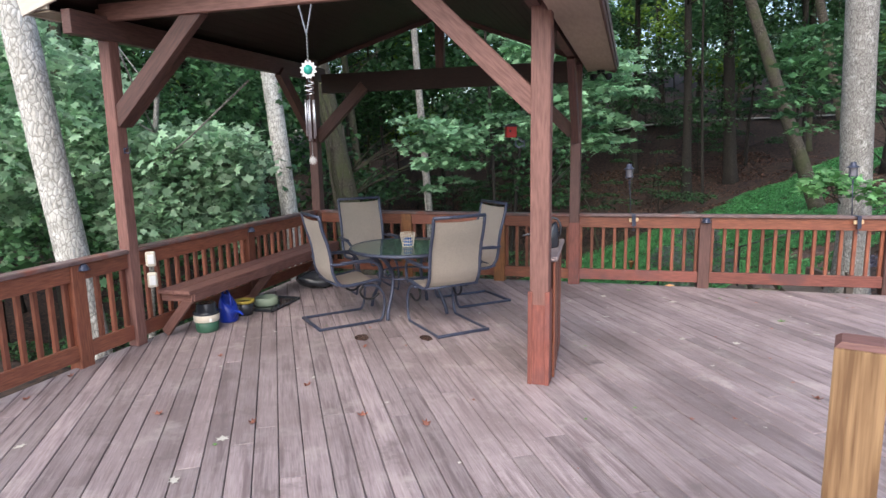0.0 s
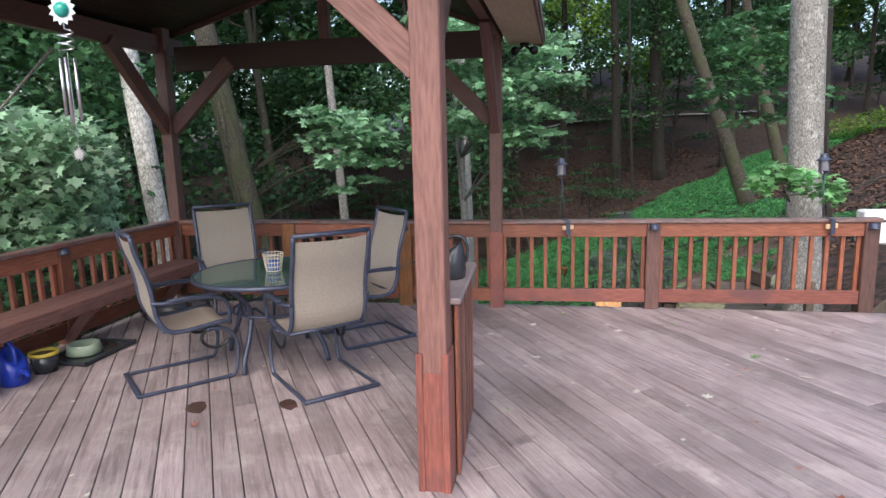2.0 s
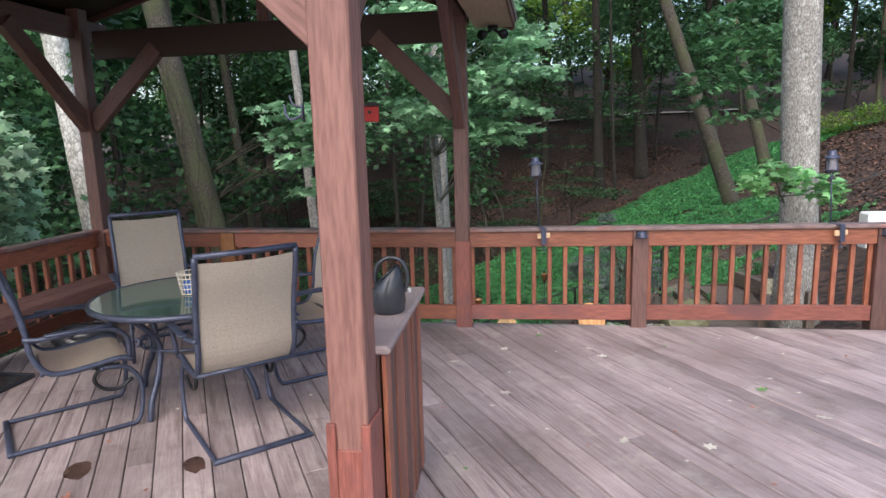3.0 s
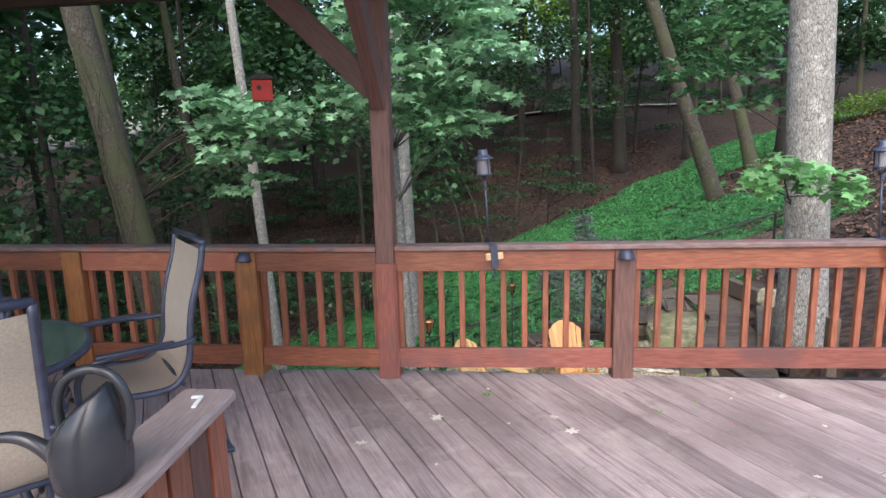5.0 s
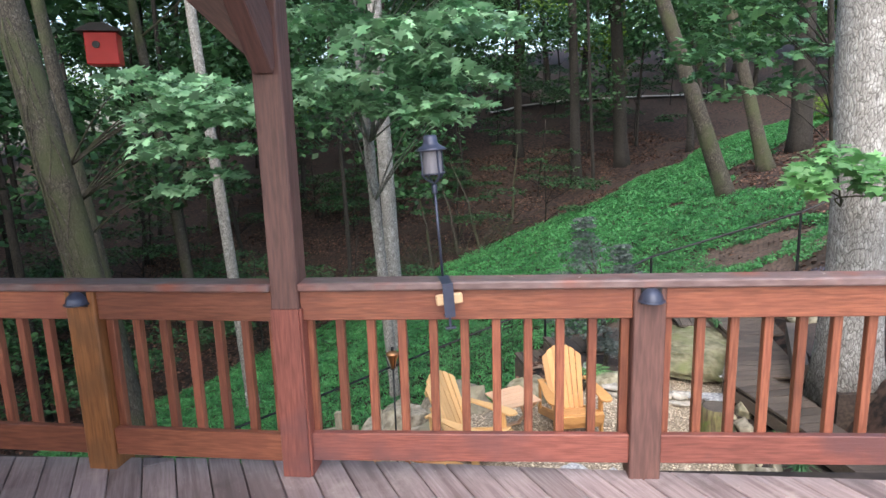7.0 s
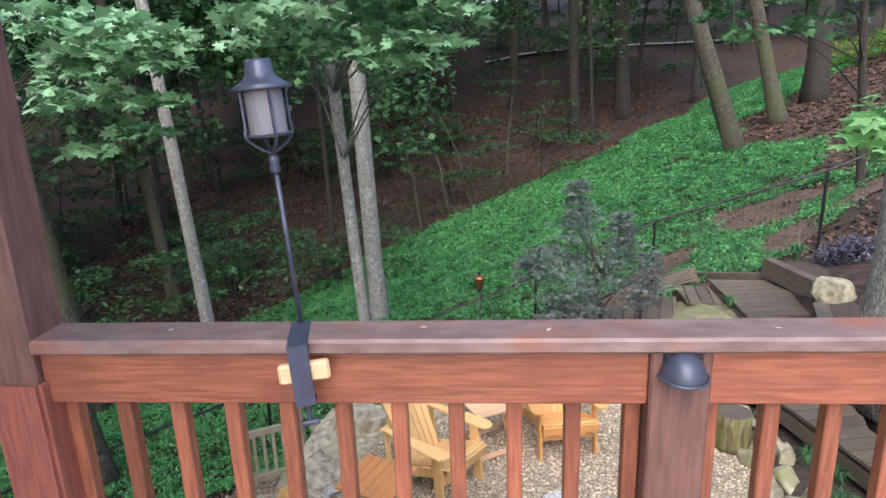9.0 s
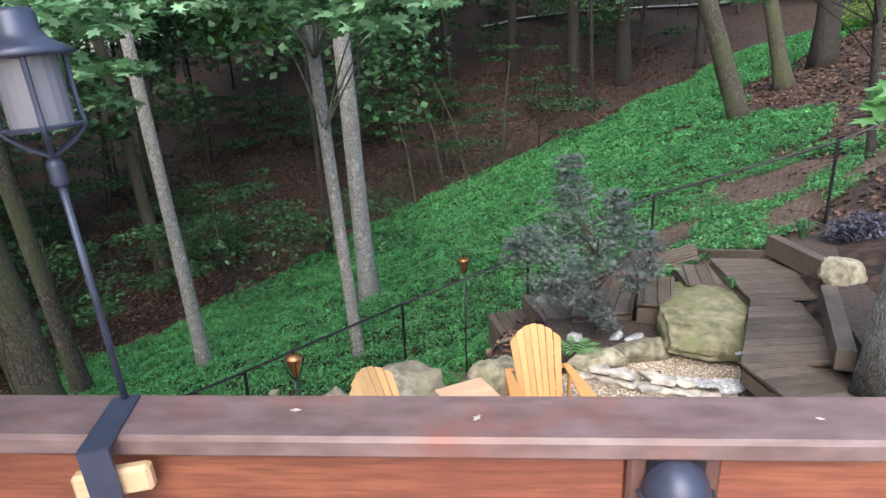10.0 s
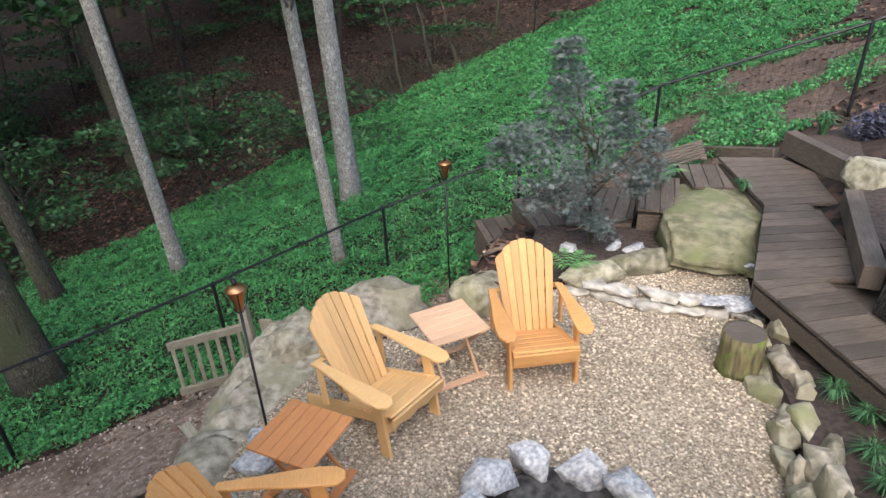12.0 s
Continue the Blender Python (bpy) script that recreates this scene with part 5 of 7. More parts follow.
    tree(-5.0, 7.2, 5.5, 0.06, BARK_GREY, "bushy young maple with bright leaves beside the railing", (0.3, 0.2), sprays, LEAF_SILVER, 120, 0.15, "maple", 33, 6, 0.1)
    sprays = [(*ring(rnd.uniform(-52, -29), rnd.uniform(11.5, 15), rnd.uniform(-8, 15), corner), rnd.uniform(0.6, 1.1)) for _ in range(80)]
    tree(-7.2, 8.2, 10, 0.11, BARK, "dark green maple filling the view beyond the railing", (0.3, 0.2), sprays, LEAF, 110, 0.16, "maple", 34, 6, 0.1)
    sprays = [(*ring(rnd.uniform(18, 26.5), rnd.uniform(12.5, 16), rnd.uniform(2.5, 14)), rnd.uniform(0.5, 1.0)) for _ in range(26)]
    tree(8.9, 18.6, 9, 0.08, BARK_DARK, "maple sapling with green sprays on the slope", (-0.6, 0.3), sprays, LEAF, 60, 0.22, "maple", 35, 0, 0.1, sprays=True)
    # sprig growing from the oak
    sprig = [(4.45, 10.75, 1.16, 0.28), (4.3, 10.7, 1.05, 0.22), (4.62, 10.9, 1.22, 0.25), (4.95, 10.8, 1.05, 0.28), (5.2, 10.75, 0.98, 0.3), (4.8, 10.65, 1.1, 0.25), (5.35, 10.8, 0.88, 0.24)]
    base = Matrix.Translation((4.85, 11.35, 0.6))
    t = thing("maple_sprig", base, "bright green maple sprig growing beside the oak trunk", "branch")
    bm = bmesh.new()
    for tip in ((4.3, 10.7, 1.05), (4.62, 10.9, 1.2), (5.3, 10.8, 0.9)):
        tube(bm, smooth_path([Vector((5.05, 11.55, 0.72)) - base.translation, Vector((4.85, 11.2, 0.85)) - base.translation, Vector(tip) - base.translation], 4), 0.008, 5)
    put("twig", mesh_of("twig", bm), BARK, t, base)
    put("leaves", leaf_mesh("leaves", blob_points([(a, b, c, d * 0.95) for a, b, c, d in sprig], 42) - np.array(base.translation), 0.15, LEAF_BRIGHT, "maple", 0.8), None, t, base)
    # low understorey in the ravine
    for i, (x, y, n, h) in enumerate(((-5.0, 22.5, 16, 2.6), (-8.0, 20.0, 16, 2.8), (-2.5, 24.5, 10, 2.4), (-10.5, 17.5, 16, 3.0), (-12, 23, 18, 3.4), (-6.5, 27, 14, 3.0), (0.5, 31, 10, 2.4), (4.0, 30.5, 8, 2.0), (-14, 14, 16, 3.4), (-9, 13, 14, 3.0))):
        shrub_at(x, y, n, h, i, rnd)
    k = 0
    while k < 70:
        a, r = rnd.uniform(-45, 34), rnd.uniform(23, 58)
        x, y = 1.5 + r * math.sin(radians(a)), 5 + r * math.cos(radians(a))
        if bank(x, y)[1] < 12.0 or (12 < a < 30 and r < 34):
            continue
        shrub_at(x, y, 9, rnd.uniform(1.4, 4.5), 200 + k, rnd)
        k += 1
    # clipped hedge on the far bank
    hedge = thing("hedge", pose(17.5, 30.5, land(17.5, 30.5)), "clipped green hedge on the far bank", "hedge")
    row = [(15.0 + 0.5 * j, 32.0 - 0.35 * j, land(15.0 + 0.5 * j, 32.0 - 0.35 * j) + 0.55, 0.7) for j in range(18)]
    put("foliage", leaf_mesh("foliage", blob_points(row, 420), 0.11, LEAF_LIT), None, hedge, Matrix())


def shrub_at(x, y, n, h, i, rnd):
    g = land(x, y)
    sp = [(x + rnd.uniform(-2.2, 2.2), y + rnd.uniform(-1.8, 1.8), g + rnd.uniform(0.7, h), rnd.uniform(0.5, 1.0)) for _ in range(n)]
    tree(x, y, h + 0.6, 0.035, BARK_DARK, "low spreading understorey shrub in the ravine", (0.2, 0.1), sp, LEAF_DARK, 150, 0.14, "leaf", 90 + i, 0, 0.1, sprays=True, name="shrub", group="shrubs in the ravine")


def build_forest():
    rnd = random.Random(21)
    spots = []
    tries = 0
    while len(spots) < 150 and tries < 6000:
        tries += 1
        a, r = rnd.uniform(-85, 66), 14 + 66 * rnd.uniform(0, 1) ** 0.8
        x, y = 1.5 + r * math.sin(radians(a)), 5 + r * math.cos(radians(a))
        s, d = bank(x, y)
        if (d < 8.5 or (d < 11.5 and s > 2)) and x > -8:
            continue
        if any((x - p) ** 2 + (y - q) ** 2 < 4.0 for p, q in spots):
            continue
        spots.append((x, y))
    for i, (x, y) in enumerate(spots):
        h = rnd.uniform(14, 20)
        rr = rnd.choice((0.08, 0.1, 0.13, 0.17, 0.24))
        far = math.hypot(x - 1.5, y - 5)
        g = land(x, y)
        low = 3.0 if far > 38 else 4.5
        boughs = [(x + rnd.uniform(-2.8, 2.8), y + rnd.uniform(-2.8, 2.8), g + rnd.uniform(low, 10), rnd.uniform(1.2, 2.2)) for _ in range(6)]
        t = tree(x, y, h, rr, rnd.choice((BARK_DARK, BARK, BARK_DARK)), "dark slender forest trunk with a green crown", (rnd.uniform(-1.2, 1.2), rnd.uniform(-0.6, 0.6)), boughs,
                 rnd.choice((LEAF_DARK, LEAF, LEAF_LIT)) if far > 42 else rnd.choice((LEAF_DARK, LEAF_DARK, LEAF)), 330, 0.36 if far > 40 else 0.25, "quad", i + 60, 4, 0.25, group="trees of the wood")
        # Coarse upper leaves added mostly out of view to shade the wood's floor.
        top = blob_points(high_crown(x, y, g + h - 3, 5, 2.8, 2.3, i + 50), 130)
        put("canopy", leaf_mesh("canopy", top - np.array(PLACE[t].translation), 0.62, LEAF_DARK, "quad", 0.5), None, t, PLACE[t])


build_trees()
build_forest()


# ---- the garden below the deck ----
def rock_mesh(size, seed, flat=0.0, rough=0.16, sub=3):
    """A weathered stone of about that size, its foot at z = 0."""
    rnd = random.Random(seed)
    bm = bmesh.new()
    for _ in range(34 if max(size) > 0.45 else 14):
        d = Vector((rnd.gauss(0, 1), rnd.gauss(0, 1), rnd.gauss(0, 1))).normalized()
        d = Vector([math.copysign(abs(c) ** 0.75, c) for c in d]) * rnd.uniform(0.86, 1.1)
        if flat and d.z > flat:
            d.z = flat + (d.z - flat) * 0.15
        bm.verts.new(d)
    r = bmesh.ops.convex_hull(bm, input=bm.verts)
    loose = [v for v in bm.verts if not v.link_faces]
    bmesh.ops.delete(bm, geom=loose, context="VERTS")
    bmesh.ops.bevel(bm, geom=list(bm.edges), offset=0.05, segments=1, affect="EDGES", clamp_overlap=True)
    bmesh.ops.triangulate(bm, faces=bm.faces)
    bmesh.ops.subdivide_edges(bm, edges=bm.edges, cuts=2 if max(size) > 0.4 else 1)
    if max(size) > 0.45:
        bmesh.ops.smooth_vert(bm, verts=bm.verts, factor=0.5, use_axis_x=True, use_axis_y=True, use_axis_z=True)
    for v in bm.verts:
        p = v.co + Vector((seed * 7.3, seed * 3.1, seed))
        v.co *= 1 + rough * 0.6 * noise.noise(p * 2.2) + rough * 0.55 * noise.noise(p * 5.0) + rough * 0.4 * noise.noise(p * 11.0)
        v.co.x *= size[0] / 2
        v.co.y *= size[1] / 2
        v.co.z = (v.co.z + 0.85) * size[2] / 1.75
    return mesh_of("stone", bm, True)


def stone(x, y, z, size, rz, seed, m, name, label, group="", flat=0.0, tilt=0.0, parent=None, sub=3):
    ob = put(name, rock_mesh(size, seed, flat, sub=sub), m, parent, pose(x, y, z, tilt, tilt * 0.6, rz))
    if parent is None:
        tagged(ob, label, "stone", group)
    return ob


def build_patio():
    outline = [(0.55, 8.5), (4.0, 8.5), (4.0, 10.2), (4.25, 11.4), (4.5, 12.4), (4.75, 13.5), (4.2, 13.4), (3.6, 13.3), (3.0, 12.95), (2.3, 12.5), (1.5, 12.2), (0.9, 11.7), (0.6, 11.1), (0.45, 10.2)]
    bm = bmesh.new()
    prism(bm, outline, PATIO_Z - 0.12, PATIO_Z)
    # Bed's dark tone stands in for the shadow between pebbles.
    base = put("pavement", mesh_of("patio", bm), mat("shadowed_gravel_bed", (0.15, 0.11, 0.075), (0.48, 0.40, 0.30), 60, (1, 1, 1), 0.85, 1.0, 0, 1.4, bumpscale=70))
    tagged(base, "patio of pale tan pea gravel", "gravel patio", kind="structure")
    # loose pebbles
    rng = np.random.default_rng(8)
    n = 36000
    x, y = rng.uniform(0.5, 4.7, n), rng.uniform(8.9, 13.4, n)
    inside = np.zeros(n, bool)
    j = len(outline) - 1
    for i in range(len(outline)):
        (xi, yi), (xj, yj) = outline[i], outline[j]
        inside ^= ((yi > y) != (yj > y)) & (x < (xj - xi) * (y - yi) / (yj - yi + 1e-9) + xi)
        j = i
    x, y = x[inside], y[inside]
    n = len(x)
    octa = np.array([(1, 0, 0), (-1, 0, 0), (0, 1, 0), (0, -1, 0), (0, 0, 1), (0, 0, -1)], float)
    tri = np.array([(0, 2, 4), (2, 1, 4), (1, 3, 4), (3, 0, 4), (2, 0, 5), (1, 2, 5), (3, 1, 5), (0, 3, 5)])
    sc = rng.uniform(0.007, 0.017, (n, 1, 1)) * np.stack((np.ones(n), rng.uniform(0.6, 1, n), rng.uniform(0.5, 0.8, n)), axis=1)[:, None, :]
    a = rng.uniform(0, 6.28, n)
    co = octa[None] * sc
    co = np.stack((co[..., 0] * np.cos(a)[:, None] - co[..., 1] * np.sin(a)[:, None], co[..., 0] * np.sin(a)[:, None] + co[..., 1] * np.cos(a)[:, None], co[..., 2]), axis=2)
    co += np.stack((x, y, np.full(n, PATIO_Z + 0.002)), axis=1)[:, None, :]
    me = bpy.data.meshes.new("gravel")
    me.vertices.add(n * 6)
    me.vertices.foreach_set("co", co.reshape(-1))
    me.loops.add(n * 24)
    me.loops.foreach_set("vertex_index", (tri.reshape(-1)[None] + 6 * np.arange(n)[:, None]).reshape(-1).astype(np.int32))
    me.polygons.add(n * 8)
    me.polygons.foreach_set("loop_start", np.arange(0, n * 24, 3, dtype=np.int32))
    me.polygons.foreach_set("use_smooth", np.ones(n * 8, bool))
    me.update(calc_edges=True)
    tagged(put("gravel", me, PEBBLE), "loose pale tan pea gravel", "gravel", kind="stuff")
    # mulch beds
    for k, (pts, z) in enumerate((([(2.55, 13.0), (3.1, 12.95), (3.95, 13.4), (4.3, 14.0), (2.8, 14.1)], -1.69), ([(4.15, 8.6), (7.0, 8.6), (7.0, 10.5), (4.6, 11.6), (4.35, 12.3), (4.25, 11.5), (4.1, 10.5)], -1.60),
                                  ([(5.12, 11.4), (8.2, 11.0), (8.6, 14.5), (6.9, 15.9), (5.85, 15.1), (6.0, 14.1), (5.45, 12.9)], -1.13))):
        bm = bmesh.new()
        prism(bm, pts, z - 0.5, z)
        r = bmesh.ops.triangulate(bm, faces=[f for f in bm.faces if f.normal.z > 0.9])
        for _ in range(3):
            bmesh.ops.subdivide_edges(bm, edges=[e for f in bm.faces if f.normal.z > 0.5 for e in f.edges], cuts=1)
        for v in bm.verts:
            if v.co.z > z - 0.01:
                v.co.z += 0.05 * noise.noise(v.co * 2.2)
        tagged(put("soil_%s" % "abc"[k], mesh_of("bed", bm), MULCH), "garden bed of dark mulch", "garden bed", kind="structure")


build_patio()


def adirondack(m, wood, label):
    c = thing("adirondack_chair", m, label, "chair", "adirondack chairs round the fire pit")
    w = lambda p: m @ Vector(p)
    up = tuple(m.to_3x3() @ Vector((1, 0, 0)))
    for sx in (-1, 1):
        bar("front_leg", w((sx * 0.265, 0, 0)), w((sx * 0.265, -0.05, 0.53)), 0.085, 0.026, wood, c, up=up)
        bar("stringer", w((sx * 0.235, 0.0, 0.33)), w((sx * 0.235, -0.86, 0.045)), 0.10, 0.025, wood, c, up=up)
        bm = bmesh.new()
        out = [(-0.058, 0.08), (-0.02, 0.125), (0.04, 0.125), (0.08, 0.07), (0.086, -0.03), (0.078, -0.16), (0.052, -0.36), (0.03, -0.60), (-0.03, -0.62), (-0.036, -0.34), (-0.052, -0.14)]
        prism(bm, [(sx * x, y) for x, y in out], -0.011, 0.011, Matrix.Translation((sx * 0.288, -0.01, 0.54)))
        bmesh.ops.recalc_face_normals(bm, faces=bm.faces)
        bmesh.ops.bevel(bm, geom=list(bm.edges), offset=0.004, segments=1, affect="EDGES")
        part("armrest", bm, wood, c)
        bar("arm_support", w((sx * 0.30, -0.56, 0.20)), w((sx * 0.30, -0.58, 0.53)), 0.05, 0.022, wood, c, up=up)
    # seat slats, the front one with a wavy edge
    for i in range(5):
        y, z = 0.03 - i * 0.098, 0.375 - i * 0.033
        bar("seat_slat", w((-0.26, y, z)), w((0.26, y, z)), 0.09, 0.02, wood, c, up=tuple(m.to_3x3() @ Vector((0, -0.32, 0.95))), bevel=0.004)
    bm = bmesh.new()
    n = 16
    edge = [(-0.26 + 0.52 * k / n, -0.055 - 0.018 * math.cos(k / n * 6 * math.pi)) for k in range(n + 1)]
    prism(bm, edge + [(0.26, 0.045), (-0.26, 0.045)], -0.01, 0.01, Matrix.Translation((0, 0.085, 0.335)) @ pose(0, 0, 0, 78, 0, 0))
    bmesh.ops.recalc_face_normals(bm, faces=bm.faces)
    part("front_apron", bm, wood, c)
    bar("front_stretcher", w((-0.26, 0.0, 0.235)), w((0.26, 0.0, 0.235)), 0.022, 0.08, wood, c)
    # fan of back slats with a rounded top
    foot, lean = Vector((0, -0.40, 0.20)), Vector((0, -0.40, 0.80)).normalized()
    for k in range(7):
        f = (k - 3) / 3
        x0, x1 = f * 0.165, f * 0.212
        bm = bmesh.new()
        wid0, wid1 = 0.025, 0.0325
        top = lambda x: 0.80 - 2.3 * x * x
        out = [(0, x0 - wid0), (top(x1 - wid1) - 0.006, x1 - wid1), (top(x1 - wid1 * 0.6), x1 - wid1 * 0.7), (top(x1), x1), (top(x1 + wid1 * 0.6), x1 + wid1 * 0.7), (top(x1 + wid1) - 0.006, x1 + wid1), (0, x0 + wid0)]
        out = [(a, -b) for a, b in out][::-1]
        prism(bm, out, -0.009, 0.009)
        xx = lean
        zz = Vector((0, 1, 0.5))
        zz = (zz - xx * zz.dot(xx)).normalized()
        mm = Matrix((xx, zz.cross(xx), zz)).transposed().to_4x4()
        mm.translation = foot + Vector((0, -0.03 * (1 - f * f), 0))
        put("back_slat", mesh_of("back_slat", bm), wood, c, m @ mm)
    for d, wd in ((0.12, 0.38), (0.42, 0.42), (0.60, 0.40)):
        p = foot + lean * d + Vector((0, -0.075, -0.02))
        bar("back_rail", w(p - Vector((wd / 2, 0, 0))), w(p + Vector((wd / 2, 0, 0))), 0.02, 0.055, wood, c, up=tuple(m.to_3x3() @ lean))
    bar("back_rail", w((-0.31, -0.645, 0.515)), w((0.31, -0.645, 0.515)), 0.05, 0.02, wood, c)
    return c


SMALLER = Matrix.Scale(0.92, 4)
adirondack(pose(2.63, 11.55, PATIO_Z, 0, 0, -169.7) @ SMALLER, CEDAR, "orange cedar adirondack chair on the gravel patio")
adirondack(pose(1.715, 11.04, PATIO_Z, 0, 0, -126) @ SMALLER, PINE_GOLD, "golden pale adirondack chair on the gravel patio")
adirondack(pose(1.40, 9.95, PATIO_Z, 0, 0, -83) @ SMALLER, CEDAR, "orange cedar adirondack chair by the fire pit")


def folding_table(m, wood, label):
    t = thing("side_table", m, label, "side table", "side tables on the patio")
    w = lambda p: m @ Vector(p)
    for k in range(6):
        x = -0.225 + 0.45 * (k + 0.5) / 6
        bar("top_slat", w((x, -0.22, 0.452)), w((x, 0.22, 0.452)), 0.072, 0.018, wood, t, up=tuple(m.to_3x3() @ Vector((0, 0, 1))), bevel=0.003)
    for y in (-0.17, 0.17):
        bar("top_rail", w((-0.2, y, 0.43)), w((0.2, y, 0.43)), 0.02, 0.03, wood, t)
        bar("leg", w((-0.17, y, 0.42)), w((0.19, y, 0.02)), 0.018, 0.035, wood, t)
        bar("leg", w((0.17, y * 0.82, 0.42)), w((-0.19, y * 0.82, 0.02)), 0.018, 0.035, wood, t)
    for x in (-0.185, 0.185):
        bar("foot_bar", w((x, -0.20, 0.035)), w((x, 0.20, 0.035)), 0.06, 0.016, wood, t)


folding_table(pose(1.95, 11.70, PATIO_Z, 0, 0, 119), PALE_CEDAR, "small folding table of pale pinkish wood on gravel")
folding_table(pose(1.137, 10.58, PATIO_Z, 0, 0, 68.5 + 90), CEDAR_RED, "small folding table of red cedar slats on gravel")


def fire_pit():
    t = thing("fire_pit", pose(2.575, 10.28, PATIO_Z), "round fire pit of pale grey boulders with ash", "fire pit")
    rnd = random.Random(6)
    for k in range(9):
        a = radians(20 + k * 40)
        s = rnd.uniform(0.34, 0.42)
        stone(2.575 + 0.46 * math.cos(a), 10.28 + 0.44 * math.sin(a), PATIO_Z - 0.02, (s, s * 0.8, rnd.uniform(0.2, 0.27)), math.degrees(a) + 90, 20 + k, BLUESTONE, "stone", "", parent=t)
    bm = bmesh.new()
    bmesh.ops.create_circle(bm, cap_ends=True, segments=24, radius=0.44)
    bmesh.ops.triangulate(bm, faces=bm.faces)
    for _ in range(4):
        bmesh.ops.subdivide_edges(bm, edges=bm.edges, cuts=1)
    for v in bm.verts:
        v.co.z = 0.05 + 0.05 * noise.noise(v.co * 9)
    part("ash", bm, ASH, t, "black charred wood and ash")


fire_pit()


def stump():
    t = thing("tree_stump", pose(4.09, 11.74, PATIO_Z - 0.01), "mossy cut tree stump on the gravel", "stump")
    bm = bmesh.new()
    rings = tube(bm, [(0, 0, z) for z in (0, 0.06, 0.15, 0.25, 0.34)], [0.165, 0.158, 0.152, 0.15, 0.152], 28)
    for r in rings:
        for k, v in enumerate(r):
            f = 1 + 0.035 * math.sin(k * 2 * math.pi * 7 / 28) + 0.03 * noise.noise((k * 0.8, v.co.z * 3, 0))
            v.co.x *= f
            v.co.y *= f
    part("bark", bm, mat("mossy_bark", (0.08, 0.06, 0.04), (0.20, 0.18, 0.08), 11, (3, 3, 0.5), 0.95, 1.0, 0, 5.0, (0.11, 0.16, 0.03)), t, "green moss-covered bark", smooth=True)
    bm = bmesh.new()
    lathe(bm, [(0.0, 0.345), (0.12, 0.345), (0.14, 0.34)], 28)
    part("cut_face", bm, OLDW, t, "dark weathered cut face")


stump()


LICHEN = mat("pale_lichened_rock", (0.19, 0.165, 0.12), (0.45, 0.40, 0.31), 13, (1, 1, 1), 0.9, 1.0, 0.12, 3.2, (0.25, 0.23, 0.15), bumpscale=24)


MOSSROCK = mat("mossy_boulder", (0.14, 0.135, 0.075), (0.29, 0.27, 0.17), 9, (1, 1, 1), 0.9, 1.0, 0.1, 2.6, (0.155, 0.17, 0.07), bumpscale=18)


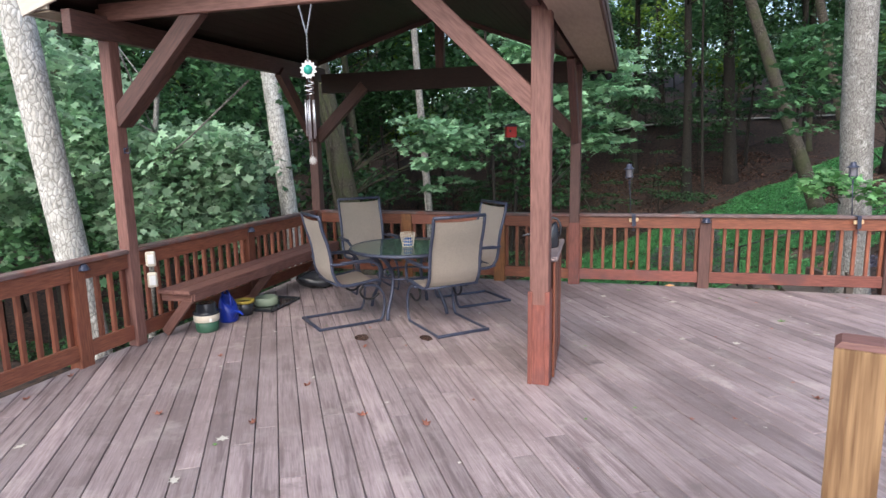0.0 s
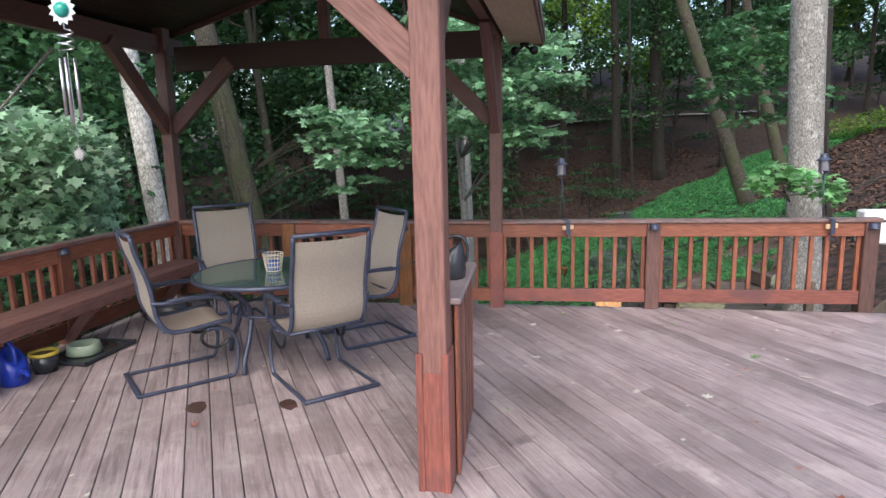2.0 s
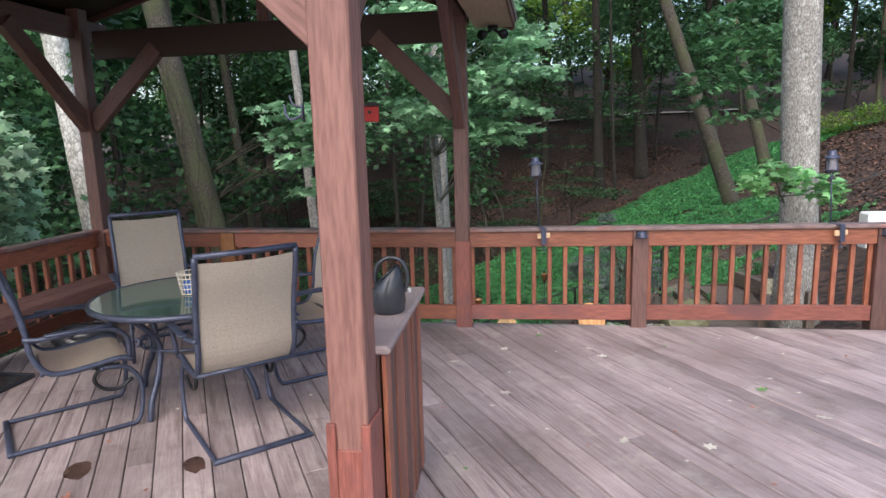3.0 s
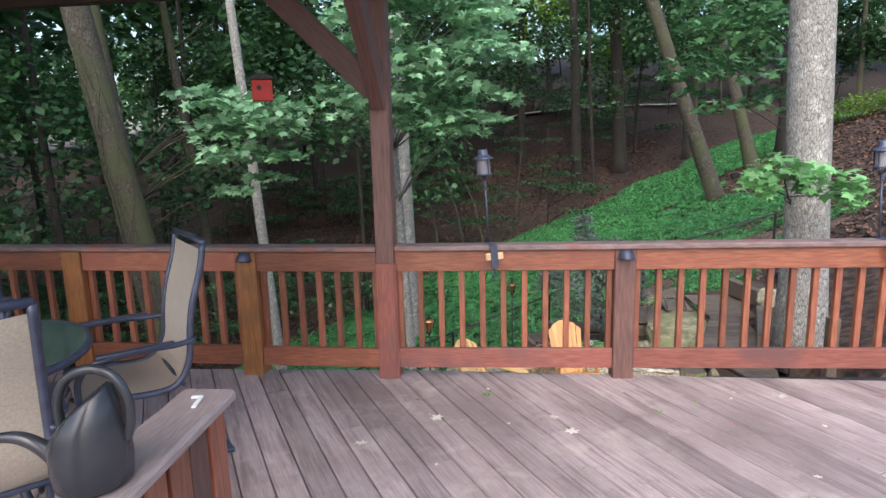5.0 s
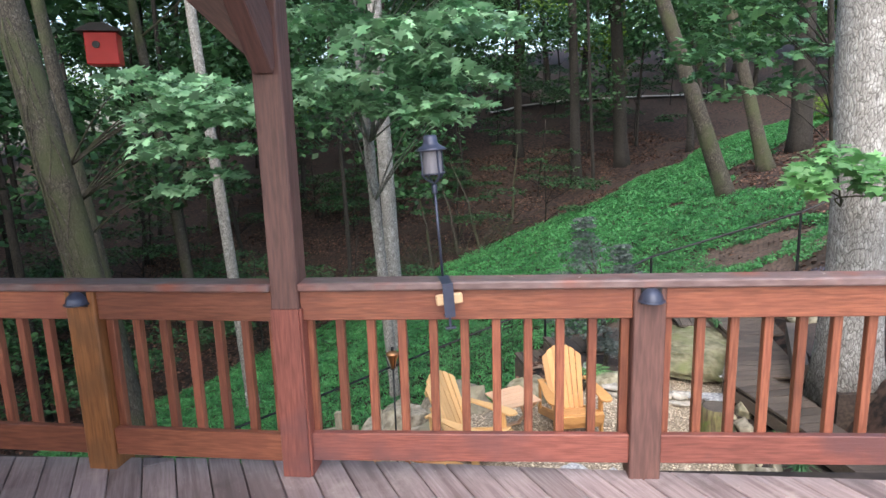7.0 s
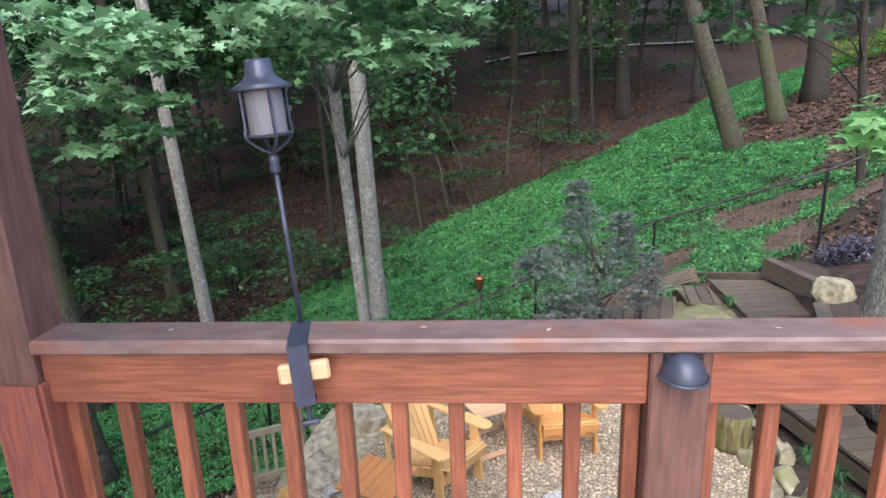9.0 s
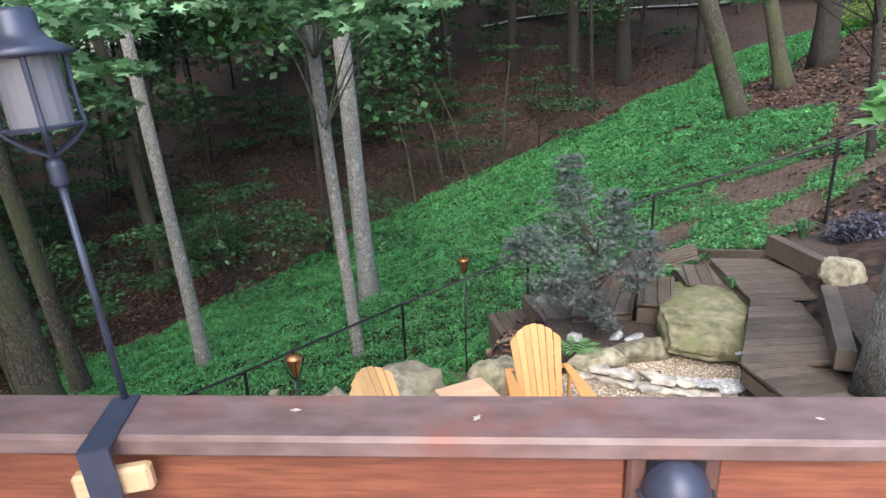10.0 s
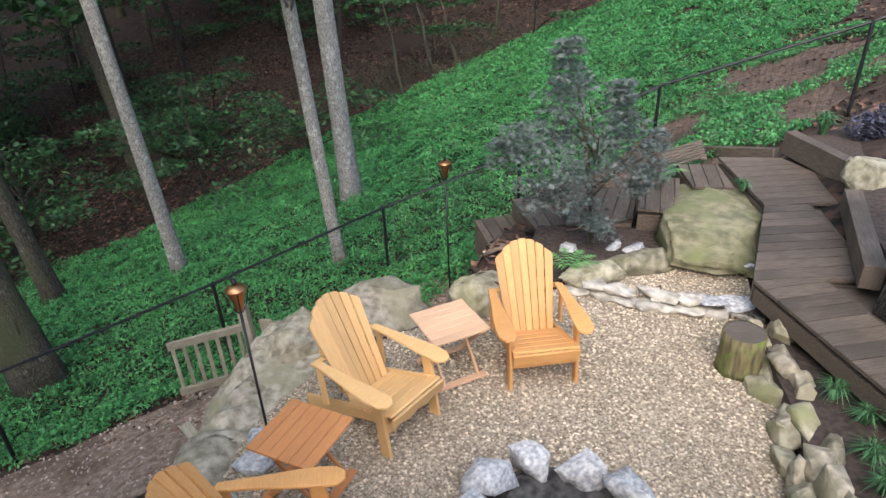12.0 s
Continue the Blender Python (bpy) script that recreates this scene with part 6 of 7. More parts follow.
def stone_walls():
    rnd = random.Random(9)
    wall = thing("stone_wall", pose(4.2, 11.1, PATIO_Z), "low dry wall of rounded lichened fieldstones", "stone wall")
    k = 0
    y = 9.2
    while y < 12.1:
        x = 3.95 + 0.21 * (y - 10.5) if y > 10.5 else 3.95
        for col in range(2):
            s = rnd.uniform(0.25, 0.36)
            stone(x + 0.06 + col * 0.15 + rnd.uniform(-0.03, 0.03), y + rnd.uniform(-0.05, 0.05), PATIO_Z - 0.03 + col * 0.075, (s * 0.62, s * 1.1, rnd.uniform(0.16, 0.26)), rnd.uniform(-30, 30), 40 + k, (STONE, LICHEN, STONE, STONE, LICHEN)[rnd.randrange(5)], "stone", "", tilt=rnd.uniform(-28, 28), parent=wall)
            k += 1
        y += 0.18
    ledge = thing("stone_edging", pose(3.7, 12.6, PATIO_Z), "curved edging of pale flat stones above the gravel", "stone edging")
    for i in range(8):
        f = i / 7
        x, y = 3.05 + 1.32 * f, 12.83 - 0.42 * f - 0.08 * math.sin(f * math.pi)
        for lay in range(2):
            s = rnd.uniform(0.22, 0.32)
            stone(x + rnd.uniform(-0.04, 0.04), y + 0.07 * lay, PATIO_Z - 0.02 + lay * 0.07, (s * 1.15, s * 0.75, 0.10), -18 + rnd.uniform(-15, 15), 90 + i * 2 + lay, (FLAG, FLAG, BLUESTONE)[rnd.randrange(3)], "stone", "", flat=0.3, parent=ledge)
    for i in range(5):
        f = i / 4
        stone(3.18 + 0.92 * f, 12.50 - 0.33 * f, PATIO_Z - 0.05, (0.27, 0.2, 0.075), -20 + rnd.uniform(-20, 20), 120 + i, FLAG, "flagstone", "flat pale stepping stone set in the gravel", "stepping stones", flat=0.2)
    # boulders
    moss = "large mossy boulder beside the patio"
    for i, (x, y, z, size, rz, mt) in enumerate(((4.62, 13.93, -1.84, (1.10, 2.05, 0.44), -27, MOSSROCK), (1.26, 12.58, -2.35, (1.0, 0.8, 0.78), 15, LICHEN), (0.66, 12.12, -2.22, (0.7, 0.8, 0.58), 30, LICHEN), (2.18, 12.62, -1.95, (0.6, 0.45, 0.5), 25, STONE),
                                                 (0.40, 10.74, -2.0, (0.5, 0.6, 0.34), 10, LICHEN), (0.42, 11.5, -2.05, (0.4, 0.5, 0.34), 10, LICHEN), (3.75, 13.22, -1.76, (0.7, 0.3, 0.2), 15, STONE), (3.2, 12.98, -1.76, (0.65, 0.28, 0.2), 20, STONE),
                                                 (5.95, 13.85, -1.2, (0.5, 0.4, 0.3), 20, STONE), (0.76, 10.74, -1.79, (0.34, 0.22, 0.17), 40, BLUESTONE), (0.93, 10.6, -1.78, (0.17, 0.13, 0.1), 10, BLUESTONE), (0.66, 11.0, -1.79, (0.16, 0.13, 0.1), 70, BLUESTONE), (0.66, 10.42, -1.79, (0.2, 0.16, 0.12), 70, BLUESTONE))):
        stone(x, y, z, size, rz, 150 + i, mt, "boulder", moss if i < 8 else "grey boulder at the edge of the bed", "boulders round the patio")
    for i, (x, y) in enumerate(((3.05, 13.52), (3.5, 13.62), (2.75, 13.3), (4.75, 13.35), (4.68, 13.1), (3.72, 13.5))):
        s = 0.2 + 0.05 * (i % 3)
        stone(x, y, PATIO_Z - 0.02, (s, s * 0.8, 0.15), i * 50, 170 + i, BLUESTONE, "rock", "small blue-grey rock by the garden bed", "blue-grey rocks", sub=2)


stone_walls()


def plank_deck(name, outline, z, depth, turn, label, category, width=0.14):
    """A low timber platform: frame and planks cut to the outline."""
    if sum((b[0] - a[0]) * (b[1] + a[1]) for a, b in zip(outline, outline[1:] + outline[:1])) > 0:
        outline = outline[::-1]
    cx, cy = sum(p[0] for p in outline) / len(outline), sum(p[1] for p in outline) / len(outline)
    t = thing(name, pose(cx, cy, z), label, category)
    bm = bmesh.new()
    inner = [(cx + (x - cx) * 0.985, cy + (y - cy) * 0.985) for x, y in outline]
    prism(bm, inner, -depth, -0.07, Matrix.Translation((-cx, -cy, 0)))
    part("frame", bm, OLDW, t)
    ux, uy = math.cos(radians(turn)), math.sin(radians(turn))
    for k in range(-40, 40):
        o = k * (width + 0.010)
        loop = [(cx + ux * l - uy * q, cy + uy * l + ux * q) for l, q in ((-5, o), (5, o), (5, o + width), (-5, o + width))]
        loop = clip(loop, outline)
        if len(loop) < 3:
            continue
        mx, my = sum(p[0] for p in loop) / len(loop), sum(p[1] for p in loop) / len(loop)
        m = pose(mx, my, z, 0, 0, turn)
        inv = pose(mx, my, 0, 0, 0, turn).inverted()
        bm = bmesh.new()
        prism(bm, [tuple((inv @ Vector((x, y, 0))).to_2d()) for x, y in loop], -0.03, 0.0)
        put("plank", mesh_of("plank", bm), OLDW, t, m)
    return t


def boardwalk():
    plank_deck("boardwalk", [(4.34, 12.3), (4.99, 13.75), (5.79, 13.75), (5.34, 12.78), (5.3, 12.3)], -1.31, 0.2, 5, "weathered grey timber boardwalk beside the patio", "boardwalk")
    plank_deck("boardwalk", [(4.99, 13.756), (5.0, 15.12), (5.70, 15.06), (5.98, 14.18), (5.79, 13.756)], -1.31, 0.2, 5, "weathered grey timber boardwalk leading to the garden steps", "boardwalk")
    plank_deck("boardwalk", [(4.345, 12.296), (5.296, 12.296), (5.02, 11.5), (5.2, 10.4), (4.78, 10.35)], -1.312, 0.2, 12, "weathered brown timber landing below the deck", "boardwalk")
    label = "low weathered timber step with grey planks"
    for pts, z, turn in (([(3.83, 14.0), (4.22, 13.9), (4.49, 14.83), (4.09, 14.88)], -1.45, 75), ([(4.5, 14.4), (4.93, 14.35), (4.98, 15.05), (4.52, 15.1)], -1.38, 80), ([(3.08, 13.95), (3.81, 14.1), (4.05, 14.9), (3.25, 14.95)], -1.60, 72),
                         ([(2.80, 14.1), (3.07, 14.0), (3.24, 14.97), (2.56, 14.99)], -1.75, 100), ([(2.41, 13.65), (2.78, 14.12), (2.54, 14.97), (2.1, 14.8)], -1.95, 105)):
        tagged(plank_deck("garden_step", pts, z, 0.42, turn, label, "step"), group="garden steps")
    w = lambda a, b, wd, h, lab: bar("timber", a, b, wd, h, OLDW, thing("garden_timber", Matrix.Translation(a), lab, "timber", "garden edging timbers"))
    w((5.80, 15.2, -1.16), (6.0, 14.05, -1.16), 0.14, 0.26, "weathered edging timber beside the boardwalk")
    w((5.68, 13.55, -1.18), (5.10, 12.1, -1.18), 0.15, 0.2, "weathered edging timber beside the boardwalk")
    w((5.2, 16.6, -1.75), (5.75, 15.3, -1.35), 0.12, 0.14, "weathered edging timber on the bank")
    g = thing("wooden_grate", pose(4.75, 15.75, -1.7), "slatted wooden grate lying on the bank", "grate")
    for k in range(6):
        bar("slat", (4.45 + 0.02 * k, 15.4 + k * 0.11, -1.55), (5.0 + 0.02 * k, 15.5 + k * 0.11, -1.42), 0.05, 0.02, OLDW, g)
    for x in (0, 0.5):
        bar("rail", (4.45 + x, 15.35 + x * 0.18, -1.57 + x * 0.24), (4.58 + x, 16.0 + x * 0.18, -1.57 + x * 0.24), 0.07, 0.03, OLDW, g)
    # timber stair stringers beneath the end of the railing
    s = thing("deck_stair", pose(5.2, 8.9, -1.7), "dark timber stair stringers below the deck edge", "stair")
    for y in (8.7, 9.5):
        bar("stringer", (5.9, y, 0.0), (4.15, y + 0.1, -1.55), 0.045, 0.26, OLDW, s)
    for k in range(5):
        x, z = 5.6 - k * 0.3, -0.25 - k * 0.265
        bar("tread", (x, 8.7, z), (x, 9.55, z), 0.28, 0.038, OLDW, s)
    for x in (4.55, 5.5):
        bar("stair_post", (x, 9.55, -1.7), (x, 9.55, -0.05), 0.09, 0.09, OLDW, s, up=(0, 1, 0))


boardwalk()


def torch(x, y, z, top):
    t = thing("garden_torch", pose(x, y, z), "copper oil torch on a thin black pole", "torch", "garden torches")
    h = top - z
    bm = bmesh.new()
    tube(bm, [(0, 0, -0.15), (0, 0, h - 0.17)], 0.009, 8)
    part("pole", bm, BLACK, t, smooth=True)
    bm = bmesh.new()
    lathe(bm, [(0.0, h - 0.17), (0.02, h - 0.17), (0.035, h - 0.10), (0.058, h - 0.035), (0.062, h - 0.03), (0.06, h - 0.025), (0.03, h - 0.005), (0.0, h)], 20)
    part("cone", bm, COPPER, t, "copper cone", smooth=True)
    bm = bmesh.new()
    lathe(bm, [(0.0, h), (0.014, h), (0.014, h + 0.035), (0.0, h + 0.04)], 10)
    part("wick", bm, BLACK, t, smooth=True)
    bm = bmesh.new()
    for k in range(4):
        a = k * math.pi / 2 + 0.5
        tube(bm, smooth_path([(0.01 * math.cos(a), 0.01 * math.sin(a), h - 0.19), (0.045 * math.cos(a), 0.045 * math.sin(a), h - 0.13), (0.068 * math.cos(a), 0.068 * math.sin(a), h - 0.04), (0.085 * math.cos(a), 0.085 * math.sin(a), h - 0.03)], 3), 0.004, 5)
    part("cage", bm, BLACK, t)


torch(1.86, 13.34, -2.2, -0.64)
torch(0.81, 10.86, -2.0, -0.45)


def fence():
    corners = [(-7.2, 9.6), (-3.08, 12.75), (0.77, 16.06), (4.70, 16.84), (6.97, 16.19), (11.5, 15.6), (16, 16.5)]
    f = thing("wire_fence", pose(0.77, 16.06, -3.64), "black metal wire mesh fence along the green bank", "fence")
    H = 1.18
    for (ax, ay), (bx, by) in zip(corners, corners[1:]):
        ln = math.hypot(bx - ax, by - ay)
        n = max(1, round(ln / 2.6))
        pts = [(ax + (bx - ax) * k / n, ay + (by - ay) * k / n) for k in range(n + 1)]
        for x, y in pts[:-1]:
            g = land(x, y)
            bm = bmesh.new()
            tube(bm, [(0, 0, -0.2), (0, 0, H + 0.02)], 0.024, 8)
            part("fence_post", bm, BLACK, f, m=Matrix.Translation((x, y, g)))
        for (x0, y0), (x1, y1) in zip(pts, pts[1:]):
            bm = bmesh.new()
            tube(bm, [(x0, y0, land(x0, y0) + H), (x1, y1, land(x1, y1) + H)], 0.019, 8)
            part("top_rail", bm, BLACK, f, m=Matrix())
            if (x0 + x1) / 2 > 9:
                continue
            bm = bmesh.new()
            seg = math.hypot(x1 - x0, y1 - y0)
            m = int(seg / 0.075)
            for k in range(m + 1):
                t = k / m
                x, y = x0 + (x1 - x0) * t, y0 + (y1 - y0) * t
                z = land(x0, y0) + (land(x1, y1) - land(x0, y0)) * t
                tube(bm, [(x, y, z), (x, y, z + H)], 0.0016, 3, cap=False)
            for j in range(11):
                z = 0.04 + j * 0.11
                tube(bm, [(x0, y0, land(x0, y0) + z), (x1, y1, land(x1, y1) + z)], 0.0016, 3, cap=False)
            part("wire_mesh", bm, BLACK, f, m=Matrix())


fence()


def garden_gate():
    g = thing("garden_gate", pose(-0.8, 13.3, -3.4), "silvered wooden picket gate standing open", "gate")
    a, b = Vector((-1.18, 13.15, -2.62)), Vector((-0.48, 13.52, -2.62))
    for z in (0, -0.62):
        bar("rail", a + Vector((0, 0, z)), b + Vector((0, 0, z)), 0.045, 0.09, SILVERW, g)
    for k in range(7):
        p = a + (b - a) * (0.06 + k * 0.145)
        bar("picket", p + Vector((0, 0, -0.62)), p, 0.04, 0.02, SILVERW, g, up=(-0.5, 0.86, 0))
    p = thing("gate_post", pose(-0.42, 13.56, -3.4), "silvered wooden gate post", "post", "gate posts")
    bar("post", (-0.42, 13.56, -3.45), (-0.46, 13.58, -2.38), 0.10, 0.10, SILVERW, p, up=(0, 1, 0))
    bar("board", (-0.26, 13.66, -3.4), (-0.27, 13.67, -2.62), 0.14, 0.03, SILVERW, p, up=(0, 1, 0))
    r = thing("handrail", pose(-0.2, 12.5, -3.2), "sloping silvered picket handrail beside the boulders", "railing")
    a, b = Vector((-0.24, 13.2, -2.72)), Vector((0.0, 11.15, -2.30))
    bar("top_rail", a, b, 0.05, 0.09, SILVERW, r)
    bar("bottom_rail", a - Vector((0, 0, 0.45)), b - Vector((0, 0, 0.45)), 0.045, 0.07, SILVERW, r)
    for k in range(13):
        q = a + (b - a) * (k + 0.5) / 13
        bar("picket", q - Vector((0, 0, 0.5)), q, 0.05, 0.02, SILVERW, r, up=(1, 0, 0))
    bar("loose_board", (-0.25, 11.65, -2.27), (0.1, 11.3, -2.26), 0.09, 0.025, SILVERW, r)


garden_gate()


# ---- plants of the garden ----
def japanese_maple():
    base = Matrix.Translation((3.28, 13.62, -1.72))
    t = thing("japanese_maple", base, "small purple-grey japanese maple beside the patio", "tree")
    bm = bmesh.new()
    tube(bm, smooth_path([(0, 0, -0.1), (0.02, 0, 0.3), (-0.03, 0.02, 0.6), (-0.1, 0, 1.1), (-0.22, 0, 1.7)], 3), np.linspace(0.04, 0.012, 13), 8)
    put("trunk", mesh_of("trunk", bm, True), BARK, t, base)
    rnd = random.Random(14)
    for k in range(9):
        bm = bmesh.new()
        a = rnd.uniform(0, 6.28)
        z = rnd.uniform(0.4, 1.2)
        tube(bm, smooth_path([(0, 0, z), (0.3 * math.cos(a), 0.2 * math.sin(a), z + 0.2), (0.6 * math.cos(a), 0.4 * math.sin(a), z + 0.4)], 3), [0.014, 0.012, 0.011, 0.01, 0.008, 0.006, 0.004], 5)
        put("branch", mesh_of("branch", bm, True), BARK, t, base)
    cl = [(-0.3, 0, 2.05, 0.15), (-0.28, 0, 1.85, 0.2), (-0.25, 0, 1.6, 0.28), (-0.3, 0.05, 1.35, 0.34), (0.18, 0, 1.6, 0.14), (0.2, 0, 1.5, 0.16), (0.25, 0, 1.25, 0.27), (-0.7, 0, 1.2, 0.25), (-0.85, 0.1, 1.05, 0.2), (-0.55, 0, 0.95, 0.33), (0.1, -0.1, 1.0, 0.36), (0.45, 0, 1.0, 0.24), (-0.3, -0.15, 0.85, 0.36), (0.42, 0, 0.72, 0.2), (-0.1, -0.1, 0.62, 0.3), (-0.5, 0, 0.62, 0.26), (0.05, -0.15, 0.4, 0.2), (-0.15, 0, 1.1, 0.35), (0.55, 0.05, 1.15, 0.14)]
    pts = layer_points([(x + rnd.uniform(-0.5, 0.5) * r, y + rnd.uniform(-0.6, 0.6) * r, z + rnd.uniform(-0.75, 0.75) * r, r * 0.6) for x, y, z, r in cl for _ in range(13)], 34)
    me = leaf_mesh("crown", pts, 0.062, PURPLE, "star", 0.45, 0.6)
    put("crown", me, None, t, base)


japanese_maple()


def tuft(name, x, y, z, n, length, m, label, category, group="", spread=0.5, width=0.012):
    """A clump of narrow arching blades."""
    t = thing(name, pose(x, y, z), label, category, group)
    rnd = random.Random(int(x * 100 + y * 10))
    bm = bmesh.new()
    for _ in range(n):
        a = rnd.uniform(0, 6.28)
        ln = length * rnd.uniform(0.6, 1.1)
        o = rnd.uniform(0.2, 1.0) * spread
        d = Vector((math.cos(a), math.sin(a), 0))
        s = Vector((-d.y, d.x, 0)) * width / 2
        pts = [d * 0.02, d * ln * o * 0.4 + Vector((0, 0, ln * 0.6)), d * ln * o + Vector((0, 0, ln * (0.75 - 0.45 * o)))]
        v = [bm.verts.new(pts[0] - s), bm.verts.new(pts[0] + s), bm.verts.new(pts[1] + s), bm.verts.new(pts[1] - s), bm.verts.new(pts[2])]
        bm.faces.new((v[0], v[1], v[2], v[3]))
        bm.faces.new((v[3], v[2], v[4]))
    part("foliage", bm, m, t)


def fern(x, y, z, r, m):
    t = thing("fern", pose(x, y, z), "bright green fern in the bank", "fern", "ferns")
    rnd = random.Random(int(x * 77 + y * 31))
    bm = bmesh.new()
    for k in range(7):
        a = rnd.uniform(0, 6.28)
        d = Vector((math.cos(a), math.sin(a), 0))
        s = Vector((-d.y, d.x, 0))
        for i in range(9):
            f = (i + 1) / 10
            p = d * r * f + Vector((0, 0, r * (0.9 * f - 0.75 * f * f) + 0.05))
            wd = r * 0.22 * math.sin(math.pi * (0.15 + 0.85 * f))
            for sg in (-1, 1):
                v = [bm.verts.new(p - d * 0.012), bm.verts.new(p + d * 0.02), bm.verts.new(p + s * sg * wd + d * 0.05 - Vector((0, 0, wd * 0.25)))]
                bm.faces.new(v)
    part("fronds", bm, m, t)


def build_plants():
    for x, y, z in ((4.51, 11.25, -1.6), (4.58, 11.01, -1.6), (4.45, 10.70, -1.6), (4.40, 10.48, -1.6), (4.55, 9.9, -1.6), (4.85, 9.5, -1.6)):
        tuft("grass_tuft", x, y, z, 120, 0.22, LEAF, "low dark green tuft of grass-like leaves in mulch", "plant", "tufts in the mulch bed", 0.9, 0.008)
    tuft("grass_tuft", 6.25, 15.35, -1.15, 110, 0.42, LEAF, "pale green day lily clump in mulch", "plant", "tufts in the mulch bed", 0.7, 0.02)
    tuft("grass_tuft", 4.95, 14.2, -1.35, 60, 0.2, LEAF, "small green tuft beside the boulder", "plant", "tufts in the mulch bed", 0.9)
    base = Matrix.Translation((6.85, 15.05, -1.15))
    t = thing("purple_shrub", base, "low rounded purple-blue shrub in the mulch", "shrub")
    bm = bmesh.new()
    tube(bm, [(0, 0, -0.05), (0, 0, 0.25)], 0.02, 6)
    put("stem", mesh_of("stem", bm), BARK_DARK, t, base)
    put("foliage", leaf_mesh("foliage", blob_points([(0, 0, 0.22, 0.33), (0.25, 0.1, 0.2, 0.28), (-0.2, 0.1, 0.15, 0.25)], 900), 0.045, mat("plum_leaf", (0.035, 0.035, 0.06), (0.09, 0.09, 0.13), 5, rough=0.6, vary=0.3, island=True)), None, t, base)
    for x, y in ((2.0, 20.8), (2.6, 20.1), (1.2, 18.9), (3.3, 19.6), (3.8, 20.6), (1.7, 19.8)):
        fern(x, y, land(x, y) + 0.1, 0.62, LEAF_BRIGHT)
    fern(2.98, 12.95, -1.62, 0.3, LEAF_BRIGHT)
    fern(4.2, 14.6, -1.38, 0.3, LEAF_BRIGHT)
    # red flowers at the foot of the deck
    for x, y in ((3.35, 8.75), (3.65, 8.8), (2.2, 8.72), (1.55, 8.75)):
        base = Matrix.Translation((x, y, PATIO_Z + 0.0))
        t = thing("flower_plant", base, "low plant with orange-red flowers by the deck", "plant", "flowers by the deck")
        put("leaves", leaf_mesh("leaves", blob_points([(0, 0, 0.14, 0.2)], 260), 0.06, COVER), None, t, base)
        put("flowers", leaf_mesh("flowers", blob_points([(0, 0, 0.2, 0.17)], 40), 0.05, mat("orange_petal", (0.55, 0.06, 0.02), (0.7, 0.14, 0.03), 9, vary=0.2, island=True)), None, t, base)
    # green ground cover on the bank
    rng = np.random.default_rng(12)
    pts, low = [], []
    tries = rng.uniform((-10, -3.2), (24, 12), size=(420000, 2))
    for s, d in tries:
        x, y = A0.x + s * ALONG.x + d * OUT.x, A0.y + s * ALONG.y + d * OUT.y
        edge = min(10.6, 7.0 + (s + 5) * 0.44) + 0.9 * noise.noise((x * 0.45, y * 0.45, 1.0))
        inner = -1.75 + 0.5 * noise.noise((x * 0.8, y * 0.8, 4.0)) if s < 2.2 else 0.15 + 0.5 * noise.noise((x * 0.8, y * 0.8, 4.0))
        if s < -2.0:
            inner = -0.9 + 0.3 * noise.noise((x, y, 4.0))
        if d > edge:
            continue
        if d < inner:
            # patches inside the fence on the far bank
            if not (s > 3.2 and d > -3.0 and noise.noise((x * 0.75, y * 0.75, 9.0)) > 0.02 and (x > 6.1 or y > 15.9)):
                continue
        if s > 9.3 and d < 5 and noise.noise((x * 0.5, y * 0.5, 2.0)) + 0.16 * (s - 10) - 0.1 * d > 0.05:
            continue
        if y < 15.2 and 2.0 < x < 5.3:
            continue
        pts.append((x, y))
    pts = np.array(pts)
    near = pts[pts[:, 1] < 24]
    far = pts[pts[:, 1] >= 24]
    for nm, p, sz, rep in (("ground_cover", near, 0.07, 2), ("ground_cover", far, 0.10, 1)):
        q = np.repeat(p, rep, axis=0) + rng.normal(size=(len(p) * rep, 2)) * 0.05
        z = np.array([land(a, b) + 0.06 + 0.10 * noise.noise((a * 2.1, b * 2.1, 0)) + 0.07 * noise.noise((a * 5.3, b * 5.3, 2)) for a, b in q]) + rng.uniform(-0.02, 0.09, len(q))
        ob = put(nm, leaf_mesh(nm, np.column_stack((q, z)), sz, COVER, "kite", 0.35), None)
        tagged(ob, "dense low green ground cover on the bank", "ground cover", kind="stuff")
    # leaf litter on the wood's floor
    q = np.column_stack((rng.uniform(-14, 20, 90000), rng.uniform(11, 42, 90000)))
    keep = []
    for a, b in q:
        s, d = bank(a, b)
        if (d > 6.0) or (s > 8) or (s > 3 and d < 0.5 and b > 15.3) or (d < -0.2 and s < 1 and b > 12.6):
            keep.append((a, b, land(a, b) + 0.015))
    ob = put("leaf_litter", leaf_mesh("leaf_litter", np.array(keep), 0.13, LITTER, "quad", 0.7), None)
    tagged(ob, "dry brown fallen leaves on the wood's floor", "leaf litter", kind="stuff")
    # dead branches
    rnd = random.Random(31)
    for i in range(14):
        s, d = rnd.uniform(-3, 12), rnd.uniform(10.5, 13)
        x, y = A0.x + s * ALONG.x + d * OUT.x, A0.y + s * ALONG.y + d * OUT.y
        bm = bmesh.new()
        a = rnd.uniform(0, 6.28)
        ln = rnd.uniform(1.0, 2.6)
        pts3 = [(math.cos(a) * ln * k / 5 + rnd.uniform(-0.06, 0.06), math.sin(a) * ln * k / 5 + rnd.uniform(-0.06, 0.06), 0.06 + 0.25 * k / 5 * rnd.random()) for k in range(6)]
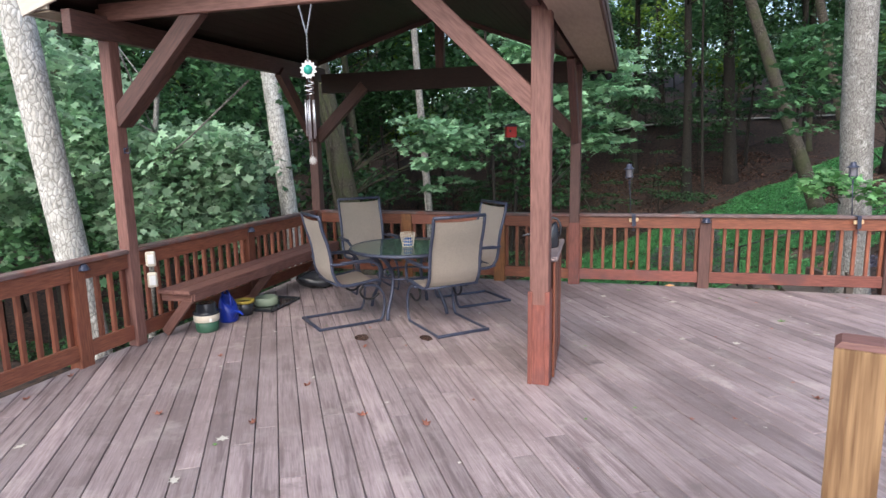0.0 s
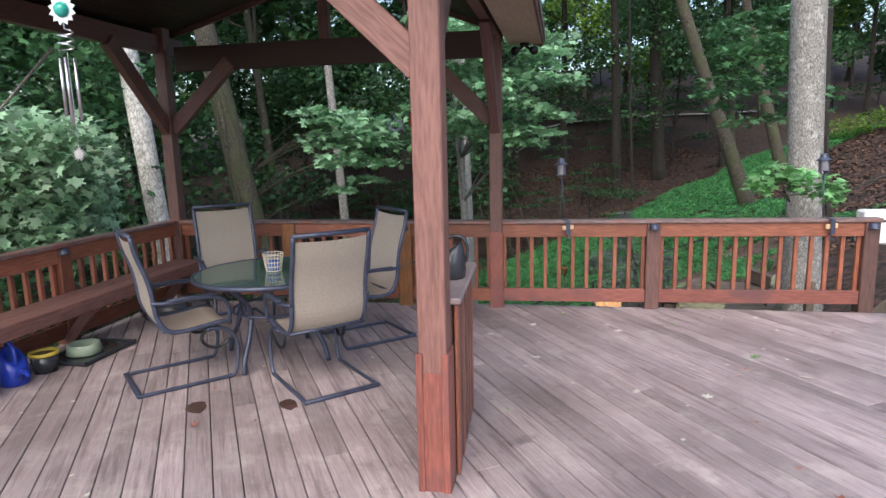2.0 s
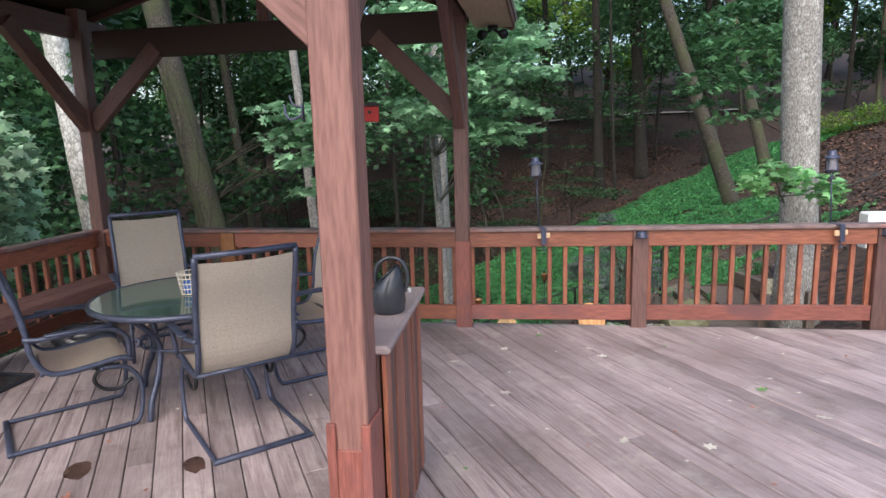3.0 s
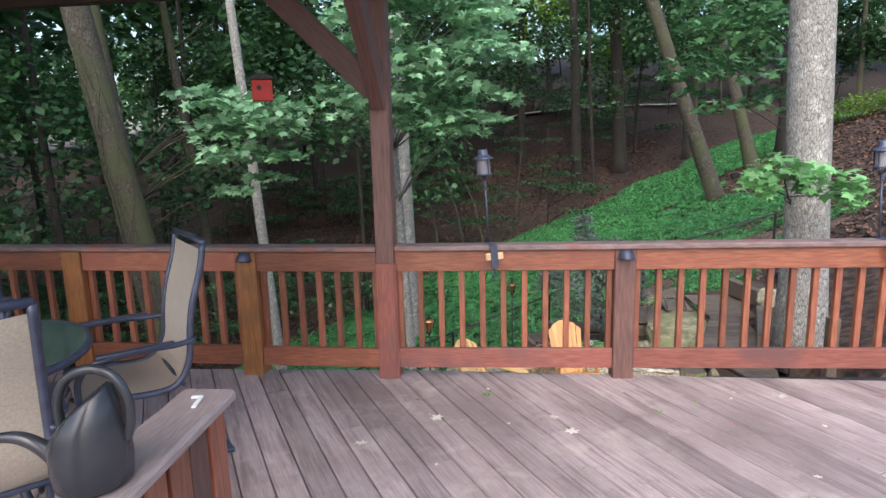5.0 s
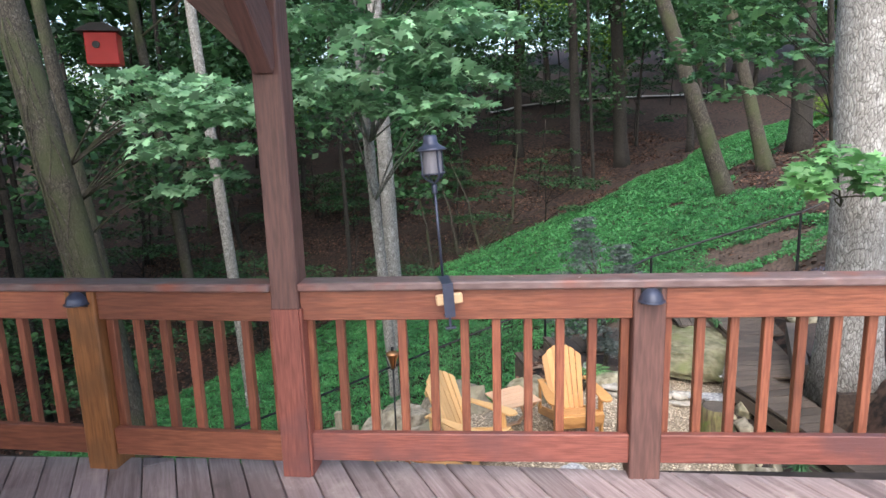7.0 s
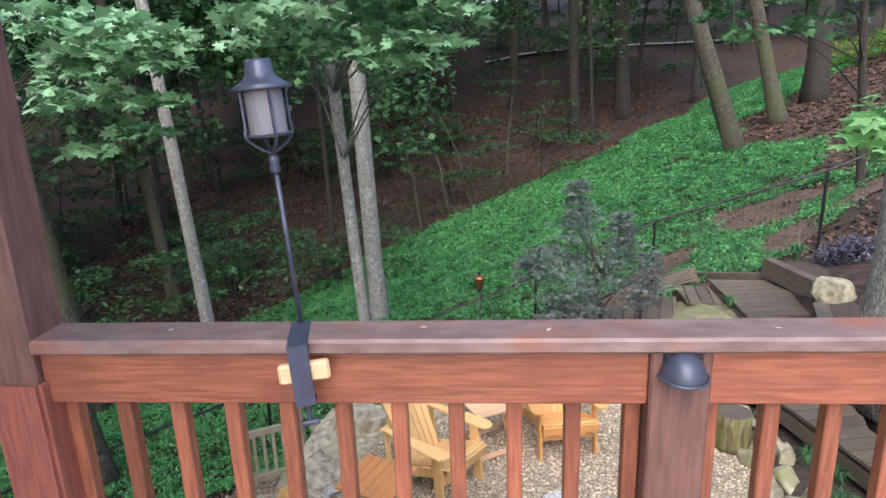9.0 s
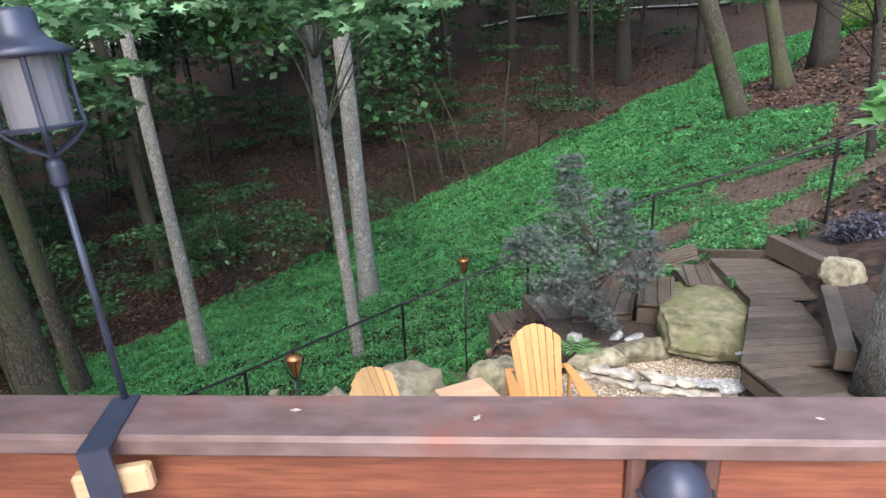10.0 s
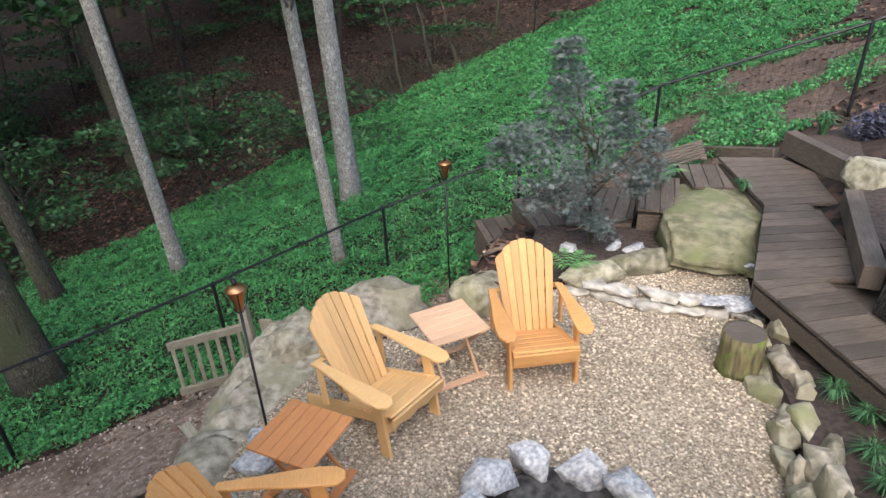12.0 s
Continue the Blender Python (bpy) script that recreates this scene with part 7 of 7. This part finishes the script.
        tube(bm, pts3, [0.035, 0.03, 0.026, 0.02, 0.014, 0.006], 6)
        ob = put("dead_branch", mesh_of("dead_branch", bm, True), BARK, None, Matrix.Translation((x, y, land(x, y))))
        tagged(ob, "fallen dead branch on the leaf litter", "branch", "fallen branches")
    for i in range(16):
        sa, d = rnd.uniform(1.5, 10), rnd.uniform(10.2, 12.6)
        x, y = A0.x + sa * ALONG.x + d * OUT.x, A0.y + sa * ALONG.y + d * OUT.y
        bm = bmesh.new()
        for _ in range(16):
            a, el, ln = rnd.uniform(0, 6.28), rnd.uniform(0.15, 1.1), rnd.uniform(0.7, 1.9)
            o = Vector((rnd.uniform(-0.5, 0.5), rnd.uniform(-0.4, 0.4), 0))
            d3 = Vector((math.cos(a) * math.cos(el), math.sin(a) * math.cos(el), math.sin(el)))
            mid = o + d3 * ln * 0.5 + Vector((rnd.uniform(-0.1, 0.1), rnd.uniform(-0.1, 0.1), 0.1))
            tip = o + d3 * ln
            tube(bm, [o, mid, tip], [0.014, 0.010, 0.004], 4)
            tube(bm, [mid, mid + Vector((rnd.uniform(-0.4, 0.4), rnd.uniform(-0.3, 0.3), rnd.uniform(0.1, 0.5)))], [0.007, 0.003], 4)
        ob = put("brushwood", mesh_of("brushwood", bm), BARK, None, Matrix.Translation((x, y, land(x, y))))
        tagged(ob, "tangle of bare dry twigs on the leaf litter", "twigs", kind="stuff")
    for x, y, lean in ((2.75, 32.4, 0.3), (0.6, 29.5, -0.9), (-0.3, 27.9, -0.6), (1.4, 30.2, -1.2)):
        bm = bmesh.new()
        tube(bm, smooth_path([(0, 0, -0.2), (lean * 0.3, 0, 1.1), (lean * 0.4, 0, 1.8), (lean, 0.1, 3.4)], 4), np.linspace(0.07, 0.02, 13), 7)
        ob = put("sapling", mesh_of("sapling", bm, True), BARK, None, Matrix.Translation((x, y, land(x, y))))
        tagged(ob, "bare grey sapling stem in the ravine", "sapling", "bare saplings")
    # a grey box on a post seen beyond the railing
    t = thing("utility_box", pose(5.43, 10.0, 0.34), "grey plastic utility box on a post", "box")
    bm = bmesh.new()
    add_box(bm, (0, 0, 0.22), (0.32, 0.22, 0.42), bevel=0.02)
    part("casing", bm, WHITE, t)
    bm = bmesh.new()
    add_box(bm, (0, -0.115, 0.3), (0.16, 0.012, 0.03), bevel=0.004)
    part("handle", bm, BLACK, t)
    bm = bmesh.new()
    add_box(bm, (0, 0, -1.0), (0.09, 0.09, 2.03))
    part("post", bm, OLDW, t)


build_plants()


def soil_patch(name, s0, s1, d0, d1, label, m):
    """A worn strip of bare soil that follows the lie of the land."""
    bm = bmesh.new()
    n, k = 40, 12
    rows = []
    for i in range(n + 1):
        s = s0 + (s1 - s0) * i / n
        wob = 0.25 * noise.noise((s * 0.9, 0, 7.0))
        rows.append([])
        for j in range(k + 1):
            d = d0 + wob + (d1 - d0) * j / k
            x, y = A0.x + s * ALONG.x + d * OUT.x, A0.y + s * ALONG.y + d * OUT.y
            rows[-1].append(bm.verts.new((x, y, land(x, y) + 0.03 + 0.02 * noise.noise((x * 3, y * 3, 0)))))
    for a, b in zip(rows, rows[1:]):
        for j in range(k):
            bm.faces.new((a[j], b[j], b[j + 1], a[j + 1]))
    tagged(put(name, mesh_of(name, bm, True), m), label, "path", kind="structure")


SOIL = mat("bare_brown_soil", (0.17, 0.115, 0.088), (0.37, 0.275, 0.215), 14, (1, 1, 1), 0.95, 0.4, 0, 1.2, (0.11, 0.07, 0.05), bumpscale=40)
soil_patch("path", -7.0, 0.2, -2.9, -1.05, "worn path of brown soil and small stones inside the fence", SOIL)
soil_patch("path_bank", 3.0, 8.5, -2.9, 0.25, "bank of bare brown soil and leaf litter", mat("dark_bank_soil", (0.07, 0.045, 0.034), (0.19, 0.13, 0.1), 14, (1, 1, 1), 0.95, 0.4, 0, 1.2, (0.06, 0.04, 0.03), bumpscale=40))


def rock_slope():
    """Bare lichened bedrock falling from the edge of the gravel to the path."""
    bm = bmesh.new()
    nx, ny = 34, 60
    grid = []
    for j in range(ny + 1):
        grid.append([])
        for i in range(nx + 1):
            x, y = -0.22 + 1.3 * i / nx + 0.06 * noise.noise((j * 0.3, 2.0, 0)), 10.55 + 2.5 * j / ny
            up = 0.02 + (0.07 + 0.14 * noise.noise((x * 2.3, y * 2.3, 5.0)) + 0.09 * noise.noise((x * 6, y * 6, 5.0)) + 0.05 * noise.noise((x * 15, y * 15, 5.0))) * step(0.62, 0.3, x)
            grid[-1].append(bm.verts.new((x, y, land(x, y) + up)))
    for a, b in zip(grid, grid[1:]):
        for i in range(nx):
            bm.faces.new((a[i], a[i + 1], b[i + 1], b[i]))
    tagged(put("ground_rock", mesh_of("rock_slope", bm, True), LICHEN), "sloping slab of pale lichened bedrock below the gravel", "rock", kind="structure")
    rng = np.random.default_rng(21)
    keep = []
    for s, d in rng.uniform((-6.5, -2.8), (0.1, -1.0), size=(2600, 2)):
        x, y = A0.x + s * ALONG.x + d * OUT.x, A0.y + s * ALONG.y + d * OUT.y
        keep.append((x, y, land(x, y) + 0.05))
    chips = leaf_mesh("stone_chips", np.array(keep), 0.035, mat("pale_stone_chip", (0.25, 0.19, 0.15), (0.5, 0.42, 0.36), 20, rough=0.9, vary=0.5, island=True), "quad", 1.0)
    tagged(put("stone_chips", chips, None), "small pale stone chips and bark on the path", "stones", kind="stuff")


rock_slope()


def far_road():
    bm = bmesh.new()
    pts = []
    for k in range(16):
        x = 2 + 1.1 * k
        y = 50 + 0.12 * x
        pts.append((x, y, land(x, y) + 0.12))
    for (x0, y0, z0), (x1, y1, z1) in zip(pts, pts[1:]):
        bm.faces.new([bm.verts.new(c) for c in ((x0, y0 - 0.5, z0), (x1, y1 - 0.5, z1), (x1, y1 + 0.5, z1 + 0.12), (x0, y0 + 0.5, z0 + 0.12))])
    bmesh.ops.remove_doubles(bm, verts=bm.verts, dist=0.01)
    ob = put("road", mesh_of("road", bm), mat("pale_gravel_road", (0.34, 0.33, 0.30), (0.45, 0.44, 0.41), 6, rough=0.9, vary=0))
    tagged(ob, "pale gravel road on the far hillside", "road", kind="structure")


far_road()
